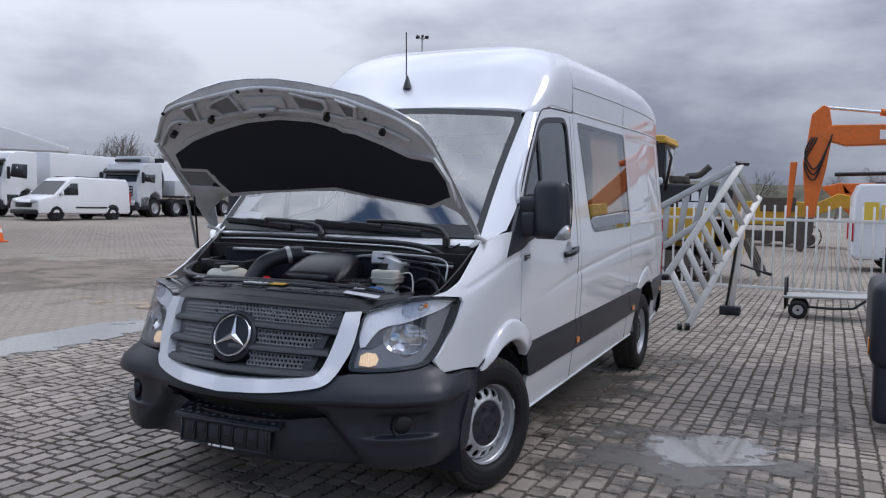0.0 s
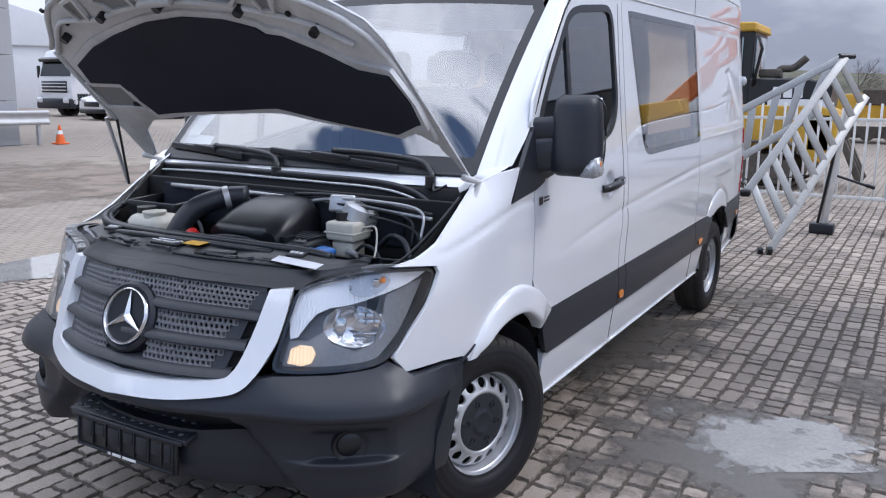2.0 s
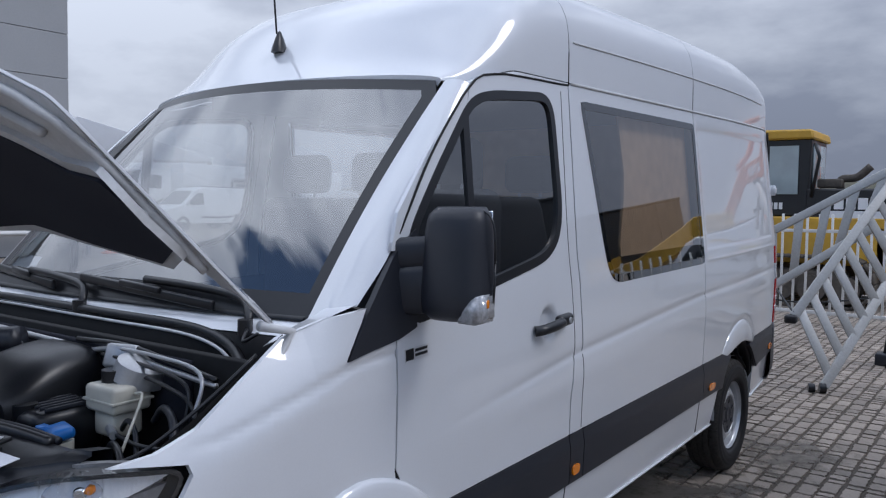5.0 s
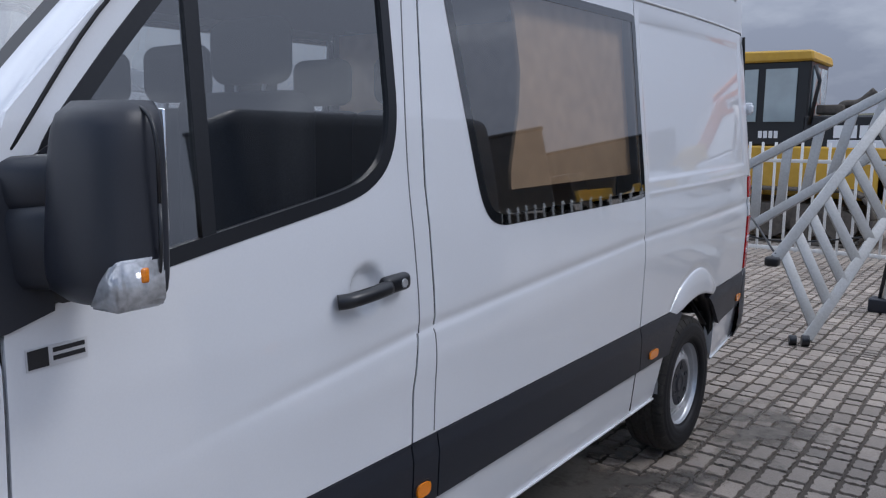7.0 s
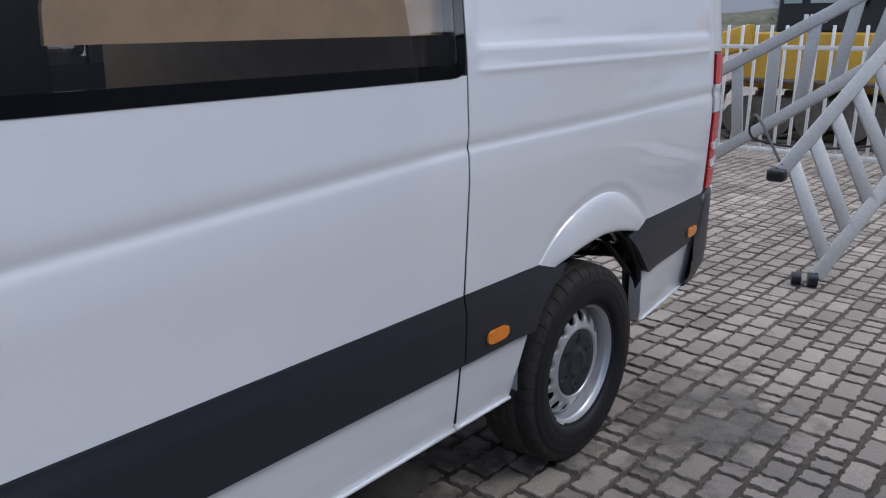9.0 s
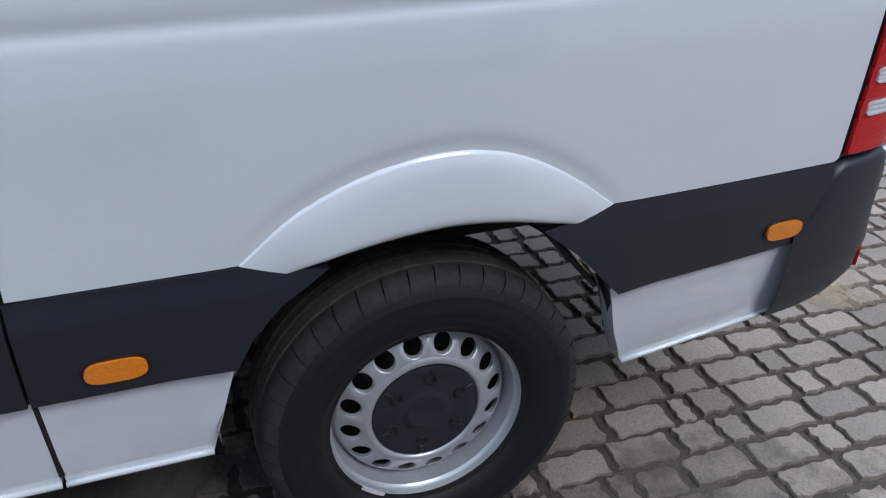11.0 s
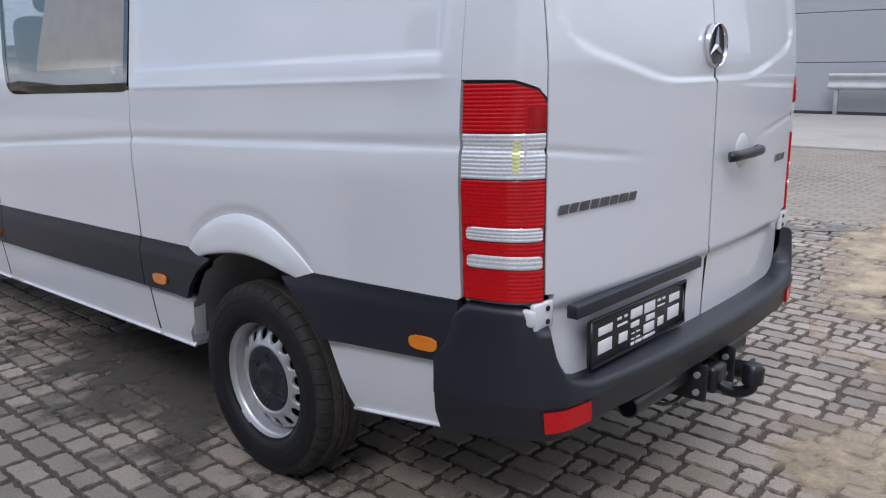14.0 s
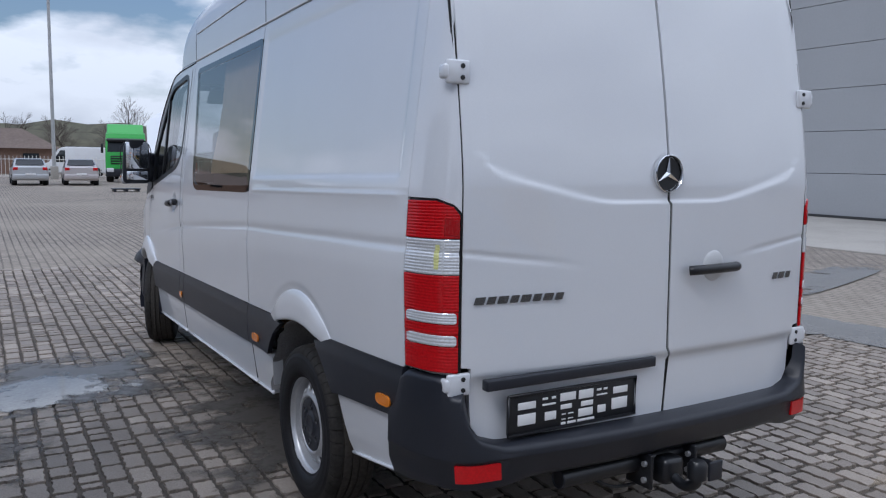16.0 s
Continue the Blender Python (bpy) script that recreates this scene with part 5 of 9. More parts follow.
for side in (1, -1):
    fix = (lambda p: p) if side > 0 else mirror
    lamp = part("headlamp", panel([fix(HL)], lambda s, z, d: front(s, z, d + 0.075), du=0.06, dv=0.05, thick=0.02), HL_GREY, van, "clear headlamp with chrome reflector, lit amber bulb")
    lower = [(0.62, 0.745), (0.80, 0.742), (0.95, 0.76), (1.05, 0.84), (1.19, 1.005), (1.10, 0.992), (1.02, 0.965), (0.985, 0.88), (0.95, 0.81), (0.87, 0.785), (0.79, 0.81), (0.758, 0.85), (0.70, 0.82), (0.64, 0.825)]
    part("lamp_mask", panel([fix(lower)], lambda s, z, d: front(s, z, d + 0.028), du=0.05, dv=0.04, thick=0.012), HL_GREY, lamp)
    rim_poly, _ = ring_polys(HL, 0.010)
    part("lamp_rim", panel([fix(q) for q in rim_poly], lambda s, z, d: front(s, z, d - 0.004), du=0.06, dv=0.06, thick=0.05), PLASTIC_SM, lamp)
    part("reflector", panel([fix(q) for q in REFL], lambda s, z, d: front(s, z, d + 0.016 + 0.0016 * math.sin(s * 560 + z * 180)), du=0.0035, dv=0.02, thick=0.02), SILVER, lamp, "ribbed silver reflector")
    part("indicator_bowl", panel([fix(DIAMOND)], lambda s, z, d: front(s, z, d + 0.013 + 0.0015 * math.sin((z - 0.6 * abs(s)) * 420)), du=0.012, dv=0.008, thick=0.004), LAMP_DIM, lamp, "grey faceted indicator reflector")
    c = Vector(front(side * 0.87, 0.866, 0.030))
    nrm = (Vector(front(side * 0.87, 0.866, -0.1)) - Vector(front(side * 0.87, 0.866, 0))).normalized()
    m = Matrix.Translation(c) @ (nrm + Vector((side * 0.1, -0.5, 0))).to_track_quat("X", "Z").to_matrix().to_4x4() @ Matrix.Diagonal((1, 1.42, 0.98, 1))
    bm = lathe([(0.004, 0.074), (-0.004, 0.068), (-0.022, 0.055), (-0.036, 0.03), (-0.040, 0.0)], 32, m=m)
    bowl = part("bowl", bm, LAMP_BOWL, lamp, "chrome reflector bowl")
    part("bulb_shield", lathe([(0.006, 0.0), (0.004, 0.016), (-0.04, 0.018)], 14, m=m @ Matrix.Translation((0, side * 0.012, 0))), CHROME, bowl)
    for dy, dz, w, h, turn in [(0.016 + 0.02 * a, 0.012 + 0.02 * b, 0.018, 0.017, 12 * a) for a in range(3) for b in range(2)] + [(0.03, -0.034, 0.07, 0.016, 8), (-0.035, 0.0, 0.03, 0.05, -25)]:
        part("facet", box((0.008, w, h), (0, 0, 0), 0.003, m=m @ pose(-0.016, side * dy, dz, 0, 14 if dz < 0 else -10, side * turn)), CHROME, bowl)
    part("position_lamp", panel([fix(POSN)], lambda s, z, d: front(s, z, d + 0.010 + 0.0032 * math.sin(s * 520)), du=0.0025, dv=0.02, thick=0.03), LAMP_GLOW, lamp, "lit warm position lamp")
    c = Vector(front(side * 1.0, 1.018, 0.010))
    part("bulb_glint", lathe([(0.008, 0.0), (0.006, 0.012), (0.0, 0.017)], 16, m=Matrix.Translation(Vector(front(side * 0.975, 1.008, 0.014))) @ nrm.to_track_quat("X", "Z").to_matrix().to_4x4()), CHROME, lamp)
    part("amber_bulb", lathe([(0.010, 0), (0.007, 0.009), (-0.006, 0.012), (-0.02, 0.009)], 14, m=Matrix.Translation(c) @ nrm.to_track_quat("X", "Z").to_matrix().to_4x4()), ORANGE_LENS, lamp)
    cover = part("cover_glass", panel([fix(HL)], lambda s, z, d: front(s, z, d - 0.006), du=0.05, dv=0.05, thick=0.035), GLASS_CLEAR, lamp)
    cover.visible_shadow = False

# ---- open bonnet ----


def bonnet(u, v, d):
    """u across, v from the hinge to the front edge; d below the skin."""
    n = 0.05 * (1 - (u / 0.92) ** 2) - 0.03 * ease(0.75, 1.0, v) - 0.05 * ease(0.80, 0.95, abs(u)) - d
    return (u, 0.925 - 0.738 * v + 0.675 * n, 1.335 + 0.675 * v + 0.738 * n)


B_HALF = [(0, 1.085), (0.15, 1.078), (0.32, 1.045), (0.46, 1.005), (0.59, 0.962), (0.70, 0.875), (0.80, 0.775), (0.842, 0.70), (0.856, 0.56), (0.875, 0.36), (0.89, 0.14), (0.895, 0.0), (0.860, 0.01), (0.80, 0.16), (0.70, 0.225), (0.45, 0.29), (0.15, 0.335), (0, 0.34)]
B_OUT = B_HALF + [(-u, v) for u, v in B_HALF[-2:0:-1]]
hood = part("bonnet", panel([B_OUT], bonnet, du=0.09, dv=0.07, thick=0.007), WHITE, van, "raised white bonnet with a black insulating pad beneath")
BAY_GREY = material("pale_grey_primer_paint", (0.60, 0.61, 0.62), 0.45, grain=0.05, scale=70, stain=0.35, stain_scale=7, stain_color=(0.30, 0.295, 0.28))
# darker grey of the same underside, with the recesses' shade in the colour
POCKET_SHADE = material("pocket_shade_grey", (0.20, 0.205, 0.21), 0.5, grain=0.08, scale=60, stain=0.2, stain_scale=6)
PADP = [(-0.555, 0.314), (-0.59, 0.42), (-0.60, 0.515), (-0.76, 0.535), (-0.745, 0.60), (-0.735, 0.64), (-0.56, 0.72), (-0.38, 0.772), (-0.15, 0.825), (0.06, 0.842), (0.24, 0.82), (0.36, 0.775), (0.385, 0.745), (0.45, 0.736), (0.58, 0.665), (0.69, 0.59), (0.815, 0.572), (0.85, 0.46), (0.83, 0.338), (0.69, 0.26), (0.50, 0.285), (0.33, 0.312), (0.15, 0.352), (-0.26, 0.335)]
POCKETS = ([(-0.29, 0.955), (-0.25, 0.985), (-0.13, 1.022), (-0.12, 0.918), (-0.245, 0.903), (-0.26, 0.935)], [(-0.455, 0.955), (-0.39, 0.972), (-0.425, 0.87), (-0.47, 0.868)], [(0.245, 1.01), (0.385, 0.965), (0.382, 0.928), (0.345, 0.90), (0.24, 0.925)], [(0.475, 0.962), (0.54, 0.93), (0.505, 0.862), (0.467, 0.866)],
           [(-0.79, 0.522), (-0.60, 0.508), (-0.598, 0.362), (-0.80, 0.388)])

def under(u, v, d):
    """The inner frame: it closes on the skin at the hem and stands off it within."""
    gap = min(off_line(u, v, a, b) for a, b in zip(B_OUT, B_OUT[1:] + B_OUT[:1]))
    return bonnet(u, v, 0.010 + 0.028 * ease(0.004, 0.055, gap) + d)


bm = panel([ring_polys(B_OUT, 0.004)[1]], under, du=0.03, dv=0.03, thick=-0.004)
part("bonnet_frame", bm, BAY_GREY, hood, "pressed grey inner frame of the bonnet")
part("insulation_pad", panel([PADP], lambda u, v, d: bonnet(u, v, 0.060 - d + 0.006 * math.sin(u * 9) * math.sin(v * 12)), du=0.05, dv=0.05, thick=0.02), PAD, hood, "black felt insulation pad")
rim, _ = ring_polys(PADP, -0.030)
part("pressed_rib", panel(rim, lambda u, v, d: bonnet(u, v, 0.052 - d), du=0.2, dv=0.2, thick=0.02), BAY_GREY, hood)
for line in ([(-0.80, 0.70), (-0.60, 0.86), (-0.42, 0.855), (-0.15, 0.90), (0.06, 0.915), (0.28, 0.89), (0.46, 0.84), (0.60, 0.79), (0.74, 0.70)], [(-0.835, 0.72), (-0.60, 0.93), (-0.30, 1.01), (0.03, 1.05), (0.32, 1.01), (0.58, 0.925), (0.80, 0.72), (0.845, 0.45), (0.85, 0.25)], [(-0.835, 0.70), (-0.845, 0.50), (-0.85, 0.30)]):
    part("pressed_rib", tube([under(p.x, p.y, 0.009) for p in smooth_path([(a, b, 0) for a, b in line], 6)], 0.011, 8), BAY_GREY, hood)
for poly in POCKETS:
    pr, inn = ring_polys(poly, -0.013)
    part("pressed_rib", panel(pr, lambda u, v, d: bonnet(u, v, 0.057 - d), du=0.3, dv=0.3, thick=0.016), BAY_GREY, hood)
    # flat plate on the frame, its dark colour standing in for a shaded recess
    part("pocket", panel([poly], lambda u, v, d: bonnet(u, v, 0.047 - d), du=0.3, dv=0.3, thick=0.003), POCKET_SHADE, hood, "plate coloured dark for a shaded recess in the bonnet frame")
part("strut_bracket", panel([[(-0.66, 0.362), (-0.60, 0.362), (-0.60, 0.40), (-0.645, 0.392)]], lambda u, v, d: bonnet(u, v, 0.050 - d), thick=0.003), BLACK, hood)
for u, v in ((-0.645, 0.785), (-0.33, 0.875), (0.363, 0.866), (0.624, 0.769), (0.008, 0.905)):
    a, b = Vector(bonnet(u, v, 0.04)), Vector(bonnet(u, v, 0.075))
    part("rubber_stop", rod(a, b, 0.017, 12), PLASTIC_SM, hood)
for u, v in ((-0.56, 0.855), (0.557, 0.842), (-0.60, 0.94), (-0.06, 1.045), (0.08, 1.045)):
    # black discs on the frame, coloured for the dark inside small holes
    part("drain_hole", rod(bonnet(u, v, 0.046), bonnet(u, v, 0.0535), 0.010, 10), BLACK, hood)
part("catch_recess", panel([[(-0.08, 0.935), (0.16, 0.93), (0.17, 1.0), (-0.05, 1.01)]], lambda u, v, d: bonnet(u, v, 0.052 - d), du=0.1, dv=0.1, thick=0.01), WHITE_IN, hood)
part("catch", box((0.16, 0.03, 0.03), bonnet(0.03, 0.935, 0.065), 0.008, m=pose(0, 0, 0, 42)), STEEL, hood)
for side in (1, -1):
    leg = tube([bonnet(side * 0.885, 0.05, 0.03), (side * 0.892, 0.95, 1.30), (side * 0.89, 0.90, 1.22), (side * 0.885, 0.80, 1.16)], 0.014, 8)
    part("hinge_arm", leg, WHITE_IN, hood)
part("prop_rod", rod((-0.884, 0.755, 1.20), bonnet(-0.86, 0.33, 0.05), 0.009, 10), STEEL, hood)
part("gas_strut", rod((-0.86, 0.74, 1.2), bonnet(-0.83, 0.30, 0.05), 0.006, 10), PLASTIC_SM, hood)

# ---- wheels ----


def wheel(x, y, side, steer=0.0):
    """Steel wheel with a ring of round holes, black hub cap and a tyre; the axle lies along x."""
    w = part("wheel", lathe([(-0.10, 0.20), (-0.10, 0.216), (0.070, 0.214), (0.082, 0.222), (0.0865, 0.2225), (0.088, 0.219), (0.086, 0.2135), (0.074, 0.2105), (0.067, 0.2085), (0.063, 0.204), (0.030, 0.200), (0.018, 0.196)], 64), STEEL, van, "silver steel wheel with round holes and black cap")
    prof = [(-0.095, 0.214), (-0.112, 0.25), (-0.113, 0.29), (-0.102, 0.335), (-0.085, 0.347)]
    part("tyre", lathe(prof + [(0.080, 0.343)] + [(0.094, 0.335), (0.102, 0.318), (0.1065, 0.306), (0.1075, 0.303), (0.1068, 0.300), (0.110, 0.285), (0.110, 0.262), (0.1085, 0.259), (0.109, 0.255), (0.104, 0.238), (0.0925, 0.224), (0.0905, 0.2235), (0.086, 0.212)], 80), RUBBER, w, "black rubber tyre, dusty tread")
    bm = bmesh.new()
    lathe([(-0.096, 0.340), (-0.088, 0.350), (-0.062, 0.354), (-0.060, 0.347), (-0.054, 0.347), (-0.052, 0.3548), (-0.022, 0.3562), (-0.020, 0.348), (-0.013, 0.348), (-0.011, 0.3565), (0.011, 0.3565), (0.013, 0.348), (0.020, 0.348), (0.022, 0.3562), (0.050, 0.3548), (0.052, 0.347), (0.057, 0.347), (0.060, 0.3465), (0.080, 0.343)], 96, bm=bm)
    part("tread", bm, TREAD, w)
    # shoulder blocks, parted by slanting slits
    bm = bmesh.new()
    n, shoulder = 84, [(0.056, 0.344), (0.057, 0.3535), (0.072, 0.3515), (0.086, 0.3465), (0.096, 0.3365), (0.1015, 0.324), (0.1015, 0.316)]
    for i in range(n):
        rows = []
        for e in (0.0, 0.5, 0.95 if i % 2 else 0.92):
            row = []
            for q, (sx, r) in enumerate(shoulder):
                a = 2 * math.pi * (i + e + 0.10 * q * (1 if i % 2 else 0.8)) / n
                row.append(bm.verts.new((sx, r * math.cos(a), r * math.sin(a))))
            rows.append(row)
        for a, b in zip(rows, rows[1:]):
            for q in range(len(shoulder) - 1):
                bm.faces.new((a[q], a[q + 1], b[q + 1], b[q]))
        for row in (rows[0], rows[-1]):
            low = [bm.verts.new((v.co.x - 0.002, v.co.y * 0.982, v.co.z * 0.982)) for v in row]
            for q in range(len(row) - 1):
                bm.faces.new((row[q], row[q + 1], low[q + 1], low[q]))
    bmesh.ops.recalc_face_normals(bm, faces=bm.faces)
    part("tread_block", sharpen(bm, 50), SHOULDER, w)
    # sloping disc with holes
    bm = bmesh.new()
    n = 16
    r0, r1 = 0.138, 0.188

    def at(ang, r, dep=0.0):
        return (lerp_table(r, [(0.138, 0.066), (0.150, 0.0625), (0.172, 0.050), (0.188, 0.036)]) - dep, r * math.cos(ang), r * math.sin(ang))

    for i in range(n):
        ac = 2 * math.pi * i / n
        da = math.pi / n
        ring_o, ring_m, ring_i, ring_d = [], [], [], []
        for k in range(16):
            q = 2 * math.pi * k / 16
            c, s = math.cos(q), math.sin(q)
            m = max(abs(c), abs(s))
            ring_o.append(bm.verts.new(at(ac + da * c / m, (r0 + r1) / 2 + (r1 - r0) / 2 * s / m)))
            ring_m.append(bm.verts.new(at(ac + 0.0228 / 0.163 * c, 0.163 + 0.0223 * s)))
            ring_i.append(bm.verts.new(at(ac + 0.0208 / 0.163 * c, 0.163 + 0.0205 * s, 0.0015)))
            ring_d.append(bm.verts.new(at(ac + 0.0203 / 0.163 * c, 0.163 + 0.020 * s, 0.012)))
        for k in range(16):
            j = (k + 1) % 16
            bm.faces.new((ring_o[k], ring_o[j], ring_m[j], ring_m[k]))
            bm.faces.new((ring_m[k], ring_m[j], ring_i[j], ring_i[k]))
            bm.faces.new((ring_i[k], ring_i[j], ring_d[j], ring_d[k]))
    bmesh.ops.remove_doubles(bm, verts=bm.verts, dist=1e-4)
    lathe([(0.014, 0.197), (0.026, 0.193), (0.036, 0.188)], 64, bm=bm)
    lathe([(0.066, 0.138), (0.0695, 0.133), (0.0705, 0.128), (0.069, 0.123), (0.064, 0.119), (0.05, 0.116)], 64, bm=bm)
    bmesh.ops.recalc_face_normals(bm, faces=bm.faces)
    part("wheel_disc", sharpen(bm, 50), STEEL, w)
    part("brake_drum", lathe([(0.0, 0.0), (0.0, 0.195), (-0.1, 0.2)], 32), BLACK, w)
    part("hub_cap", lathe([(0.060, 0.1185), (0.066, 0.117), (0.0675, 0.112), (0.066, 0.090), (0.064, 0.062), (0.066, 0.052), (0.070, 0.046), (0.071, 0.038), (0.069, 0.034), (0.0695, 0.0)], 40), PLASTIC, w, "black plastic hub cap")
    for k in range(6):
        spin = Matrix.Rotation(2 * math.pi * (k + 0.5) / 6, 4, "X")
        part("cap_slot", lathe([(0.0, 0.0), (0.001, 0.009), (0.0045, 0.0105), (0.0045, 0.013), (0.0, 0.0145)], 14, m=spin @ pose(0.0645, 0, 0.083)), PLASTIC_SM, w)
        part("cap_slot", box((0.006, 0.010, 0.022), (0, 0, 0), 0.003, m=spin @ pose(0.067, 0, 0.103, 0, -4, 0)), PLASTIC_SM, w)
    part("balance_weight", panel([[(-0.10, 0.2105), (0.10, 0.2105), (0.10, 0.2235), (-0.10, 0.2235)]], lambda u, r, d: (0.0885 - d, r * math.sin(u * 1.4), r * math.cos(u * 1.4)), du=0.03, dv=0.02, thick=0.004), CLEAR_LENS, w, "grey clip-on balance weight")
    m = van.matrix_basis.inverted() @ Matrix.Translation((x, y, 0.352)) @ Matrix.Rotation(radians(steer), 4, "Z")
    if side < 0:
        m = m @ Matrix.Rotation(math.pi, 4, "Z")
    w.matrix_basis = m @ Matrix.Rotation(random.uniform(0, 6), 4, "X")
    return w


for y, steer in ((1.004, -17.0), (4.678, 0.0)):
    for side in (1, -1):
        wheel(side * 0.850, y, side, steer)
        # felt liner above the wheel, closed towards the front only at the rear wheel
        bm = bmesh.new()
        rows = []
        lo, hi = (-0.05, 1.10) if y < 3 else (0.42, 1.02)
        for k in range(19):
            a = math.pi * (lo + (hi - lo) * k / 18)
            rad = (0.405 if y > 3 else 0.43) * (1 + 0.012 * math.sin(k * 2.7) + (0.05 * max(0, k - 13) / 5 if y > 3 else 0))
            rows.append([bm.verts.new((side * (xx + 0.006 * math.sin(k * 1.9)), y + rad * math.cos(a) * (1.0 if y > 3 else 1.04), 0.325 + rad * math.sin(a) * (0.965 if xx > 0.9 else 1.0))) for xx in (0.955, 0.93, 0.90, 0.76, 0.62, 0.45)])
        for a, b in zip(rows, rows[1:]):
            for p, q, r, s in zip(a, a[1:], b[1:], b):
                bm.faces.new((p, q, r, s))
        part("wheel_liner", bm, LINER if y > 3 else PAD, van, "grey felt wheel arch liner")
part("axle", rod((-0.7, 4.65, 0.24), (0.7, 4.65, 0.24), 0.05, 12), BLACK, van)
part("front_axle", rod((-0.7, 1.0, 0.30), (0.7, 1.0, 0.30), 0.05, 12), BLACK, van)
part("underbody", box((1.3, 3.1, 0.16), (0, 2.85, 0.40), 0.03), BLACK, van)
part("underbody", box((0.84, 1.3, 0.14), (0, 5.0, 0.42), 0.03), BLACK, van)
for side in (1, -1):
    part("skirt_bracket", beam((side * 0.55, 5.02, 0.50), (side * 0.90, 5.05, 0.545), 0.05, 0.012, 0.002), PLASTIC_SM, van)
    part("skirt_bracket", beam((side * 0.86, 4.93, 0.62), (side * 0.90, 5.06, 0.47), 0.03, 0.012, 0.002), PLASTIC_SM, van)
for side in (1, -1):
    part("inner_sill", box((0.04, 2.7, 0.22), (side * 0.90, 2.85, 0.42), 0.01), BLACK, van)
    part("inner_skirt", box((0.04, 0.40, 0.3), (side * 0.86, 5.33, 0.46), 0.01), BLACK, van)
    for y0, y1 in ((1.5, 4.2),):
        part("inner_lining", panel([[(1.5, 0.5), (4.2, 0.5), (4.2, 1.24), (1.5, 1.20)]], flank(side, -0.045), du=0.3, dv=0.3), TRIM_IN, van)
    part("inner_lining", panel([[(4.02, 0.9), (5.6, 0.9), (5.6, 2.08), (4.02, 2.08)]], flank(side, -0.04), du=0.3, dv=0.3), WHITE_IN, van)
part("load_floor", box((1.2, 4.3, 0.05), (0, 3.55, 0.52), 0.01), TRIM_IN, van)
rl = bmesh.new()
rws = [[rl.verts.new(roof_point(y, math.pi * k / 24) * 0.97 + Vector((0, y * 0.03, 0.02))) for k in range(25)] for y in span(1.9, 5.6, 8)]
for a, b in zip(rws, rws[1:]):
    for p, q, r, s in zip(a, a[1:], b[1:], b):
        rl.faces.new((p, q, r, s))
part("roof_lining", rl, TRIM_IN, van)

# ---- cowl, wipers, wing tops ----
# bulkhead_top is a near-black sheet for the shade below the seal
for name, mat, label, table in (("scuttle", WHITE, "white body strip below the windscreen", ((-0.062, 1.262), (-0.046, 1.276), (-0.030, 1.287), (0.012, 1.295))),
                                ("cowl_panel", PLASTIC_SM, "black plastic cowl below the wipers", ((-0.003, 1.296), (-0.003, 1.304), (0.012, 1.312), (0.035, 1.322))),
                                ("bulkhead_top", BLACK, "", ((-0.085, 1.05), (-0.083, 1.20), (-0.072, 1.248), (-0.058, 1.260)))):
    bm = bmesh.new()
    rows = []
    for x in span(-0.93, 0.785, 24):
        rows.append([bm.verts.new((x, base_line(x) + dy, z)) for dy, z in table])
    for a, b in zip(rows, rows[1:]):
        for p, q, r, t_ in zip(a, a[1:], b[1:], b):
            bm.faces.new((p, q, r, t_))
    part(name, sharpen(bm, 50), mat, van, label)
for side in (1, -1):
    bm = bmesh.new()
    pts = [(0.785, 1.10, 1.300), (0.83, 1.135, 1.338), (0.925, 1.17, 1.348), (0.925, 1.05, 1.326), (0.882, 0.93, 1.287), (0.84, 0.90, 1.262), (0.78, 0.99, 1.265)]
    if side < 0:
        pts = [(0.93, 1.02, 1.302), (0.955, 1.06, 1.325), (0.985, 1.17, 1.348), (0.985, 1.05, 1.326), (0.95, 0.94, 1.287), (0.90, 0.89, 1.250), (0.90, 0.95, 1.265)]
    bm.faces.new([bm.verts.new((side * x, y, z)) for x, y, z in pts])
    bmesh.ops.triangulate(bm, faces=bm.faces)
    part("wing_top", bm, WHITE, van)
    # inner wing sheet, near-black to hold the shade at the bay's side
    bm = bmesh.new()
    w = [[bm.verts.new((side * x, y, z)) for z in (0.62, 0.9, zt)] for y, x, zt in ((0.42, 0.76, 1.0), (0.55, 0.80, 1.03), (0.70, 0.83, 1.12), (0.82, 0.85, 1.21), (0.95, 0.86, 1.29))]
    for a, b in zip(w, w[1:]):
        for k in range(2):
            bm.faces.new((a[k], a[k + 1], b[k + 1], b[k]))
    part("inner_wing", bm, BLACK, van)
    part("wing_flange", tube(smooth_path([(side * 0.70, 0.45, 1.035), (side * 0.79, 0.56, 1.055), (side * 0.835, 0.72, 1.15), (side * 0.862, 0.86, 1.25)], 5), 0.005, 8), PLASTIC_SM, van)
# bay walls and floor are near-black, the bay's shade put into their colour
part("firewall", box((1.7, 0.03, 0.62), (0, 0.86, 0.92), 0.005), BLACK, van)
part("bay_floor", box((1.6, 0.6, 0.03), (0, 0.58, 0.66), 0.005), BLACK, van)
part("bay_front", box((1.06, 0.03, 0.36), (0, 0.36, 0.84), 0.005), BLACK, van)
SEAL_LINE = smooth_path([(-0.97, 0.90, 1.19), (-0.945, 0.945, 1.235), (-0.89, 0.957, 1.264), (-0.80, 0.952, 1.272), (-0.5, 0.942, 1.278), (-0.2, 0.944, 1.276), (0.1, 0.959, 1.271), (0.4, 0.985, 1.262), (0.56, 0.99, 1.238), (0.66, 0.97, 1.20), (0.72, 0.93, 1.17)], 5)
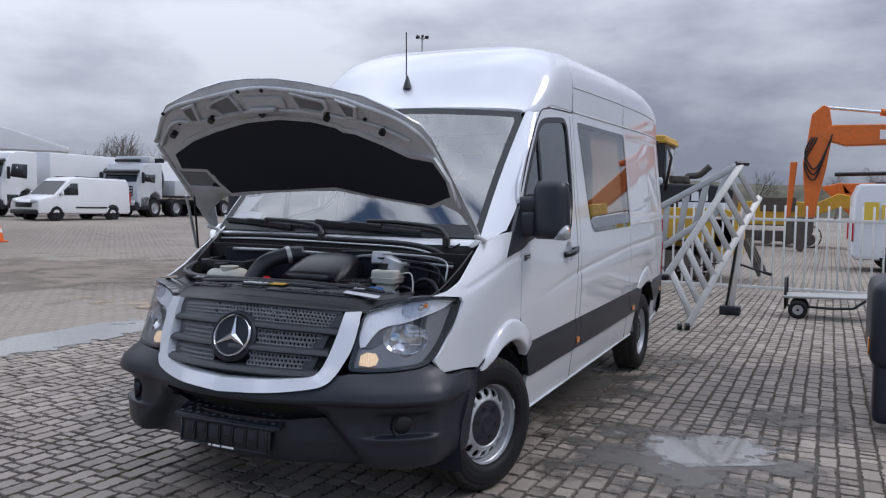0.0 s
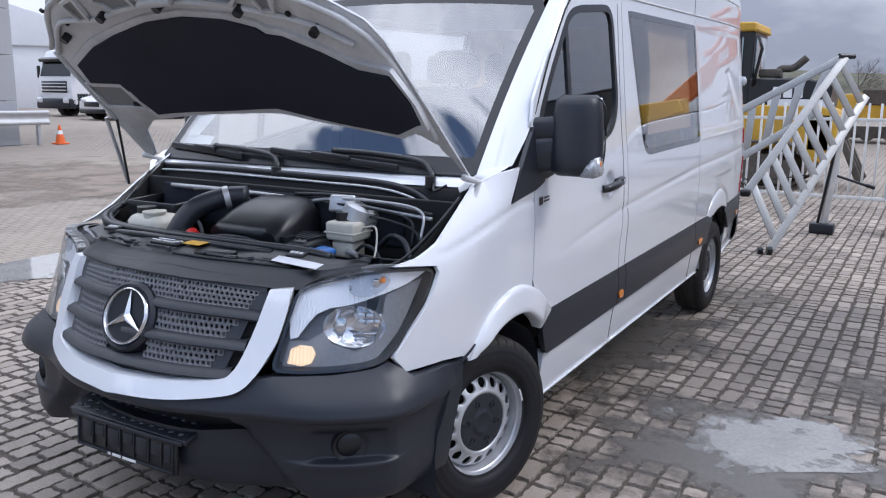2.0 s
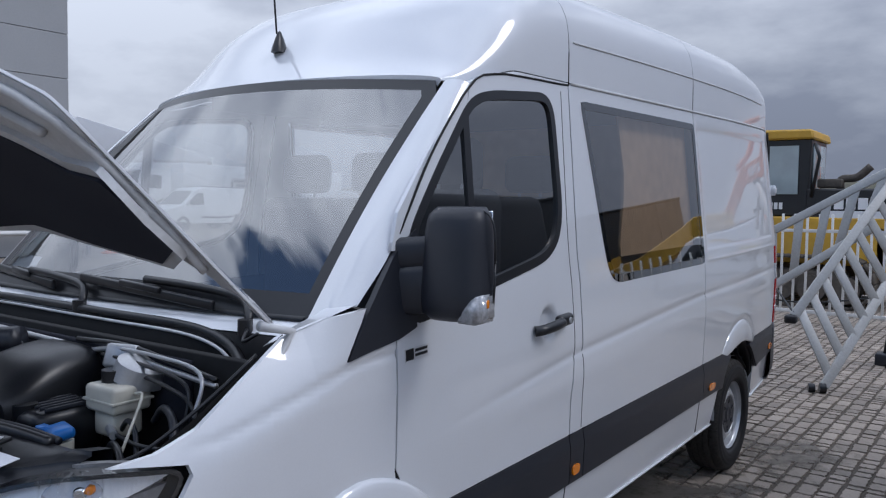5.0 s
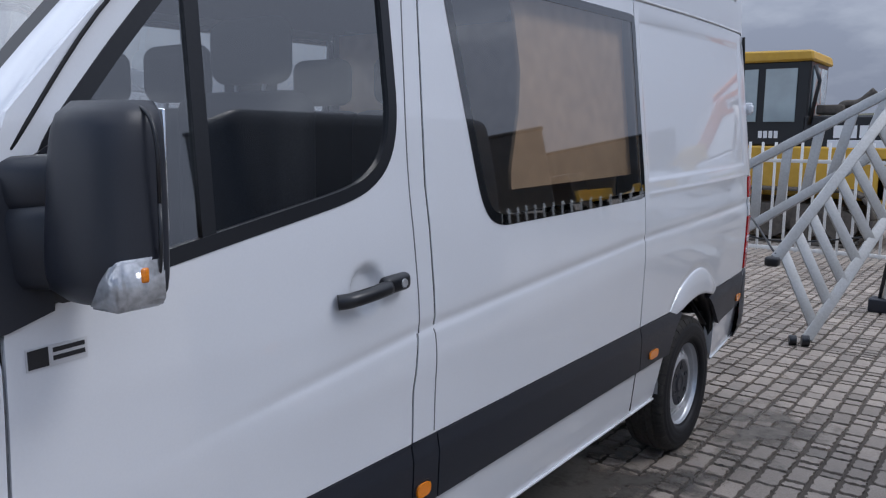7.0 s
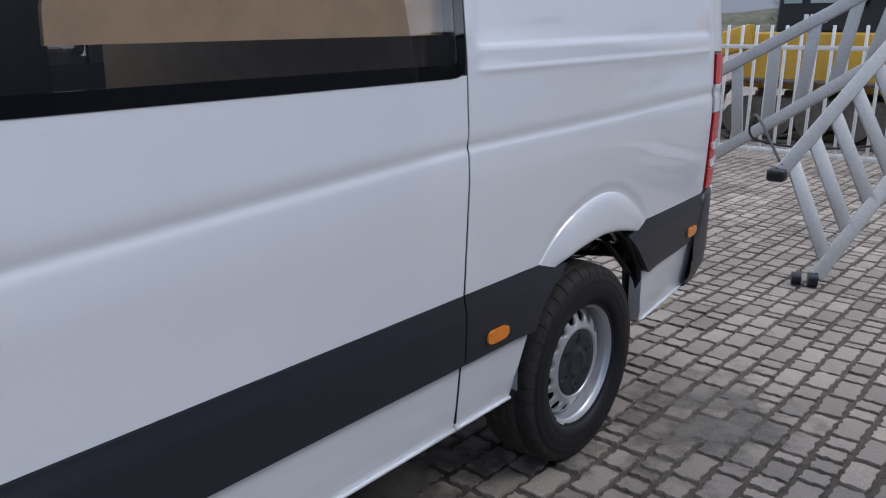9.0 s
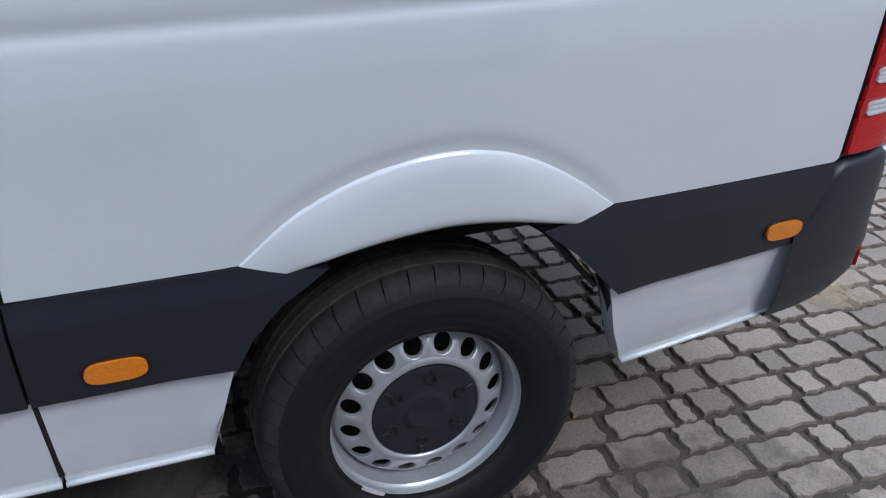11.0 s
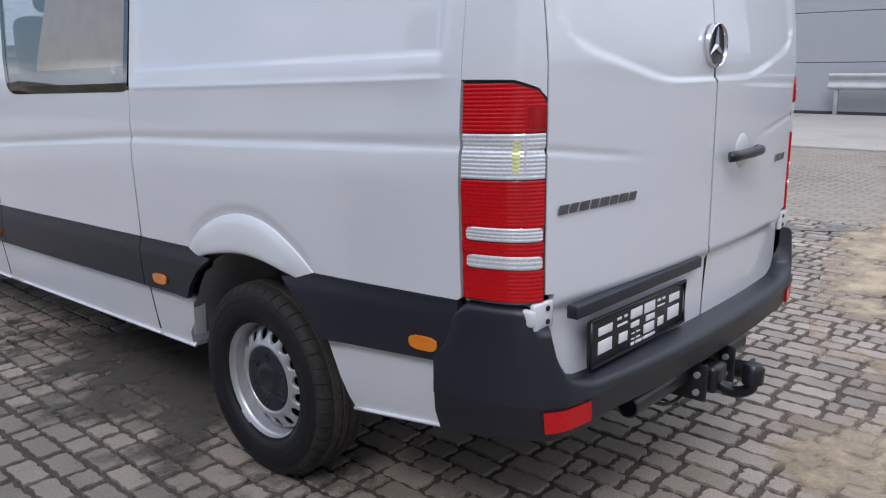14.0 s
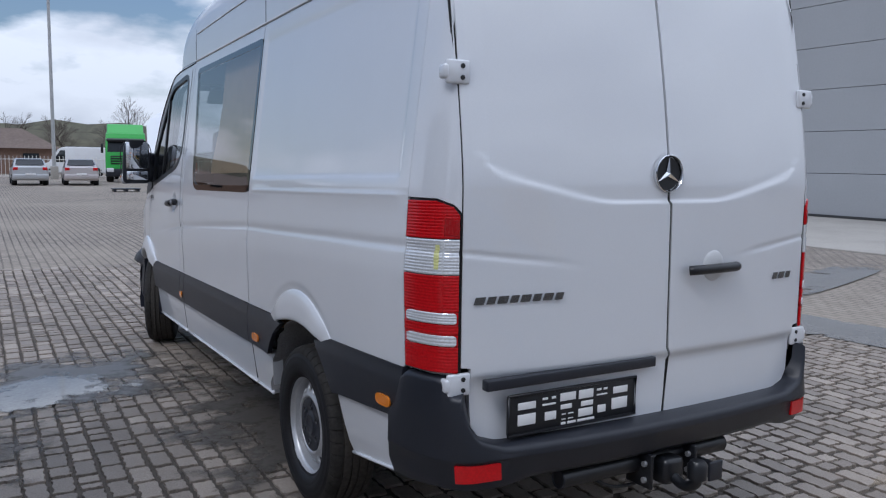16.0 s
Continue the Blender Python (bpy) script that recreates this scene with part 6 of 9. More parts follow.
part("scuttle_seal", tube(SEAL_LINE, 0.014, 10), PLASTIC_SM, van, "black rubber bonnet seal")
part("seal_flange", tube([p + Vector((0, -0.020, -0.019)) for p in SEAL_LINE[3:-6]], 0.005, 8), WHITE_IN, van, "white sheet edge below the seal")
for x0, y0, mid, end, b0, b1 in ((0.64, 1.045, (0.555, 1.055, 1.352), (0.13, 1.029, 1.380), (0.471, 1.029, 1.322), (-0.208, 1.002, 1.367)), (-0.13, 0.985, (-0.198, 0.992, 1.345), (-0.575, 1.012, 1.371), (-0.373, 0.992, 1.332), (-0.905, 1.045, 1.361))):
    arm = part("wiper_arm", tube(smooth_path([(x0, y0 - 0.035, 1.270), (x0 - 0.01, y0 - 0.015, 1.312), mid, ((mid[0] + end[0]) / 2, (mid[1] + end[1]) / 2 - 0.006, (mid[2] + end[2]) / 2 + 0.008), end], 6), 0.013, 8), PLASTIC_SM, van)
    part("wiper_blade", beam(b0, b1, 0.018, 0.030, 0.005), PLASTIC_SM, arm)
    mid_b = (Vector(b0) + Vector(b1)) / 2
    part("blade_clip", beam(mid_b + (Vector(b0) - mid_b) * 0.3 + Vector((0, -0.01, 0.014)), mid_b + (Vector(b1) - mid_b) * 0.3 + Vector((0, -0.01, 0.014)), 0.018, 0.022, 0.005), PLASTIC_SM, arm)
    part("pivot_cap", rod((x0, y0 - 0.035, 1.255), (x0, y0 - 0.035, 1.30), 0.022, 12), PLASTIC_SM, arm)
part("washer_pipe", tube(smooth_path([(0.66, 1.0, 1.275), (0.69, 0.96, 1.25), (0.74, 0.97, 1.275)], 5), 0.005, 6), PLASTIC_SM, van)

# ---- slam panel and engine bay ----
bm = bmesh.new()
rows = []
for x in span(-0.72, 0.72, 36):
    yf = front(math.copysign(min(1.0, abs(x) * 1.13), x), 1.0, 0)[1] + 0.045 * ease(0.54, 0.62, abs(x))
    e = abs(x) / 0.72
    zf = 1.030 - 0.052 * e ** 2 + 0.035 * ease(0.58, 0.72, abs(x))
    back_y = 0.45 + 0.10 * e ** 2
    row = [(x, yf - 0.008, zf - 0.012), (x, yf + 0.004, zf), (x, yf + 0.06, zf + 0.028), (x, yf + 0.066, zf + 0.040), (x, (yf + back_y) / 2 + 0.02, zf + 0.047 + 0.006 * math.sin(x * 22)), (x, back_y - 0.05, zf + 0.058), (x, back_y, zf + 0.052), (x, back_y + 0.01, zf - 0.08)]
    rows.append([bm.verts.new(q) for q in row])
for a, b in zip(rows, rows[1:]):
    for p, q, r, s in zip(a, a[1:], b[1:], b):
        bm.faces.new((p, q, r, s))
bmesh.ops.recalc_face_normals(bm, faces=bm.faces)
SLAM = material("black_moulded_slam_plastic", (0.0105, 0.0115, 0.0150), 0.36, grain=0.12, scale=200, bump=0.1, stain=0.25, stain_scale=7, stain_color=(0.022, 0.022, 0.024))
slam = part("slam_panel", sharpen(bm, 40), SLAM, van, "black plastic panel above the grille")
part("bay_seal", tube(smooth_path([(-0.79, 0.64, 1.12), (-0.76, 0.53, 1.088), (-0.60, 0.455, 1.074), (-0.3, 0.41, 1.082), (0, 0.40, 1.087), (0.25, 0.425, 1.082), (0.42, 0.465, 1.073), (0.54, 0.50, 1.055)], 6), 0.015, 10), PLASTIC_SM, slam)
part("bay_seal", tube(smooth_path([(-0.79, 0.66, 1.125), (-0.755, 0.555, 1.09), (-0.60, 0.48, 1.076), (-0.3, 0.435, 1.083), (0, 0.425, 1.088), (0.25, 0.45, 1.083), (0.42, 0.49, 1.073), (0.54, 0.52, 1.055)], 6), 0.010, 10), PLASTIC, slam)
part("bay_duct", tube(smooth_path([(-0.55, 0.40, 1.06), (-0.3, 0.36, 1.078), (-0.1, 0.345, 1.083), (0.1, 0.35, 1.083), (0.35, 0.40, 1.07)], 5), 0.013, 8), PLASTIC_SM, slam)
lock = part("catch", box((0.15, 0.05, 0.014), (-0.06, 0.285, 1.083), 0.005), PLASTIC_SM, slam, "steel bonnet lock")
for dx, dy, w, h in ((-0.045, -0.012, 0.05, 0.008), (0.02, -0.014, 0.06, 0.007), (-0.02, 0.012, 0.09, 0.006), (0.055, 0.006, 0.018, 0.022)):
    part("lock_strip", box((w, h, 0.008), (-0.06 + dx, 0.285 + dy, 1.091), 0.002), CHROME, lock)
part("catch_plate", box((0.19, 0.08, 0.012), (-0.06, 0.295, 1.072), 0.005), PLASTIC_SM, slam)
part("sticker", box((0.085, 0.05, 0.002), (0.055, 0.315, 1.0895), 0, m=pose(0, 0, 0, 4)), YELLOW_ST, slam, "small yellow warning label")
part("label", box((0.17, 0.062, 0.002), (0.515, 0.35, 1.063), 0, m=pose(0, 0, 0, 3, 7, 15)), PAPER, slam, "white paper data label")
for x, y, z, s in ((-0.45, 0.31, 1.055, 0.06), (0.28, 0.27, 1.066, 0.05), (-0.26, 0.27, 1.07, 0.05)):
    part("clip", box((s, 0.03, 0.02), (x, y, z), 0.006), PLASTIC_SM, slam)
for x0, x1, lift in ((-0.52, -0.20, 0.0), (0.06, 0.50, 0.0), (-0.46, -0.24, 0.028), (0.12, 0.42, 0.026)):
    pts = []
    for x in span(x0, x1, 10):
        yf = front(math.copysign(min(1.0, abs(x) * 1.13), x), 1.0, 0)[1]
        pts.append((x, yf + 0.075 + lift * 1.6, 1.030 - 0.052 * (x / 0.72) ** 2 + 0.044))
    part("stiffening_rib", tube(pts, 0.006, 8), PLASTIC_SM, slam)
for x in (-0.53, 0.47):
    clip = part("clip_block", box((0.07, 0.045, 0.012), (x, 0.40, 1.076), 0.004, m=pose(0, 0, 0, 5, 0, 12)), PLASTIC_SM, slam)
    for k in range(3):
        part("clip_mark", box((0.014, 0.022, 0.003), (x - 0.02 + 0.02 * k, 0.40, 1.0835), 0.001, m=pose(0, 0, 0, 5, 0, 30)), STICKER_GREY, clip)

for k, (x0, x1, y0) in enumerate(((-0.30, -0.12, 0.24), (0.02, 0.26, 0.245), (0.26, 0.44, 0.30), (-0.48, -0.30, 0.30))):
    part("raised_pad", box((x1 - x0, 0.05, 0.012), ((x0 + x1) / 2, y0 + 0.05, 1.073 - 0.045 * ((x0 + x1) / 1.44) ** 2), 0.005, m=pose(0, 0, 0, 6, 0, 14 * (x0 + x1))), SLAM, slam)
for x, y in ((-0.2, 0.25), (0.0, 0.235), (0.16, 0.25), (0.34, 0.305), (-0.38, 0.305), (0.48, 0.40), (-0.55, 0.40)):
    part("push_clip", lathe([(0.0, 0.0), (0.001, 0.011), (-0.004, 0.013)], 12, m=pose(x, y, 1.082 - 0.05 * (x / 0.72) ** 2, 0, -90)), PLASTIC, slam)
bm = bmesh.new()
rows = []
for y, hw, zt, zb in ((0.500, 0.150, 1.062, 1.045), (0.505, 0.185, 1.082, 1.04), (0.53, 0.195, 1.098, 1.03), (0.58, 0.195, 1.128, 1.02), (0.64, 0.190, 1.156, 1.02), (0.70, 0.178, 1.172, 1.03), (0.76, 0.165, 1.178, 1.04), (0.80, 0.155, 1.172, 1.05), (0.82, 0.14, 1.155, 1.06)):
    row = []
    for k in range(21):
        a = math.pi * k / 20
        c, q = math.cos(a), math.sin(a)
        row.append(bm.verts.new((0.085 + 0.94 * hw * math.copysign(abs(c) ** 0.45, c), y + 0.015 * c * c, zb + 0.02 + (zt + 0.016 - zb) * abs(q) ** 0.5)))
    rows.append(row)
for a, b in zip(rows, rows[1:]):
    for p, q, r, s_ in zip(a, a[1:], b[1:], b):
        bm.faces.new((p, q, r, s_))
bm.faces.new(rows[0])
bm.faces.new(rows[-1][::-1])
bmesh.ops.recalc_face_normals(bm, faces=bm.faces)
engine = part("engine_cover", sharpen(bm, 50), PLASTIC_SM, van, "black plastic engine cover and air box")
part("cover_rim", tube(smooth_path([(-0.13, 0.50, 1.048), (-0.04, 0.49, 1.075), (0.07, 0.487, 1.086), (0.18, 0.49, 1.078), (0.27, 0.505, 1.05)], 6), 0.008, 8), PLASTIC, engine)
for k in range(8):
    part("rib", box((0.026, 0.02, 0.022), (-0.08 + k * 0.043, 0.494, 1.055 + 0.012 * math.sin(math.pi * k / 7)), 0.004), PLASTIC, engine)
part("cover_skirt", box((0.44, 0.05, 0.11), (0.07, 0.515, 0.995), 0.02, m=pose(0, 0, 0, 12)), PLASTIC_SM, engine)
part("side_box", box((0.16, 0.20, 0.13), (0.30, 0.64, 1.02), 0.03, 3), PLASTIC_SM, engine)
part("paper_tag", box((0.075, 0.03, 0.003), (0.045, 0.478, 1.012), 0.001, m=pose(0, 0, 0, 55, 0, -25)), PAPER, engine, "small pale label on the engine")
for k in range(6):
    part("rib", box((0.006, 0.13, 0.012), (0.235 + 0.026 * k, 0.64, 1.088), 0.002), PLASTIC, engine)
part("engine_block", box((0.62, 0.4, 0.3), (0.02, 0.62, 0.86), 0.05), BLACK, engine)
part("air_hose", tube(smooth_path([(-0.30, 0.47, 0.95), (-0.28, 0.51, 1.06), (-0.25, 0.58, 1.15), (-0.19, 0.68, 1.19), (-0.10, 0.74, 1.20)], 8), 0.044, 16), PLASTIC, van, "thick black air hose")
bm = bmesh.new()
for k in range(9):
    a = Vector((-0.30, 0.475, 0.95)).lerp(Vector((-0.272, 0.53, 1.08)), k / 8)
    lathe([(-0.004, 0.044), (0, 0.049), (0.004, 0.044)], 16, bm=bm, m=Matrix.Translation(a) @ Vector((0.03, 0.055, 0.13)).to_track_quat("X", "Z").to_matrix().to_4x4())
part("hose_ring", bm, PLASTIC_SM, van)
part("hose_clip", lathe([(-0.012, 0.047), (-0.012, 0.05), (0.012, 0.05), (0.012, 0.047)], 20, m=Matrix.Translation((-0.175, 0.695, 1.192)) @ pose(0, 0, 0, 0, -12, 50)), STEEL, van)
cap = part("dipstick_cap", lathe([(0.0, 0.0), (0.0, 0.024), (0.012, 0.028), (0.03, 0.024), (0.036, 0.0)], 18, m=pose(-0.150, 0.485, 1.062, 0, -50, -70)), RED_PL, van, "red plastic cap")
part("tab", box((0.02, 0.05, 0.012), (-0.165, 0.485, 1.035), 0.004, m=pose(0, 0, 0, -40)), RED_PL, cap)
tank = part("coolant_tank", box((0.22, 0.17, 0.14), (-0.50, 0.585, 1.045), 0.05, 4), CREAM_PL, van, "cream plastic expansion tank")
part("filler_neck", lathe([(0.0, 0.045), (0.02, 0.045), (0.022, 0.05), (0.03, 0.05), (0.03, 0.0)], 20, m=pose(-0.47, 0.56, 1.10, 0, -90)), CREAM_PL, tank)
part("tank_cap", rod((-0.55, 0.585, 1.11), (-0.55, 0.585, 1.14), 0.04, 18), PLASTIC_SM, tank)
res = part("brake_fluid_tank", box((0.14, 0.12, 0.075), (0.43, 0.745, 1.105), 0.014, 3), CREAM_PL, van, "cream brake fluid reservoir")
part("tank_base", box((0.10, 0.09, 0.07), (0.43, 0.745, 1.035), 0.012), CREAM_PL, res)
part("seam", box((0.146, 0.126, 0.008), (0.43, 0.745, 1.10), 0.002), CREAM_PL, res)
part("tank_cap", rod((0.41, 0.745, 1.14), (0.41, 0.745, 1.175), 0.033, 16), PLASTIC_SM, res, "dark screw cap")
part("connector", box((0.05, 0.03, 0.03), (0.34, 0.71, 1.045), 0.006), BLUE_PL, res)
part("level_pipe", rod((0.46, 0.70, 1.03), (0.53, 0.67, 1.03), 0.012, 10), STEEL, res)
wash = part("washer_filler", box((0.085, 0.06, 0.032), (0.455, 0.565, 1.052), 0.013, 3, m=pose(0, 0, 0, 8, 0, -12)), BLUE_PL, van, "blue washer bottle cap")
part("flip_tab", box((0.035, 0.03, 0.016), (0.408, 0.548, 1.058), 0.006), BLUE_PL, wash)
part("neck", rod((0.455, 0.565, 0.9), (0.455, 0.565, 1.03), 0.035, 14), CREAM_PL, wash)
part("oil_filler", rod((0.27, 0.57, 0.98), (0.27, 0.57, 1.095), 0.032, 16), PLASTIC_SM, van)
part("strut_tower", lathe([(0.0, 0.075), (0.05, 0.07), (0.06, 0.05), (0.06, 0.0)], 20, m=pose(0.44, 0.80, 1.14, 0, -70, 20)), STEEL, van, "silver brake booster")
part("heat_shield", box((0.11, 0.03, 0.07), (0.36, 0.80, 1.195), 0.01, m=pose(0, 0, 0, -20, 0, 15)), STEEL, van)
part("bay_pipe", tube(smooth_path([(0.18, 0.815, 1.19), (0.3, 0.815, 1.205), (0.5, 0.815, 1.185), (0.78, 0.80, 1.17)], 5), 0.008, 8), STEEL, van)
part("bulkhead_felt", box((1.36, 0.02, 0.17), (-0.05, 0.838, 1.125), 0.008), PAD, van)
for k, (x0, z0, x1, z1) in enumerate(((0.30, 1.215, 0.74, 1.20), (0.28, 1.195, 0.70, 1.165), (0.50, 1.16, 0.74, 1.12), (-0.45, 1.20, -0.10, 1.19))):
    part("bay_pipe", tube(smooth_path([(x0, 0.80 - 0.012 * k, z0), ((x0 + x1) / 2, 0.79 - 0.012 * k, (z0 + z1) / 2 + 0.012), (x1, 0.78 - 0.012 * k, z1), (x1 + 0.03, 0.74, z1 - 0.10)], 6), 0.0055, 8), STEEL if k == 0 else PLASTIC_SM, van)
for k, (x, y, z) in enumerate(((0.56, 0.70, 1.06), (0.62, 0.62, 1.03), (0.66, 0.74, 1.10), (0.24, 0.50, 1.02), (-0.40, 0.72, 1.07), (-0.36, 0.60, 1.04), (-0.68, 0.60, 1.06))):
    part("wiring_loom", tube(smooth_path([(x - 0.10, y + 0.03, z - 0.05), (x - 0.03, y + 0.01, z), (x + 0.05, y - 0.02, z - 0.01), (x + 0.10, y - 0.05, z - 0.07)], 6), 0.007 + 0.002 * (k % 3), 8), PLASTIC_SM if k % 2 else PLASTIC, van)
part("bay_pipe", tube(smooth_path([(0.1, 0.815, 1.215), (0.35, 0.82, 1.222), (0.6, 0.815, 1.20), (0.78, 0.80, 1.185)], 5), 0.008, 8), PLASTIC_SM, van)
part("bay_pipe", tube(smooth_path([(-0.66, 0.82, 1.20), (-0.3, 0.80, 1.205), (0.05, 0.795, 1.20)], 5), 0.010, 8), STEEL, van)
part("cable", tube(smooth_path([(0.50, 0.75, 1.12), (0.58, 0.72, 1.13), (0.63, 0.65, 1.06), (0.62, 0.62, 0.98)], 6), 0.004, 6), CREAM_PL, van)
part("cable", tube(smooth_path([(0.52, 0.68, 1.03), (0.65, 0.66, 1.03), (0.76, 0.68, 1.03)], 6), 0.006, 6), PLASTIC_SM, van)
bx = part("fuse_box", box((0.30, 0.20, 0.02), (-0.60, 0.745, 1.075), 0.006), PLASTIC_SM, van, "open black plastic tray")
for a, b in (((-0.75, 0.65, 1.11), (-0.45, 0.65, 1.11)), ((-0.75, 0.84, 1.12), (-0.45, 0.84, 1.12)), ((-0.75, 0.65, 1.11), (-0.75, 0.84, 1.12)), ((-0.45, 0.65, 1.11), (-0.45, 0.84, 1.12))):
    part("tray_wall", beam(a, b, 0.014, 0.075, 0.004), PLASTIC_SM, bx)
part("inner_bracket", box((0.10, 0.03, 0.01), (0.10, 0.49, 1.03), 0.003, m=pose(0, 0, 0, 0, -20, 30)), PLASTIC, van)

# ---- mirrors ----
IND_LENS = material("smoky_clear_lens", (0.40, 0.41, 0.43), 0.12, metal=0.3, grain=0.2, scale=90, coat=0.7)
for side in (1, -1):
    bm = bmesh.new()
    rows = []
    for k in range(17):
        t = k / 16
        z = 1.292 + 0.325 * t
        end = (1 - abs(2 * t - 1) ** 5) ** 0.5
        wide = (0.108 - 0.016 * t) * (0.74 + 0.26 * end)
        deep = (0.085) * (0.60 + 0.40 * end) * (1 - 0.18 * t)
        cx, cy = 1.122 - 0.006 * t, 1.435 + 0.012 * t
        ring = []
        for j in range(28):
            a = 2 * math.pi * j / 28
            c, s = math.cos(a), math.sin(a)
            px = wide * math.copysign(abs(c) ** 0.55, c)
            py = math.copysign(abs(s) ** 0.55, s) * (deep if s < 0 else 0.03)
            if s < 0:
                py -= 0.012 * (1 - abs(c))
            ring.append(bm.verts.new((side * (cx + px), cy + py + 0.10 * (px / 0.1) * 0.12, z)))
        rows.append(ring)
    for a, b in zip(rows, rows[1:]):
        for j in range(28):
            bm.faces.new((a[j], a[(j + 1) % 28], b[(j + 1) % 28], b[j]))
    bm.faces.new(rows[0][::-1])
    bm.faces.new(rows[-1])
    bmesh.ops.recalc_face_normals(bm, faces=bm.faces)
    mir = part("door_mirror", sharpen(bm, 50), PLASTIC, van, "tall black plastic door mirror")
    part("mirror_glass", box((0.165, 0.006, 0.20), (side * 1.118, 1.472, 1.505), 0.012, m=pose(0, 0, 0, 0, 0, side * 6)), MIRROR, mir, "mirror glass")
    part("mirror_glass", box((0.155, 0.006, 0.065), (side * 1.12, 1.468, 1.352), 0.010, m=pose(0, 0, 0, 0, 0, side * 6)), MIRROR, mir, "wide-angle mirror glass")
    part("mirror_arm", beam((side * 0.950, 1.335, 1.37), (side * 1.06, 1.41, 1.385), 0.065, 0.15, 0.028), PLASTIC, mir)
    part("mirror_arm", beam((side * 0.940, 1.335, 1.475), (side * 1.06, 1.41, 1.485), 0.06, 0.10, 0.026), PLASTIC, mir)
    part("rim_groove", tube([(side * (1.122 + 0.112 * math.copysign(abs(math.cos(a)) ** 0.5, math.cos(a))), 1.443, 1.456 + 0.155 * math.copysign(abs(math.sin(a)) ** 0.45, math.sin(a))) for a in [2 * math.pi * k / 40 for k in range(41)]], 0.0035, 6), PLASTIC_SM, mir)
    mir.location = (-0.022 * side, -0.018, 0)
    lamp = bmesh.new()
    wedge = [(1.158, 1.292), (1.188, 1.338), (1.208, 1.366), (1.229, 1.374), (1.231, 1.30), (1.220, 1.288)]
    lo = [lamp.verts.new((side * x, 1.356 + 0.5 * max(0, x - 1.19), z)) for x, z in wedge]
    hi = [lamp.verts.new((side * x, 1.455, z)) for x, z in wedge]
    lamp.faces.new(lo)
    lamp.faces.new(hi)
    for k in range(6):
        lamp.faces.new((lo[k], lo[(k + 1) % 6], hi[(k + 1) % 6], hi[k]))
    bmesh.ops.recalc_face_normals(lamp, faces=lamp.faces)
    bmesh.ops.bevel(lamp, geom=lamp.edges[:], offset=0.006, segments=2, affect="EDGES")
    lampo = part("indicator_lamp", lamp, IND_LENS, mir, "clear indicator lamp with amber bulb")
    part("bulb", box((0.012, 0.016, 0.026), (side * 1.2265, 1.415, 1.345), 0.005), ORANGE_LENS, lampo)

# ---- antenna ----
ant = part("roof_aerial", lathe([(0.0, 0.0), (0.002, 0.036), (0.02, 0.032), (0.06, 0.018), (0.085, 0.006), (0.09, 0)], 16, m=Matrix.Translation((0.0, 1.715, 2.205)) @ pose(0, 0, 0, 20, -90) @ Matrix.Diagonal((1, 1.3, 0.8, 1))), PLASTIC_SM, van, "black whip aerial")
part("whip", rod((0.0, 1.70, 2.28), (0.015, 1.66, 2.56), 0.004, 8), PLASTIC_SM, ant)

# ---- wing sticker ----
st = panel([[(1.315, 1.165), (1.425, 1.168), (1.425, 1.205), (1.315, 1.203)]], flank(1, 0.0015), du=0.05, dv=0.05, thick=0.001)
stk = part("dealer_sticker", st, STICKER_GREY, van, "small silver sticker with dark bars")
part("sticker_mark", panel([[(1.318, 1.168), (1.354, 1.169), (1.354, 1.202), (1.318, 1.200)]], flank(1, 0.0025), thick=0.001), PLASTIC_SM, stk)
for z in (1.176, 1.190):
    part("sticker_bar", panel([[(1.362, z), (1.42, z + 0.002), (1.42, z + 0.010), (1.362, z + 0.008)]], flank(1, 0.0025), thick=0.001), PLASTIC_SM, stk)

# ---- cab interior ----
part("dashboard", box((1.66, 0.42, 0.22), (0, 1.32, 1.13), 0.07, 4), SEAT, van, "dark grey dashboard")
sw = part("steering_wheel", lathe([(-0.012 + 0.012 * math.cos(a) * 1.0, 0.185 + 0.014 * math.sin(a)) for a in [2 * math.pi * k / 8 for k in range(9)]], 36, m=Matrix.Translation((0.45, 1.62, 1.22)) @ pose(0, 0, 0, 0, 0, 90) @ pose(0, 0, 0, 0, -62)), PLASTIC_SM, van)
part("wheel_hub", box((0.16, 0.05, 0.12), (0.45, 1.60, 1.21), 0.03, m=pose(0, 0, 0, 25)), PLASTIC_SM, sw)
part("paper_sheet", panel([[(-0.95, 0.06), (-0.72, 0.05), (-0.72, 0.16), (-0.95, 0.17)]], lambda u, v, d: screen_point(u, v, 0.02 + d), thick=0.001), PAPER, van, "white paper sheet behind the windscreen")


def seat(x, y, wide=0.5, up=0.0):
    st = part("seat_base", box((wide, 0.50, 0.16), (x, y - 0.22, 0.92), 0.05, 4), SEAT, van, "dark grey fabric seat")
    part("backrest", box((wide, 0.15, 0.72 + up), (x, y + 0.02, 1.27 + up / 2), 0.06, 4), SEAT, st)
    part("headrest", box((0.29, 0.11, 0.19), (x, y + 0.05, 1.745 + up), 0.06, 5), SEAT, st)
    for dx in (-0.06, 0.06):
        part("headrest_post", rod((x + dx, y + 0.04, 1.58 + up), (x + dx, y + 0.05, 1.70 + up), 0.007, 8), STEEL, st)
    part("seat_box", box((wide - 0.06, 0.4, 0.32), (x, y - 0.2, 0.70), 0.02), TRIM_IN, st)


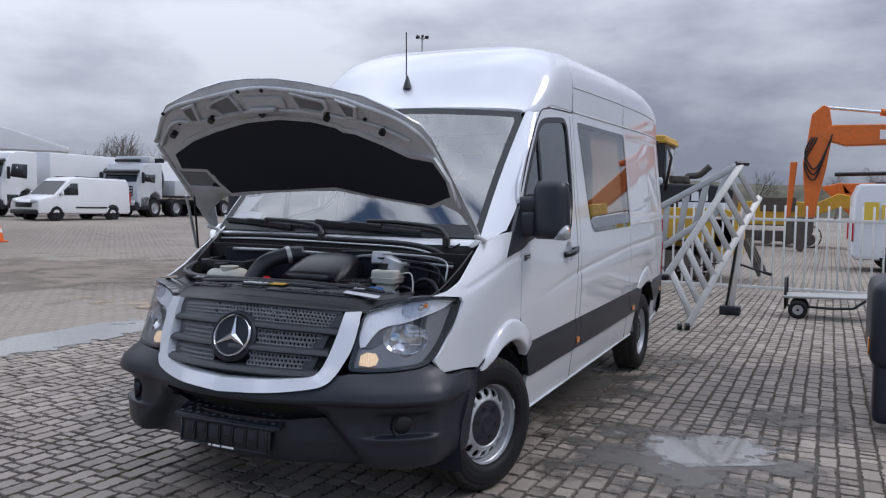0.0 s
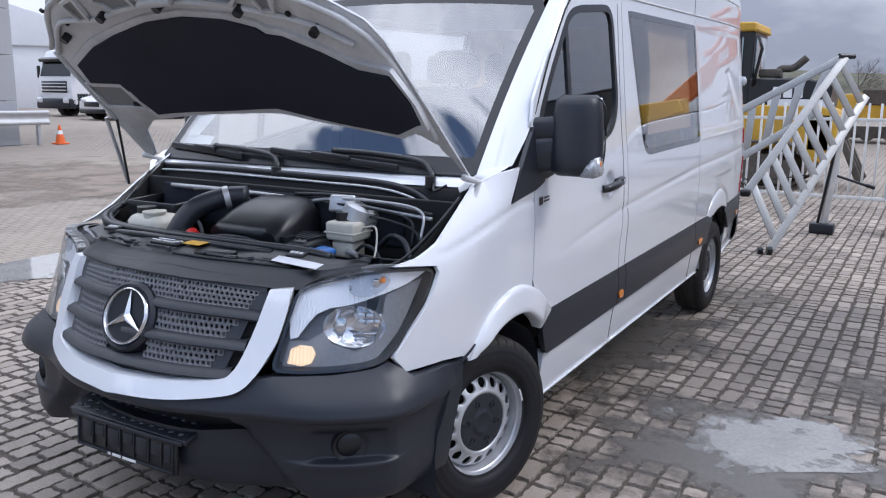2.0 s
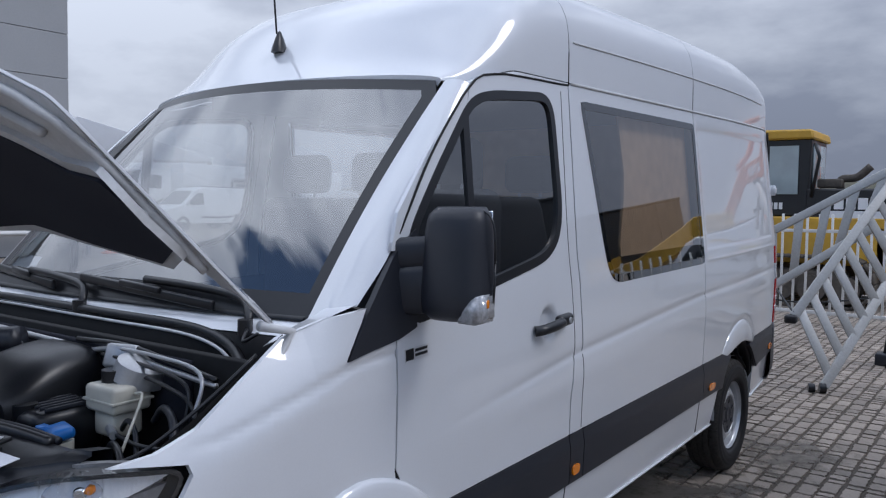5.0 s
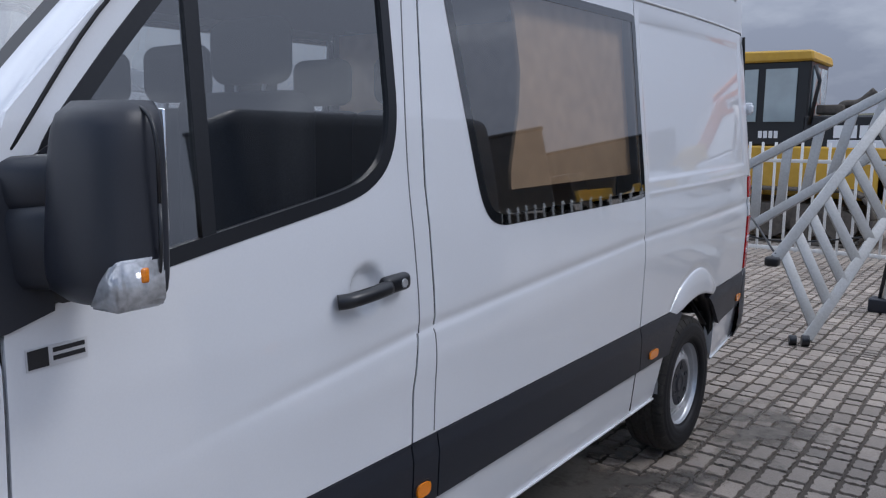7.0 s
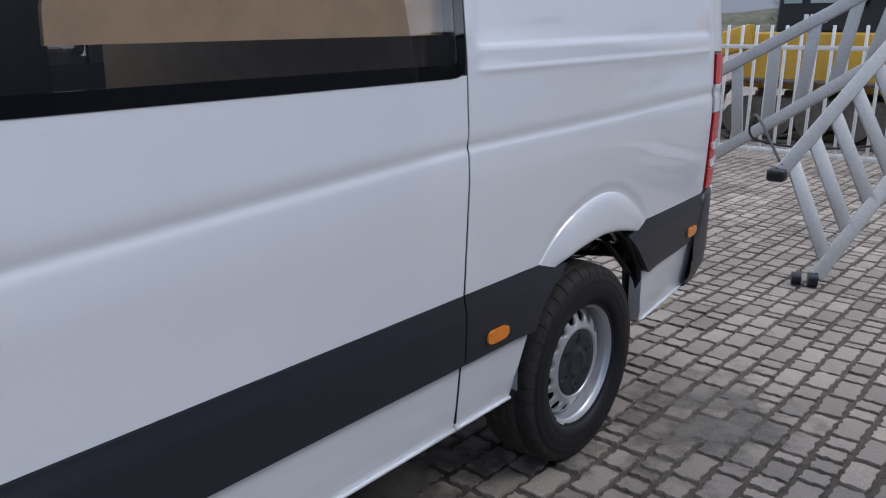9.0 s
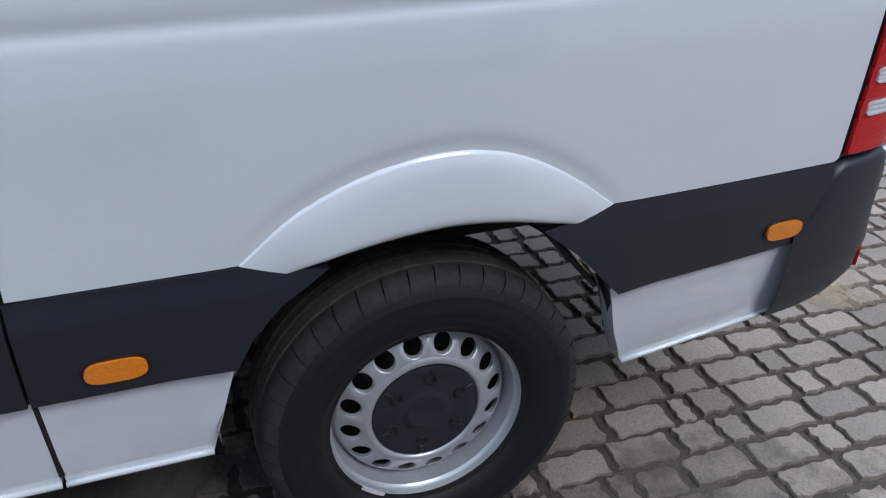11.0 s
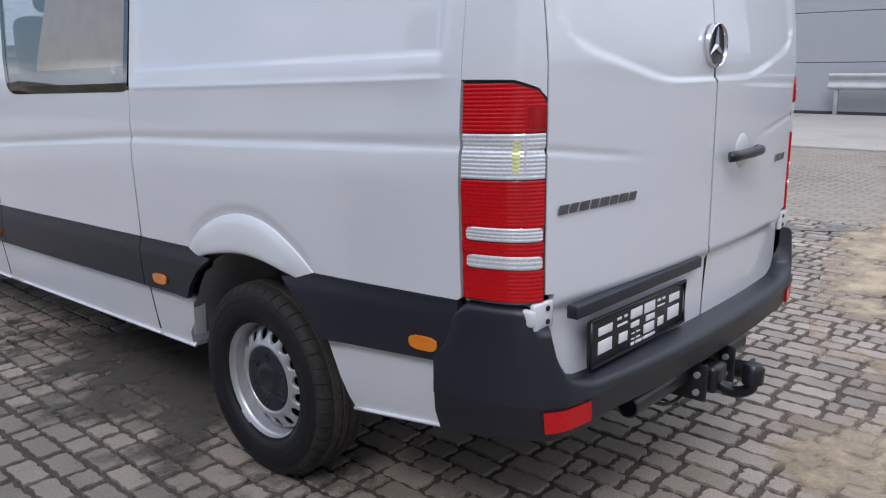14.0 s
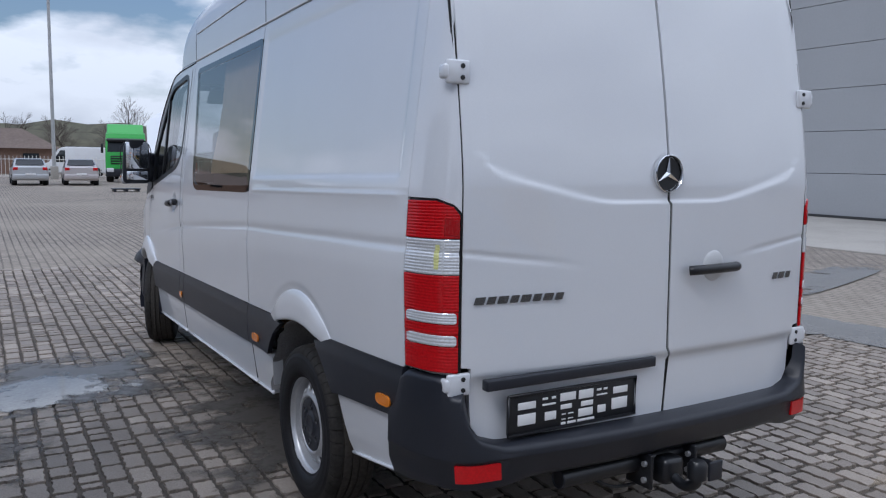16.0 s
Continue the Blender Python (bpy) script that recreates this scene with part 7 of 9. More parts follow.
for x, y, wide, up in ((0.46, 2.20, 0.50, 0.04), (-0.03, 2.30, 0.47, 0.0), (-0.50, 2.30, 0.47, 0.0)):
    seat(x, y, wide, up)
for x in (0.35, -0.1, -0.55):
    seat(x, 3.05, 0.44)
part("plywood_panel", panel([[(3.06, 2.02), (3.08, 1.75), (3.05, 1.62), (2.97, 1.42), (2.965, 1.36), (3.94, 1.36), (3.94, 2.02)]], flank(1, -0.05), thick=0.012), PLY, van, "birch plywood panel behind the side window")
part("partition", box((1.66, 0.02, 1.5), (0, 3.97, 1.30), 0.004), PLY, van, "plywood partition behind the rear seats")
part("sun_visor", box((0.42, 0.02, 0.15), (0.42, 1.78, 1.95), 0.01, m=pose(0, 0, 0, -50)), TRIM_IN, van)

# settle the body on its springs: the whole shell leans a little along its length
for o in van.children_recursive:
    if o.type == "MESH" and o.name.split(".")[0] not in WHEEL_PARTS:
        for v in o.data.vertices:
            v.co.y += 0.0244 * v.co.z

# ================= ground =================


def rise(x, y):
    """The yard climbs a little towards the far trucks."""
    d = (2.5 - x) * 0.77 + (y + 2.9) * 0.64
    return 0.45 * ease(22, 44, d) * ease(4, 16, y - 0.25 * x)


PAVED = (-5.2, 7.4, -4.2, 12.6)
COURSE, STONE = 0.114, 0.205


def ground_material():
    m = bpy.data.materials.new("block_paving_far")
    m.use_nodes = True
    n, l = m.node_tree.nodes, m.node_tree.links
    b = n["Principled BSDF"]
    b.inputs["Roughness"].default_value = 0.85
    tc, mp, br = n.new("ShaderNodeTexCoord"), n.new("ShaderNodeMapping"), n.new("ShaderNodeTexBrick")
    mp.inputs["Rotation"].default_value = (0, 0, radians(90))
    l.new(tc.outputs["Object"], mp.inputs["Vector"])
    wob = n.new("ShaderNodeTexNoise")
    wob.inputs["Scale"].default_value, wob.inputs["Detail"].default_value = 14, 3
    add = n.new("ShaderNodeMixRGB")
    add.blend_type, add.inputs["Fac"].default_value = "ADD", 0.05
    l.new(tc.outputs["Object"], wob.inputs["Vector"])
    l.new(mp.outputs[0], add.inputs["Color1"])
    l.new(wob.outputs["Color"], add.inputs["Color2"])
    l.new(add.outputs[0], br.inputs["Vector"])
    for key, value in (("Scale", 1.0), ("Mortar Size", 0.014), ("Mortar Smooth", 0.3), ("Bias", 0.0), ("Brick Width", STONE), ("Row Height", COURSE)):
        br.inputs[key].default_value = value
    br.inputs["Color1"].default_value, br.inputs["Color2"].default_value = (0.325, 0.278, 0.236, 1), (0.235, 0.202, 0.170, 1)
    br.inputs["Mortar"].default_value = (0.095, 0.083, 0.070, 1)
    big = n.new("ShaderNodeTexNoise")
    big.inputs["Scale"].default_value, big.inputs["Detail"].default_value, big.inputs["Roughness"].default_value = 0.16, 8, 0.6
    l.new(tc.outputs["Object"], big.inputs["Vector"])
    rp = n.new("ShaderNodeValToRGB")
    rp.color_ramp.elements[0].position, rp.color_ramp.elements[1].position = 0.44, 0.66
    l.new(big.outputs["Fac"], rp.inputs["Fac"])
    am = n.new("ShaderNodeMath")
    am.operation, am.inputs[1].default_value = "MULTIPLY", 0.7
    l.new(rp.outputs["Color"], am.inputs[0])
    mx = n.new("ShaderNodeMixRGB")
    mx.inputs["Color2"].default_value = (0.34, 0.295, 0.24, 1)
    l.new(am.outputs[0], mx.inputs["Fac"])
    l.new(br.outputs["Color"], mx.inputs["Color1"])
    # bare soil in the joints under the laid stones
    sep = n.new("ShaderNodeSeparateXYZ")
    l.new(tc.outputs["Object"], sep.inputs[0])
    inside = None
    for axis, lo, hi in (("X", PAVED[0], PAVED[1]), ("Y", PAVED[2], PAVED[3])):
        for value, op in ((lo, "GREATER_THAN"), (hi, "LESS_THAN")):
            c = n.new("ShaderNodeMath")
            c.operation, c.inputs[1].default_value = op, value
            l.new(sep.outputs[axis], c.inputs[0])
            if inside is None:
                inside = c.outputs[0]
            else:
                mu = n.new("ShaderNodeMath")
                mu.operation = "MULTIPLY"
                l.new(inside, mu.inputs[0])
                l.new(c.outputs[0], mu.inputs[1])
                inside = mu.outputs[0]
    soil = n.new("ShaderNodeMixRGB")
    fine = n.new("ShaderNodeTexNoise")
    fine.inputs["Scale"].default_value, fine.inputs["Detail"].default_value = 60, 6
    l.new(tc.outputs["Object"], fine.inputs["Vector"])
    sr = n.new("ShaderNodeValToRGB")
    sr.color_ramp.elements[0].color, sr.color_ramp.elements[1].color = (0.050, 0.041, 0.032, 1), (0.112, 0.092, 0.073, 1)
    l.new(fine.outputs["Fac"], sr.inputs["Fac"])
    l.new(inside, soil.inputs["Fac"])
    l.new(mx.outputs[0], soil.inputs["Color1"])
    l.new(sr.outputs[0], soil.inputs["Color2"])
    l.new(soil.outputs[0], b.inputs["Base Color"])
    bp = n.new("ShaderNodeBump")
    bp.inputs["Strength"].default_value, bp.inputs["Distance"].default_value = 0.5, 0.01
    l.new(br.outputs["Fac"], bp.inputs["Height"])
    bp.invert = True
    l.new(bp.outputs[0], b.inputs["Normal"])
    return m


axis_pts = sorted({*[round(-60 + 2.5 * k, 2) for k in range(49)], *[s * d for s in (-1, 1) for d in (75, 100, 140, 200, 300, 500, 900, 1600)]})
bm = bmesh.new()
gv = [[bm.verts.new((x, y, -0.012 + rise(x, y))) for y in axis_pts] for x in axis_pts]
for a, b in zip(gv, gv[1:]):
    for p, q, r, s in zip(a, a[1:], b[1:], b):
        bm.faces.new((p, s, r, q))
bmesh.ops.recalc_face_normals(bm, faces=bm.faces)
ground = tagged(part("ground", bm, ground_material(), None), "large yard of worn grey block paving with dusty joints", "ground", kind="structure")

STONES = material("worn_paving_stone", (0.315, 0.266, 0.222), 0.56, grain=0.22, scale=120, stain=0.6, stain_scale=0.9, stain_color=(0.155, 0.130, 0.106), bump=0.45, random_tone=0.26, island=True)
STONE_ONE = material("worn_paving_stone_single", (0.280, 0.237, 0.198), 0.56, grain=0.22, scale=120, stain=0.35, stain_scale=7, stain_color=(0.18, 0.16, 0.135), bump=0.45, random_tone=0.26)
rng = np.random.default_rng(5)


def stone_shape(w, h, r):
    """Outline of a chipped stone, top and skirt, as vertices and faces."""
    n = 24
    top = []
    ph, beat = r.uniform(0, 6.28), r.uniform(2.6, 3.6)
    cut = 0.007
    path = [(w / 2, h / 2 - cut), (w / 2 - cut, h / 2), (-w / 2 + cut, h / 2), (-w / 2, h / 2 - cut), (-w / 2, -h / 2 + cut), (-w / 2 + cut, -h / 2), (w / 2 - cut, -h / 2), (w / 2, -h / 2 + cut)]
    sides = list(zip(path, path[1:] + path[:1]))
    lengths = [math.dist(a, b) for a, b in sides]
    whole = sum(lengths)
    for k in range(n):
        at, q = whole * k / n, 0
        while at > lengths[q]:
            at, q = at - lengths[q], q + 1
        (ax, ay), (bx, by) = sides[q]
        px, py = ax + (bx - ax) * at / lengths[q], ay + (by - ay) * at / lengths[q]
        nx, ny = (by - ay) / lengths[q], (ax - bx) / lengths[q]
        inset = 0.0062 + 0.0044 * math.sin(6.283 * k / beat + ph) + abs(r.normal(0, 0.0022))
        top.append((px - nx * inset, py - ny * inset))
    z = r.normal(0, 0.0015)
    v = [(x * 0.975, y * 0.975, z) for x, y in top] + [(x, y, z - 0.003) for x, y in top] + [(x * 1.02, y * 1.02, -0.02) for x, y in top]
    f = [tuple(range(n))]
    for k in range(n):
        m = (k + 1) % n
        f += [(k + n, m + n, m, k), (k + 2 * n, m + 2 * n, m + n, k + n)]
    return v, f


shapes = {w: [stone_shape(0.106, w, rng) for _ in range(14)] for w in (0.195, 0.128, 0.092, 0.062)}
shared = {}
verts, faces, singles = [], [], []
x = PAVED[0]
while x < PAVED[1]:
    y = PAVED[2] - rng.uniform(0, 0.2)
    while y < PAVED[3]:
        w = rng.choice([0.195, 0.195, 0.195, 0.128, 0.128, 0.092, 0.092, 0.062])
        k = int(rng.integers(0, 14))
        v, f = shapes[w][k]
        cx, cy = x + rng.normal(0, 0.003), y + w / 2 + rng.normal(0, 0.002)
        ang = rng.normal(0, 0.03)
        wheel_spot = any(abs(cx - s * 0.86) < 0.10 and abs(cy - wy) < 0.10 for s in (1, -1) for wy in (1.004, 4.678))
        if 0.75 < cx < 1.75 and 4.55 < cy < 8.2 and len(singles) < 300 and not wheel_spot:
            singles.append((w, k, cx, cy, ang))
        else:
            c, s, o = math.cos(ang), math.sin(ang), len(verts)
            verts += [(cx + c * p[0] - s * p[1], cy + s * p[0] + c * p[1], min(p[2], -0.002) if wheel_spot else p[2]) for p in v]
            faces += [tuple(o + i for i in q) for q in f]
        y += w + rng.uniform(0.008, 0.018)
    x += COURSE
me = bpy.data.meshes.new("paving_stones")
me.from_pydata(verts, [], faces)
me.materials.append(STONES)
tagged(new("paving_stones", me), "worn grey concrete paving stones with wide dirty joints", "paving", kind="stuff")
for w, k, cx, cy, ang in singles:
    if (w, k) not in shared:
        m1 = bpy.data.meshes.new("paving_stone")
        m1.from_pydata(shapes[w][k][0], [], shapes[w][k][1])
        m1.materials.append(STONE_ONE)
        shared[w, k] = m1
    ob = new("paving_stone", shared[w, k])
    ob.parent = ground
    ob.location, ob.rotation_euler = (cx, cy, 0), (0, 0, ang)


def patch(name, cx, cy, rx, ry, z, mat, label, category, turn=0.0, wob=0.18, seed=1, n=48):
    r = np.random.default_rng(seed)
    ph = r.uniform(0, 6.28, 6)
    bm = bmesh.new()
    pts = []
    for k in range(n):
        a = 2 * math.pi * k / n
        q = 1 + wob * (math.sin(2 * a + ph[0]) * 0.5 + math.sin(3 * a + ph[1]) * 0.4 + math.sin(5 * a + ph[2]) * 0.3 + math.sin(9 * a + ph[3]) * 0.15)
        px, py = rx * q * math.cos(a), ry * q * math.sin(a)
        t = radians(turn)
        pts.append(bm.verts.new((cx + px * math.cos(t) - py * math.sin(t), cy + px * math.sin(t) + py * math.cos(t), z)))
    bm.faces.new(pts)
    return tagged(part(name, bm, mat, None, smooth=False), label, category, kind="structure")


def soft_patch(name, color, rough, cover, scale, spec=0.5, width=0.12):
    """A ground film whose edge and gaps follow noise."""
    m = material(name, color, rough, grain=0.15, scale=60, stain=0.3, stain_scale=3, spec=spec)
    n, l = m.node_tree.nodes, m.node_tree.links
    nz, rp, tc = n.new("ShaderNodeTexNoise"), n.new("ShaderNodeValToRGB"), n.new("ShaderNodeTexCoord")
    nz.inputs["Scale"].default_value, nz.inputs["Detail"].default_value, nz.inputs["Roughness"].default_value = scale, 8, 0.65
    rp.color_ramp.elements[0].position, rp.color_ramp.elements[1].position = cover, cover + width
    l.new(tc.outputs["Object"], nz.inputs["Vector"])
    # thins out from the middle of the film to its rim
    mp, ln, sm = n.new("ShaderNodeMapping"), n.new("ShaderNodeVectorMath"), n.new("ShaderNodeMath")
    mp.inputs["Location"].default_value, mp.inputs["Scale"].default_value = (-1.0, -1.0, 0.0), (2.0, 2.0, 0.0)
    ln.operation = "LENGTH"
    sm.operation, sm.inputs[1].default_value = "MULTIPLY_ADD", -0.38
    l.new(tc.outputs["Generated"], mp.inputs["Vector"])
    l.new(mp.outputs[0], ln.inputs[0])
    l.new(ln.outputs["Value"], sm.inputs[0])
    l.new(nz.outputs["Fac"], sm.inputs[2])
    l.new(sm.outputs[0], rp.inputs["Fac"])
    l.new(rp.outputs["Color"], n["Principled BSDF"].inputs["Alpha"])
    return m


WATER = soft_patch("shallow_muddy_water", (0.24, 0.23, 0.215), 0.06, 0.19, 1.6, spec=1.0, width=0.06)
WET = soft_patch("wet_stone_film", (0.12, 0.108, 0.095), 0.35, 0.20, 3.0, width=0.2)
SAND = soft_patch("sand_film", (0.46, 0.365, 0.255), 0.95, 0.24, 2.2, width=0.22)
patch("wet_patch", 1.72, 2.05, 1.15, 0.85, 0.0045, WET, "damp dark film on the paving round a puddle", "wet patch", 20, 0.2, 4)
DAMP = soft_patch("damp_stone_film", (0.15, 0.128, 0.105), 0.5, 0.26, 5.0, width=0.3)
patch("wet_patch", 1.2, 5.25, 0.55, 0.8, 0.004, DAMP, "brownish damp film on the paving beside the wheel", "wet patch", 0, 0.2, 15)
patch("wet_patch", 2.3, 3.4, 0.8, 0.7, 0.004, DAMP, "brownish damp film on the paving", "wet patch", 0, 0.2, 17)
patch("puddle", 1.70, 2.26, 0.56, 0.48, 0.0065, WATER, "shallow rain puddle reflecting the pale sky", "puddle", 25, 0.2, 2)
patch("wet_patch", -0.55, -0.75, 0.6, 0.42, 0.0045, WET, "damp dark film on the paving", "wet patch", 0, 0.2, 9)
patch("wet_patch", 0.55, 3.6, 0.8, 1.7, 0.0045, WET, "damp dark film on the paving below the van", "wet patch", 0, 0.2, 12)
patch("puddle", -4.75, 2.7, 0.45, 3.0, 0.0065, WATER, "long rain puddle in a shallow rut", "puddle", 8, 0.15, 3)
patch("puddle", -7.6, 1.2, 3.6, 0.38, 0.003, WATER, "long rain puddle in a shallow rut", "puddle", 18, 0.12, 7)
MUD = soft_patch("dried_mud_film", (0.25, 0.205, 0.165), 0.9, 0.20, 0.9, width=0.25)
patch("mud_patch", -11.5, 8.2, 7.0, 3.6, 0.0035, MUD, "dried mud spread over the far paving", "mud", 145, 0.2, 21)
patch("sand_patch", -0.9, 6.55, 2.4, 0.55, 0.0055, SAND, "strip of pale sand blown over the paving", "sand", -4, 0.25, 5)
patch("sand_patch", -5.0, 5.6, 3.8, 0.7, 0.0055, SAND, "strip of pale sand blown over the paving", "sand", 10, 0.25, 6)
CLUMP = material("brown_dirt_clump", (0.10, 0.07, 0.04), 0.95, grain=0.3, scale=40, bump=0.5)
bm = bmesh.new()
for cx, cy in ((-0.55, 6.42), (-0.95, 6.62), (-0.40, 6.60)):
    for j in range(9):
        t = bmesh.new()
        bmesh.ops.create_icosphere(t, subdivisions=1, radius=rng.uniform(0.006, 0.016))
        bmesh.ops.scale(t, vec=(1, 1, 0.5), verts=t.verts)
        bmesh.ops.translate(t, vec=(cx + rng.normal(0, 0.03), cy + rng.normal(0, 0.025), 0.008), verts=t.verts)
        join(bm, t)
tagged(part("dirt_crumbs", bm, CLUMP, None), "brown dirt crumbs strewn over sand on the paving", "dirt", kind="stuff")

# ================= hall =================
HALL = material("light_grey_sandwich_panel", (0.38, 0.395, 0.415), 0.55, grain=0.03, scale=20, stain=0.15, stain_scale=0.4, stain_color=(0.25, 0.26, 0.27))
JOINT = material("dark_panel_joint", (0.05, 0.052, 0.055), 0.8, grain=0.1)
CONCRETE = material("pale_concrete", (0.40, 0.375, 0.34), 0.85, grain=0.1, scale=30, stain=0.3, stain_scale=0.5, bump=0.3)
BLOCK = material("pale_masonry_block", (0.50, 0.48, 0.45), 0.85, grain=0.1, scale=30, random_tone=0.12, bump=0.3)
hall = thing("hall", "long pale grey hall clad in horizontal panels", "building")
part("wall", box((24, 61.6, 8.6), (-33.1, -18.7, 4.3)), JOINT, hall, smooth=False)
for j in range(6):
    bays = [(-49.5, -30), (-30, -12), (-12, -3.4), (-2.75, 12.2)]
    for y0, y1 in bays:
        ob = part("panel", box((0.09, y1 - y0 - 0.03, 1.29), (-20.84, (y0 + y1) / 2, 0.70 + 1.305 * j), 0.008, 1), HALL, hall, smooth=False)
    part("panel", box((24, 0.09, 1.29), (-32.8, 12.20, 0.70 + 1.305 * j), 0.008, 1), HALL, hall, smooth=False)
part("roof", box((24.6, 62.8, 0.35), (-33.0, -18.5, 8.05), 0.03), JOINT, hall)
part("plinth", box((0.14, 62, 0.07), (-20.80, -18.5, 0.035)), JOINT, hall)
for j in range(26):
    part("block", box((0.20, 0.34, 0.078), (-20.86, -3.08 + 0.02 * (j % 2), 0.05 + 0.082 * j), 0.006, 1), BLOCK, hall)
part("door_jamb", box((0.2, 0.12, 6), (-20.85, -2.83, 3.0), 0.01), HALL, hall)
bm = box((8.5, 46, 0.05), (-15.9, -17.0, 0.0), 0.01)
tagged(part("concrete_apron", bm, CONCRETE, None), "pale concrete apron in front of the hall", "pavement", kind="structure")
GALV = material("galvanised_steel", (0.50, 0.51, 0.52), 0.5, metal=0.4, grain=0.08, scale=50, stain=0.2, stain_scale=3)
barrier = thing("crash_barrier", "galvanised steel crash barrier along the hall wall", "barrier")
bm = bmesh.new()
prof = [(0.0, 1.08), (0.05, 1.05), (0.05, 0.99), (0.0, 0.94), (-0.02, 0.87), (0.0, 0.80), (0.05, 0.75), (0.05, 0.69), (0.0, 0.66)]
ends = [[bm.verts.new((-20.33 + a, y, z)) for a, z in prof] for y in (-0.05, 12.9)]
for p, q, r, s in zip(ends[0], ends[0][1:], ends[1][1:], ends[1]):
    bm.faces.new((p, q, r, s))
part("rail", bm, GALV, barrier)
for y in (0.15, 3.3, 6.4, 9.6, 12.6):
    part("post", box((0.12, 0.10, 0.95), (-20.42, y, 0.47), 0.01), GALV, barrier)
CONE = material("orange_cone_plastic", (0.75, 0.13, 0.02), 0.5, grain=0.06, scale=30)
cone = thing("traffic_cone", "orange and white plastic traffic cone", "cone", pose(-20.3, 13.2, rise(-20.3, 13.2) - 0.012))
part("foot", box((0.36, 0.36, 0.05), (0, 0, 0.025), 0.01), CONE, cone)
part("body", lathe([(0.05, 0.14), (0.2, 0.115), (0.35, 0.075), (0.58, 0.03), (0.58, 0)], 20, m=pose(0, 0, 0, 0, -90)), CONE, cone)
part("band", lathe([(0.30, 0.094), (0.42, 0.068)], 20, m=pose(0, 0, 0, 0, -90)), PLATE_W, cone, "white reflective band")

# ================= fence =================
FENCE = material("white_painted_steel", (0.74, 0.73, 0.70), 0.5, grain=0.04, scale=40, stain=0.25, stain_scale=4, stain_color=(0.5, 0.46, 0.4))


def fence_bay(a, b, n, z0=0.0):
    """One bay of upright bars on two rails."""
    a, b = Vector(a), Vector(b)
    f = thing("fence", "white painted steel bar fence on block paving", "fence", group="fence bays")
    f.location = a
    for z in (0.15, 1.36):
        part("rail", beam((0, 0, z), b - a + Vector((0, 0, z)), 0.03, 0.05, 0.004), FENCE, f)
    first = None
    for k in range(n):
        p = (b - a) * (k / n)
        if first is None:
            first = part("bar", box((0.034, 0.026, 1.50), (0, 0, 0.86), 0.004, 1), FENCE, f)
        else:
            o = new("bar", first.data)
            o.parent = f
            o.location = p
    return f


for k in range(7):
    fence_bay((-8 + 2.75 * k, 12.35, 0), (-8 + 2.75 * (k + 1), 12.35, 0), 16)
for k in range(8):
    fence_bay((15.5, 12.35 - 4 * k, 0), (15.5, 8.35 - 4 * k, 0), 14)
fence_bay((11.25, 12.35, 0), (15.5, 12.35, 0), 20)

# ================= leaning boarding ladder =================
lad = thing("boarding_ladder", "folding aluminium boarding ladder propped on the paving", "ladder")


def ladder_leg(a0, a1, b0, b1, n):
    a0, a1, b0, b1 = map(Vector, (a0, a1, b0, b1))
    up = (a0 - b0).normalized()
    part("rail", beam(a0, a1, 0.035, 0.085, 0.006, up=up), ALU, lad)
    part("rail", beam(b0, b1, 0.035, 0.085, 0.006, up=up), ALU, lad)
    side = (a1 - a0).normalized()
    for k in range(n):
        t = (k + 0.5) / n
        part("rung", beam(a0.lerp(a1, t), b0.lerp(b1, t), 0.085, 0.022, 0.005, up=side.cross(up)), ALU, lad)


ladder_leg((0.66, 7.50, 0.66), (1.39, 8.65, 2.13), (0.965, 7.40, 0.06), (1.62, 8.95, 1.70), 10)
ladder_leg((1.36, 8.62, 2.12), (-1.25, 8.50, 0.60), (1.15, 8.55, 1.50), (-0.95, 8.50, 0.03), 10)
part("hinge", rod((1.33, 8.60, 2.14), (1.47, 8.74, 2.14), 0.03, 10), PLASTIC_SM, lad)
part("castor", rod((0.93, 7.38, 0.045), (0.98, 7.40, 0.045), 0.045, 14), PLASTIC_SM, lad)
part("castor", rod((0.84, 7.36, 0.04), (0.89, 7.38, 0.04), 0.04, 14), PLASTIC_SM, lad)
part("end_cap", box((0.11, 0.10, 0.08), (0.645, 7.48, 0.64), 0.02), PLASTIC_SM, lad)
part("cable", tube(smooth_path([(0.66, 7.5, 0.7), (0.3, 8.0, 0.95), (0.2, 8.3, 0.75), (0.6, 8.5, 0.70), (1.15, 8.6, 0.78)], 8), 0.009, 6), PLASTIC_SM, lad, "black cable hanging from the ladder")
prop = thing("prop_stand", "white steel prop with crank on a block foot", "stand")
part("foot", box((0.28, 0.22, 0.13), (1.26, 9.30, 0.065), 0.015), PLASTIC, prop)
part("tube", beam((1.27, 9.3, 0.1), (1.42, 9.05, 1.55), 0.07, 0.07, 0.006), FENCE, prop)
part("rod", rod((1.20, 9.3, 0.1), (1.36, 9.05, 1.2), 0.018, 8), PLASTIC_SM, prop)
part("crank", rod((1.34, 9.20, 0.75), (1.76, 9.25, 0.62), 0.016, 8), PLASTIC_SM, prop)
part("crank_grip", rod((1.70, 9.25, 0.64), (1.80, 9.26, 0.61), 0.024, 8), PLASTIC_SM, prop)

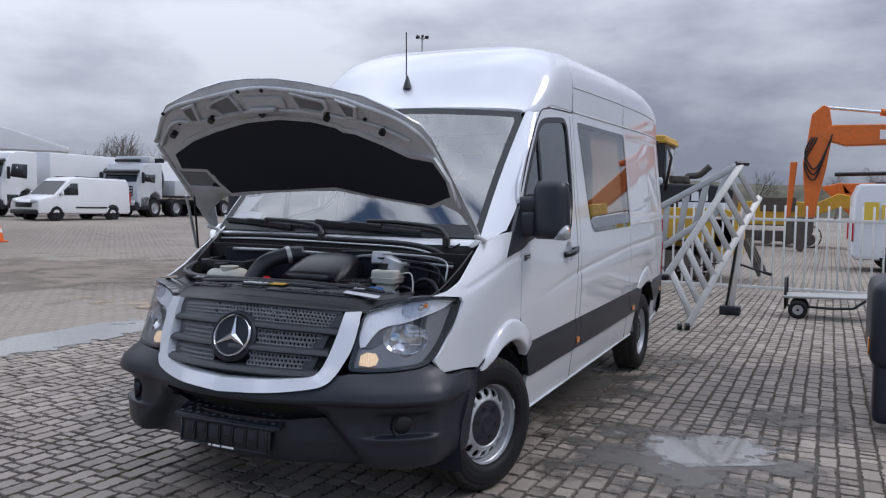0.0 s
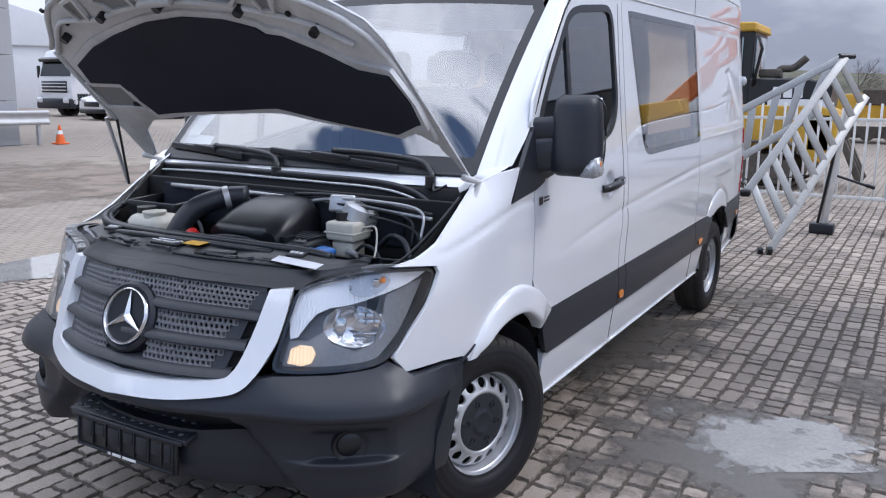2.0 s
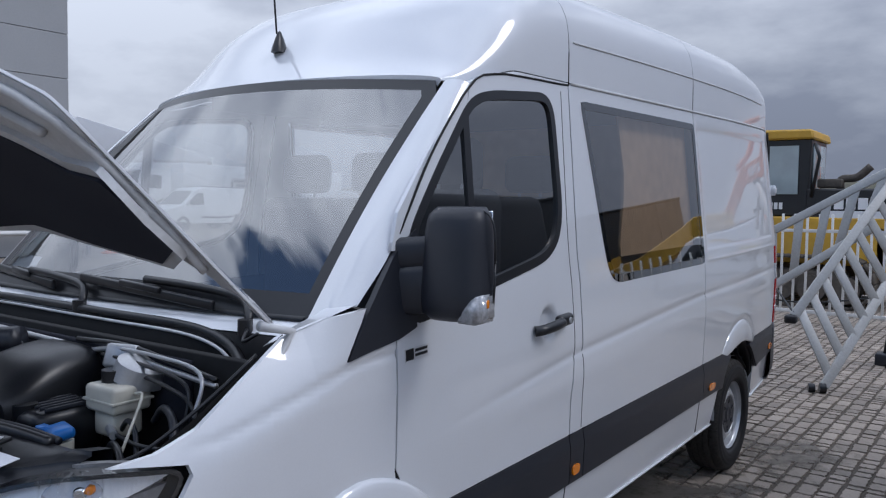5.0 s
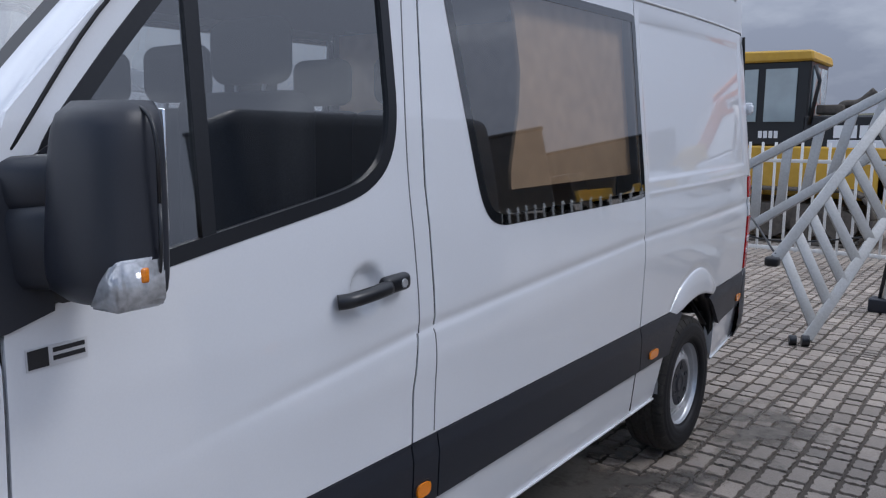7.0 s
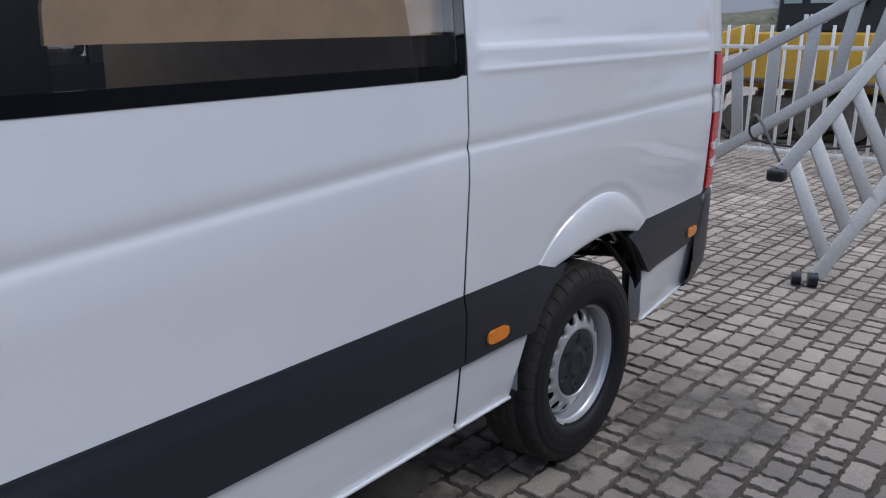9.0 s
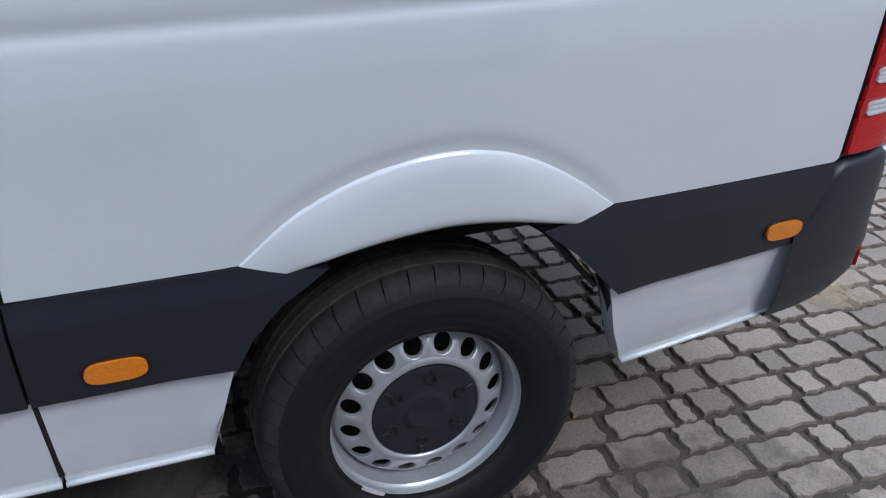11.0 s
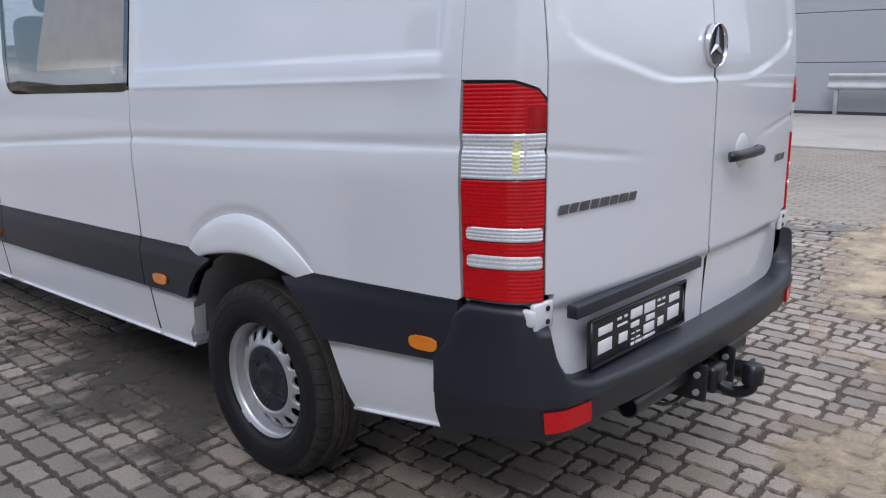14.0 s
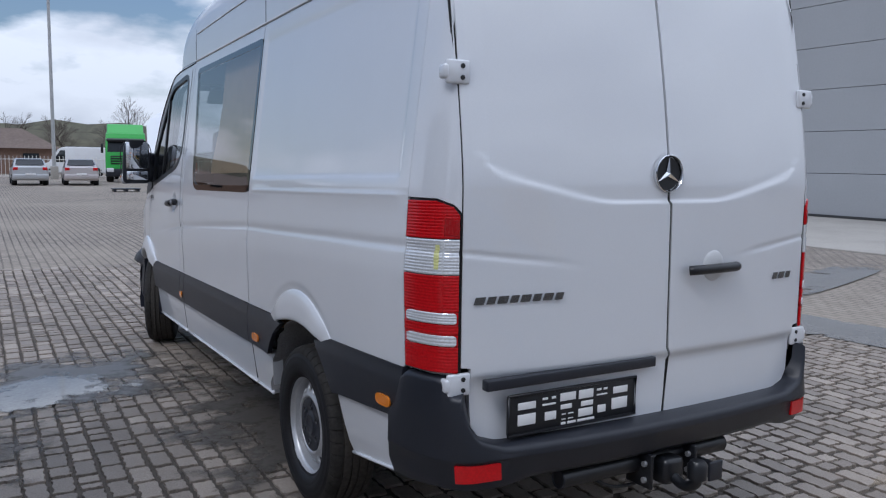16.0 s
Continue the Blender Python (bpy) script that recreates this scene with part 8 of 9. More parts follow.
# ================= hand cart =================
cart = thing("hand_cart", "low flat steel cart with rubber wheels by the fence", "cart")
part("deck", box((1.35, 0.60, 0.035), (2.62, 9.75, 0.315), 0.01, m=pose(0, 0, 0, 0, -2)), ALU, cart)
part("frame", tube([(2.0, 9.5, 0.17), (2.6, 9.5, 0.16), (2.85, 9.5, 0.18), (3.0, 9.5, 0.30)], 0.018, 8), PLASTIC_SM, cart)
part("handle", tube([(1.98, 9.5, 0.12), (1.975, 9.5, 0.55), (1.975, 10.0, 0.55), (1.98, 10.0, 0.12)], 0.018, 8), PLASTIC_SM, cart)
part("drawbar", rod((3.25, 9.7, 0.30), (3.45, 9.6, 0.05), 0.016, 8), PLASTIC_SM, cart)
for yy in (9.44, 10.06):
    w = part("wheel", lathe([(-0.03, 0.07), (-0.04, 0.10), (-0.025, 0.128), (0.025, 0.128), (0.04, 0.10), (0.03, 0.07)], 26, m=pose(2.15, yy, 0.122, 0, 0, 90)), RUBBER, cart)
    part("rim", lathe([(-0.02, 0.0), (-0.025, 0.072), (0.025, 0.072), (0.02, 0.0)], 20, m=pose(2.15, yy, 0.122, 0, 0, 90)), STEEL, w)
    part("bolt", rod((2.15, yy - 0.045, 0.122), (2.15, yy + 0.045, 0.122), 0.02, 8), PLASTIC_SM, w)

# dark vehicle wing beside the path
NAVY = material("dark_navy_plastic", (0.018, 0.022, 0.032), 0.4, grain=0.08, scale=90, stain=0.2, stain_scale=5)
truckw = thing("truck_mudguard", "dark navy truck corner with black wheel and amber marker", "truck")
part("mudguard", box((0.62, 0.9, 0.62), (3.10, 3.72, 0.74), 0.10, 4), NAVY, truckw)
part("apron", box((0.55, 0.25, 0.5), (3.10, 3.45, 0.30), 0.05, 3), NAVY, truckw)
part("side_marker", box((0.012, 0.09, 0.12), (2.787, 3.42, 0.58), 0.008), ORANGE_LENS, truckw, "amber side marker lamp")
part("wheel", lathe([(-0.14, 0.28), (-0.15, 0.40), (-0.11, 0.47), (0.11, 0.47), (0.15, 0.40), (0.14, 0.28)], 40, m=pose(3.15, 4.0, 0.458, 0, 0, 0)), RUBBER, truckw)
part("cab_side", box((0.5, 2.6, 2.0), (3.35, 4.9, 1.30), 0.12, 4), NAVY, truckw)


# ================= vehicles =================
def extrude_profile(poly, half, shrink=None, bevel=0.05, seg=3):
    """A body from its side outline (y, z), both flanks leaning in by shrink(z)."""
    bm = bmesh.new()
    a = [bm.verts.new((half, y, z)) for y, z in poly]
    b = [bm.verts.new((-half, y, z)) for y, z in poly]
    n = len(poly)
    bm.faces.new(a)
    bm.faces.new(b[::-1])
    for k in range(n):
        bm.faces.new((a[(k + 1) % n], a[k], b[k], b[(k + 1) % n]))
    bmesh.ops.recalc_face_normals(bm, faces=bm.faces)
    rim = [e for e in bm.edges if (e.verts[0].co.x > 0) == (e.verts[1].co.x > 0)]
    if bevel:
        bmesh.ops.bevel(bm, geom=rim, offset=bevel, segments=seg, profile=0.5, affect="EDGES")
    if shrink:
        for v in bm.verts:
            v.co.x *= shrink(v.co.z)
    return sharpen(bm, 30)


def plate_yz(poly, x, shrink, thick=0.012):
    """A flat pane on a flank, at half width x."""
    bm = bmesh.new()
    s = 1 if x > 0 else -1
    a = [bm.verts.new((x * shrink(z) + s * 0.006, y, z)) for y, z in poly]
    b = [bm.verts.new((x * shrink(z) - s * thick, y, z)) for y, z in poly]
    n = len(poly)
    bm.faces.new(a)
    for k in range(n):
        bm.faces.new((a[k], a[(k + 1) % n], b[(k + 1) % n], b[k]))
    bmesh.ops.recalc_face_normals(bm, faces=bm.faces)
    return bm


def road_wheel(parent, x, y, r, w, rim_mat, s):
    m = pose(x, y, r - 0.006, 0, 0, 0) @ Matrix.Diagonal((s, 1, 1, 1))
    t = part("wheel", lathe([(-w, r * 0.6), (-w, r * 0.92), (-w * 0.8, r), (w * 0.2, r), (w * 0.4, r * 0.92), (w * 0.42, r * 0.62), (w * 0.3, r * 0.58)], 36, m=m), RUBBER, parent)
    part("rim", lathe([(w * 0.32, r * 0.60), (w * 0.40, r * 0.56), (w * 0.15, r * 0.45), (w * 0.18, r * 0.2), (w * 0.3, r * 0.18), (w * 0.3, 0)], 28, m=m), rim_mat, t)
    return t


DARKGLASS = material("dark_vehicle_glass", (0.02, 0.024, 0.028), 0.08, spec=0.35, grain=0.1, scale=3)
RIM = material("grey_wheel_rim", (0.42, 0.43, 0.45), 0.4, metal=0.5, grain=0.06)
FARWHITE = material("plain_white_vehicle_paint", (0.76, 0.77, 0.79), 0.35, coat=0.4, grain=0.02, scale=20, stain=0.12, stain_scale=1.5, stain_color=(0.55, 0.54, 0.52))


def small_van(label, m, length=5.0, height=2.0, half=0.98, bars_mat=None):
    v = thing("delivery_van", label, "van", m)
    h = height
    sh = lambda z: 1 - 0.13 * max(0.0, (z - 1.0) / (h - 1.0)) ** 1.5 if z > 1.0 else 1.0
    body = [(0.05, 0.32), (0.0, 0.55), (0.03, 0.82), (0.18, 0.98), (0.85, 1.14), (1.55, h - 0.22), (1.80, h - 0.06), (2.2, h), (length - 0.15, h - 0.03), (length - 0.02, h - 0.35), (length, 0.40), (length - 0.1, 0.30)]
    part("body", extrude_profile(body, half, sh, 0.08), FARWHITE, v)
    bm = bmesh.new()
    sc = [(half * 0.86, 0.90, 1.155), (half * 0.78, 1.56, h - 0.215), (-half * 0.78, 1.56, h - 0.215), (-half * 0.86, 0.90, 1.155)]
    bm.faces.new([bm.verts.new((x, y - 0.022, z + 0.02)) for x, y, z in sc])
    part("windscreen", bm, DARKGLASS, v)
    for s in (1, -1):
        part("side_window", plate_yz([(1.05, 1.16), (1.32, 1.16), (2.05, 1.18), (2.05, h - 0.30), (1.72, h - 0.30)], s * half, sh), DARKGLASS, v)
        part("side_strip", plate_yz([(1.9, 0.56), (3.6, 0.56), (3.6, 0.64), (1.9, 0.64)], s * half, sh), PLASTIC_SM, v)
        part("headlamp", box((0.40, 0.22, 0.15), (s * half * 0.72, 0.08, 0.86), 0.04, m=pose(0, 0, 0, -25, 0, s * 20)), CLEAR_LENS, v)
        part("mirror", box((0.12, 0.10, 0.22), (s * (half + 0.09), 1.15, 1.22), 0.04), FARWHITE, v)
        for y in (0.92, length - 1.05):
            part("wheel_arch", lathe([(0, 0.0), (0.012, 0.38), (0.0, 0.40)], 30, m=pose(s * (half - 0.012), y, 0.36) @ Matrix.Diagonal((s, 1, 1, 1))), PLASTIC_SM, v)
            road_wheel(v, s * (half - 0.06), y, 0.335, 0.2, PLASTIC_SM if length < 5.1 else RIM, s)
        part("tail_lamp", box((0.10, 0.05, 0.55), (s * (half - 0.07), length, 1.05), 0.02), RED_LENS, v)
    part("grille", box((half * 1.1, 0.06, 0.22), (0, 0.0, 0.70), 0.04), PLASTIC_SM, v)
    part("bumper", box((half * 1.9, 0.2, 0.22), (0, 0.06, 0.40), 0.06), PLASTIC_SM, v)
    part("roof_rail", tube([(half * 0.7, 2.1, h + 0.02), (half * 0.7, length - 0.5, h + 0.01)], 0.02, 6), PLASTIC_SM, v)
    part("roof_rail", tube([(-half * 0.7, 2.1, h + 0.02), (-half * 0.7, length - 0.5, h + 0.01)], 0.02, 6), PLASTIC_SM, v)
    if bars_mat:
        for k in range(5):
            part("sign_bar", box((0.008, 0.34, 0.50 if k == 0 else 0.36), (-half * sh(1.45) - 0.03, length - 0.42 - 0.40 * k, 1.55), 0.0, m=pose(0, 0, 0, 0, 5)), bars_mat, v)
    return v


YEL_SIGN = material("yellow_sign_film", (0.72, 0.50, 0.05), 0.5, grain=0.04)


def place(x, y, yaw):
    return Matrix.Translation((x, y, rise(x, y) - 0.012)) @ pose(0, 0, 0, 0, 0, yaw)


def polar(az, d, eye=(2.5, -2.9)):
    """A spot at that bearing (left of +y) and distance from a corner of the yard."""
    return eye[0] - d * math.sin(radians(az)), eye[1] + d * math.cos(radians(az))


vx, vy = polar(53.4, 40)
small_van("white mid-size delivery van with black bumper, parked in the yard", place(vx, vy, -2))
small_van("white delivery van with yellow sign bars behind the fence", place(8.6, 21.6, 92), 5.6, 2.3, 1.0, YEL_SIGN)


def truck_cab(t, m_paint, h, half=1.22, deep=2.1, base=1.0):
    sh = lambda z: 1 - 0.05 * max(0.0, (z - 1.8) / 1.6)
    cab = part("cab", extrude_profile([(0.02, 0.55), (0.0, 1.5), (0.10, 1.95), (0.30, h - 0.55), (0.55, h - 0.12), (1.0, h), (deep, h), (deep, base), (1.95, base), (1.85, 1.25), (1.5, 1.42), (1.15, 1.25), (1.0, base), (1.0, 0.55)], half, sh, 0.07), m_paint, t)
    bm = bmesh.new()
    bm.faces.new([bm.verts.new(q) for q in ((half * 0.9, 0.075, 1.93), (half * 0.86, 0.275, h - 0.62), (-half * 0.86, 0.275, h - 0.62), (-half * 0.9, 0.075, 1.93))])
    part("windscreen", bm, DARKGLASS, t)
    part("sun_visor", box((half * 1.85, 0.3, 0.16), (0, 0.20, h - 0.52), 0.04, m=pose(0, 0, 0, 20)), PLASTIC_SM, t)
    part("grille", box((half * 1.5, 0.05, 0.55), (0, 0.0, 1.42), 0.04), PLASTIC_SM, t)
    for k in range(3):
        part("grille_bar", box((half * 1.45, 0.04, 0.05), (0, -0.03, 1.26 + 0.16 * k), 0.01), m_paint, t)
    part("bumper", box((half * 2, 0.4, 0.5), (0, 0.05, 0.62), 0.07), PLASTIC, t)
    for s in (1, -1):
        part("side_window", plate_yz([(0.50, 1.98), (1.45, 1.90), (1.50, h - 0.65), (0.62, h - 0.65)], s * half, sh), DARKGLASS, t)
        part("headlamp", box((0.42, 0.08, 0.26), (s * half * 0.78, -0.13, 0.78), 0.04), CLEAR_LENS, t)
        part("mirror", box((0.16, 0.12, 0.6), (s * (half + 0.18), 0.25, 2.15), 0.04), PLASTIC_SM, t)
        part("step_fairing", box((0.10, 0.7, 0.7), (s * (half - 0.05), 0.62, 0.78), 0.03), PLASTIC, t)
    return cab


def big_truck(name, label, m, paint, h, length, kind):
    t = thing(name, label, "truck", m)
    truck_cab(t, paint, h)
    part("chassis", box((0.9, length - 1.2, 0.3), (0, length / 2 + 0.5, 0.85), 0.03), PLASTIC_SM, t)
    axles = [1.48, 3.35, length - 2.2, length - 0.85] if kind == "tipper" else [1.48, length - 1.0]
    for y in axles:
        for s in (1, -1):
            road_wheel(t, s * 1.08, y, 0.52, 0.30, RIM, s)
    for s in (1, -1):
        part("mudguard", lathe([(0.0, 0.56), (0.30, 0.56), (0.30, 0.60), (0, 0.60)], 24, m=pose(s * 0.93 - (0.15 if s > 0 else 0.15), 1.48, 0.52)), PLASTIC_SM, t)
    if kind == "tipper":
        part("crane_base", box((0.8, 0.5, 1.5), (0.1, 2.55, 1.75), 0.06), PLASTIC_SM, t)
        part("crane_arm", beam((0.3, 2.5, 2.5), (-0.7, 2.6, 3.15), 0.25, 0.3, 0.03), PLASTIC_SM, t)
        part("crane_arm", beam((-0.9, 2.55, 3.15), (0.9, 2.55, 3.2), 0.2, 0.25, 0.03), PLASTIC_SM, t)
        part("hose", tube(smooth_path([(0.9, 2.3, 1.2), (1.0, 2.4, 2.2), (0.6, 2.5, 2.9), (0.2, 2.4, 2.2)], 6), 0.05, 8), PLASTIC_SM, t)
        part("load_body", box((2.4, length - 3.4, 0.9), (0, length / 2 + 1.5, 1.65), 0.05), paint, t)
        part("sleeper_box", box((2.3, 0.5, 0.35), (0, 1.3, h + 0.18), 0.05), paint, t)
        part("beacon_bar", box((1.6, 0.2, 0.16), (0, 0.7, h + 0.1), 0.03), PLASTIC_SM, t)
    elif kind == "trailer":
        part("box_body", box((2.5, length - 2.8, 2.2), (0, length / 2 + 1.4, 2.2), 0.04), FARWHITE, t)
    else:
        part("air_deflector", extrude_profile([(0.6, h - 0.1), (1.4, h + 0.5), (2.05, h + 0.55), (2.05, h - 0.1)], 1.1, None, 0.08), paint, t)
    return t


GREY_WHITE = material("pale_grey_truck_paint", (0.55, 0.57, 0.60), 0.4, grain=0.04, scale=10, stain=0.2, stain_scale=1)
tx, ty = polar(47.8, 47)
big_truck("tipper_truck", "pale grey four-axle truck with loading crane", place(tx, ty, 7), GREY_WHITE, 3.0, 9.0, "tipper")
tx, ty = polar(55.6, 45)
big_truck("tractor_unit", "white tractor unit parked beside the hall", place(tx, ty, 4), FARWHITE, 3.25, 13.0, "trailer")
tx, ty = polar(49.6, 49)
big_truck("tractor_unit", "white tractor unit with tall roof fairing", place(tx, ty, 6), FARWHITE, 3.1, 9.5, "trailer")
tent = thing("marquee", "large white marquee with a pitched fabric roof", "tent")
tent.location = (*polar(58.2, 74), 0.3)
tent.rotation_euler = (0, 0, radians(142))
part("wall", box((15, 18, 4.6), (0, 0, 2.3), 0.1), FARWHITE, tent)
part("roof", extrude_profile([(-9.4, 4.5), (-9.4, 4.8), (0, 7.6), (9.4, 4.8), (9.4, 4.5)], 7.7, None, 0.05), FARWHITE, tent)


def car(label, m, paint):
    c = thing("parked_car", label, "car", m, group="cars parked by the far fence")
    sh = lambda z: 1 - 0.22 * max(0.0, (z - 0.85) / 0.6) if z > 0.85 else 1.0
    part("body", extrude_profile([(0.05, 0.30), (0.0, 0.55), (0.12, 0.74), (1.05, 0.90), (1.75, 1.36), (2.3, 1.46), (3.4, 1.42), (4.0, 1.08), (4.25, 0.98), (4.28, 0.45), (4.18, 0.28)], 0.88, sh, 0.09), paint, c)
    bm = bmesh.new()
    bm.faces.new([bm.verts.new(q) for q in ((0.62, 3.46, 1.405), (0.70, 3.98, 1.11), (-0.70, 3.98, 1.11), (-0.62, 3.46, 1.405))])
    bmesh.ops.translate(bm, vec=(0, 0.03, 0.012), verts=bm.verts)
    part("rear_window", bm, DARKGLASS, c)
    for s in (1, -1):
        part("side_window", plate_yz([(1.35, 0.95), (3.55, 0.98), (3.35, 1.33), (1.85, 1.33)], s * 0.88, sh), DARKGLASS, c)
        part("tail_lamp", box((0.26, 0.08, 0.18), (s * 0.70, 4.22, 0.90), 0.03), RED_LENS, c)
        for y in (0.80, 3.42):
            road_wheel(c, s * 0.82, y, 0.31, 0.19, RIM, s)
    part("bumper", box((1.72, 0.18, 0.30), (0, 4.22, 0.48), 0.06), paint, c)
    part("plate", box((0.5, 0.02, 0.11), (0, 4.32, 0.62), 0.005), PLATE_W, c)
    return c


SILVER_CAR = material("silver_car_paint", (0.48, 0.49, 0.51), 0.35, metal=0.4, grain=0.03, coat=0.5)
PINK_CAR = material("pale_silver_car_paint", (0.52, 0.48, 0.48), 0.35, metal=0.4, grain=0.03, coat=0.5)
car("silver hatchback parked by the far fence", place(-0.24, -44.6, 0), SILVER_CAR)
car("pale silver hatchback parked by the far fence", place(-2.95, -44.4, -3), PINK_CAR)
car("dark hatchback behind the far fence", place(-7.2, -56.0, 8), SILVER_CAR)
GREEN = material("bright_green_truck_paint", (0.04, 0.40, 0.06), 0.4, grain=0.04, coat=0.3)
big_truck("green_truck", "bright green tractor unit with high roof", place(-6.0, -46.5, 172), GREEN, 3.2, 6.0, "unit")
small_van("white delivery van by the far fence", place(-8.2, -50.5, 12), 5.2, 2.1)
low = thing("kerb_block", "low dark wooden pallet lying on the yard", "pallet")
part("deck", box((1.2, 0.8, 0.05), (-3.7, -31.5, 0.12), 0.01), PLASTIC, low)
for dx in (-0.5, 0, 0.5):
    part("runner", box((0.1, 0.8, 0.1), (-3.7 + dx, -31.5, 0.05), 0.01), PLASTIC, low)
small_van("white delivery van behind the far fence", place(-2.0, -64, 80), 5.4, 2.4)
small_van("white delivery van behind the far fence", place(-9.0, -66, 95), 5.4, 2.3)
for k in range(9):
    fence_bay((-34 + 4.5 * k, -57.2, 0), (-34 + 4.5 * (k + 1), -57.2, 0), 18)

# mast and lamp post
mast = thing("mast", "slim grey steel mast at the edge of the yard", "mast", pose(-2.5, -55.2, 0))
part("tube", rod((0, 0, -0.02), (0, 0, 19), 0.13, 12, r2=0.08), GALV, mast)
part("foot", box((0.5, 0.5, 0.9), (0, 0, 0.44), 0.03), CONCRETE, mast)
px, py = polar(27.5, 70)
post = thing("flood_lamp_post", "tall steel lamp post with a crown of floodlights", "lamp post", pose(px, py, rise(px, py) - 0.012))
part("tube", rod((0, 0, -0.02), (0, 0, 15.2), 0.14, 10, r2=0.07), GALV, post)
for k in range(6):
    a = 2 * math.pi * k / 6
    part("floodlight", box((0.3, 0.2, 0.18), (0.45 * math.cos(a), 0.45 * math.sin(a), 15.4), 0.03, m=pose(0, 0, 0, 20, 0, math.degrees(a))), PLASTIC_SM, post)
    part("bracket", rod((0, 0, 15.2), (0.45 * math.cos(a), 0.45 * math.sin(a), 15.4), 0.04, 6), GALV, post)

# ================= machines behind the fence =================
CAT_Y = material("yellow_machine_paint", (0.62, 0.36, 0.03), 0.5, grain=0.08, scale=12, stain=0.35, stain_scale=1.5, stain_color=(0.32, 0.2, 0.06))
ORANGE_M = material("orange_machine_paint", (0.72, 0.16, 0.02), 0.5, grain=0.08, scale=8, stain=0.3, stain_scale=1.2, stain_color=(0.40, 0.11, 0.03))
TRACK = material("muddy_steel_track", (0.10, 0.085, 0.07), 0.8, grain=0.25, scale=14, stain=0.4, stain_scale=3, bump=0.4)


def slab_xz(poly, y, thick, bevel=0.03):
    """A plate seen from the front: outline (x, z), thickness along y."""
    bm = bmesh.new()
    a = [bm.verts.new((x, y - thick / 2, z)) for x, z in poly]
    b = [bm.verts.new((x, y + thick / 2, z)) for x, z in poly]
    n = len(poly)
    bm.faces.new(a)
    bm.faces.new(b[::-1])
    for k in range(n):
        bm.faces.new((a[(k + 1) % n], a[k], b[k], b[(k + 1) % n]))
    bmesh.ops.recalc_face_normals(bm, faces=bm.faces)
    if bevel:
        bmesh.ops.bevel(bm, geom=bm.edges[:], offset=bevel, segments=1, affect="EDGES")
    return sharpen(bm, 30)


def track(parent, x0, x1, y, h, w):
    """A crawler track with its shoes and rollers, running along x."""
    r = h / 2
    t = part("track_frame", box((x1 - x0 - h, w * 0.6, h * 0.5), ((x0 + x1) / 2, y, r), 0.04), TRACK, parent)
    pts = []
    L = x1 - x0 - 2 * r
    per = 2 * L + 2 * math.pi * r
    n = 36
    for k in range(n):
        s = per * k / n
        if s < L:
            p, a = (x0 + r + s, h), 0
        elif s < L + math.pi * r:
            q = (s - L) / r
            p, a = (x1 - r + r * math.sin(q), r + r * math.cos(q)), q
        elif s < 2 * L + math.pi * r:
            p, a = (x1 - r - (s - L - math.pi * r), 0.0), math.pi
        else:
            q = (s - 2 * L - math.pi * r) / r
            p, a = (x0 + r - r * math.sin(q), r - r * math.cos(q)), math.pi + q
        part("track_shoe", box((per / n * 0.94, w, 0.05), (p[0], y, p[1] + 0.012), 0.008, 1, m=pose(0, 0, 0, 0, math.degrees(a))), TRACK, t)
    for k in range(5):
        part("roller", rod((x0 + r + L * k / 4, y - w * 0.4, r * 0.75), (x0 + r + L * k / 4, y + w * 0.4, r * 0.75), r * 0.55, 16), TRACK, t)


loader = thing("crawler_loader", "yellow crawler loader with black cab behind the fence", "loader", pose(0, 0.6, 0))
track(loader, -2.6, 0.35, 14.0, 0.85, 0.5)
track(loader, -2.6, 0.35, 15.9, 0.85, 0.5)
part("body", slab_xz([(-2.4, 0.75), (0.7, 0.7), (0.75, 1.45), (0.5, 1.55), (-2.4, 1.55)], 14.95, 1.5), CAT_Y, loader)
part("hood", slab_xz([(-0.85, 1.5), (0.62, 1.5), (0.66, 1.95), (0.2, 2.05), (-0.85, 2.05)], 14.95, 1.35), PLASTIC_SM, loader)
part("white_panel", slab_xz([(-0.45, 1.5), (0.62, 1.5), (0.62, 1.66), (-0.45, 1.66)], 14.24, 0.04, 0.005), FARWHITE, loader)
cabp = part("cab", slab_xz([(-1.95, 1.55), (-0.80, 1.55), (-0.78, 2.95), (-1.90, 2.95)], 14.95, 1.30), PLASTIC_SM, loader)
part("cab_roof", slab_xz([(-2.05, 2.93), (-0.72, 2.93), (-0.76, 3.10), (-2.0, 3.12)], 14.95, 1.50), CAT_Y, loader)
for x0, x1 in ((-1.85, -1.60), (-1.48, -0.98)):
    part("cab_window", slab_xz([(x0, 1.95), (x1, 1.95), (x1, 2.82), (x0, 2.82)], 14.28, 0.03, 0.004), GLASS_FAR, cabp)
part("cab_window", box((0.02, 1.0, 0.95), (-0.775, 14.95, 2.38), 0.004), GLASS_FAR, cabp)
part("grab_rail", tube([(-0.75, 14.25, 1.9), (-0.62, 14.2, 2.6), (-0.70, 14.2, 2.85)], 0.03, 6), PLASTIC_SM, loader)
part("exhaust", tube(smooth_path([(-0.35, 14.7, 2.0), (-0.35, 14.7, 2.22), (-0.1, 14.7, 2.26), (0.12, 14.7, 2.45)], 5), 0.07, 10), TRACK, loader)
part("exhaust_box", box((0.4, 0.3, 0.16), (-0.5, 14.6, 2.15), 0.03), TRACK, loader)
part("lift_arm", beam((-2.2, 14.2, 1.5), (-4.2, 14.2, 0.9), 0.25, 0.35, 0.03), CAT_Y, loader)
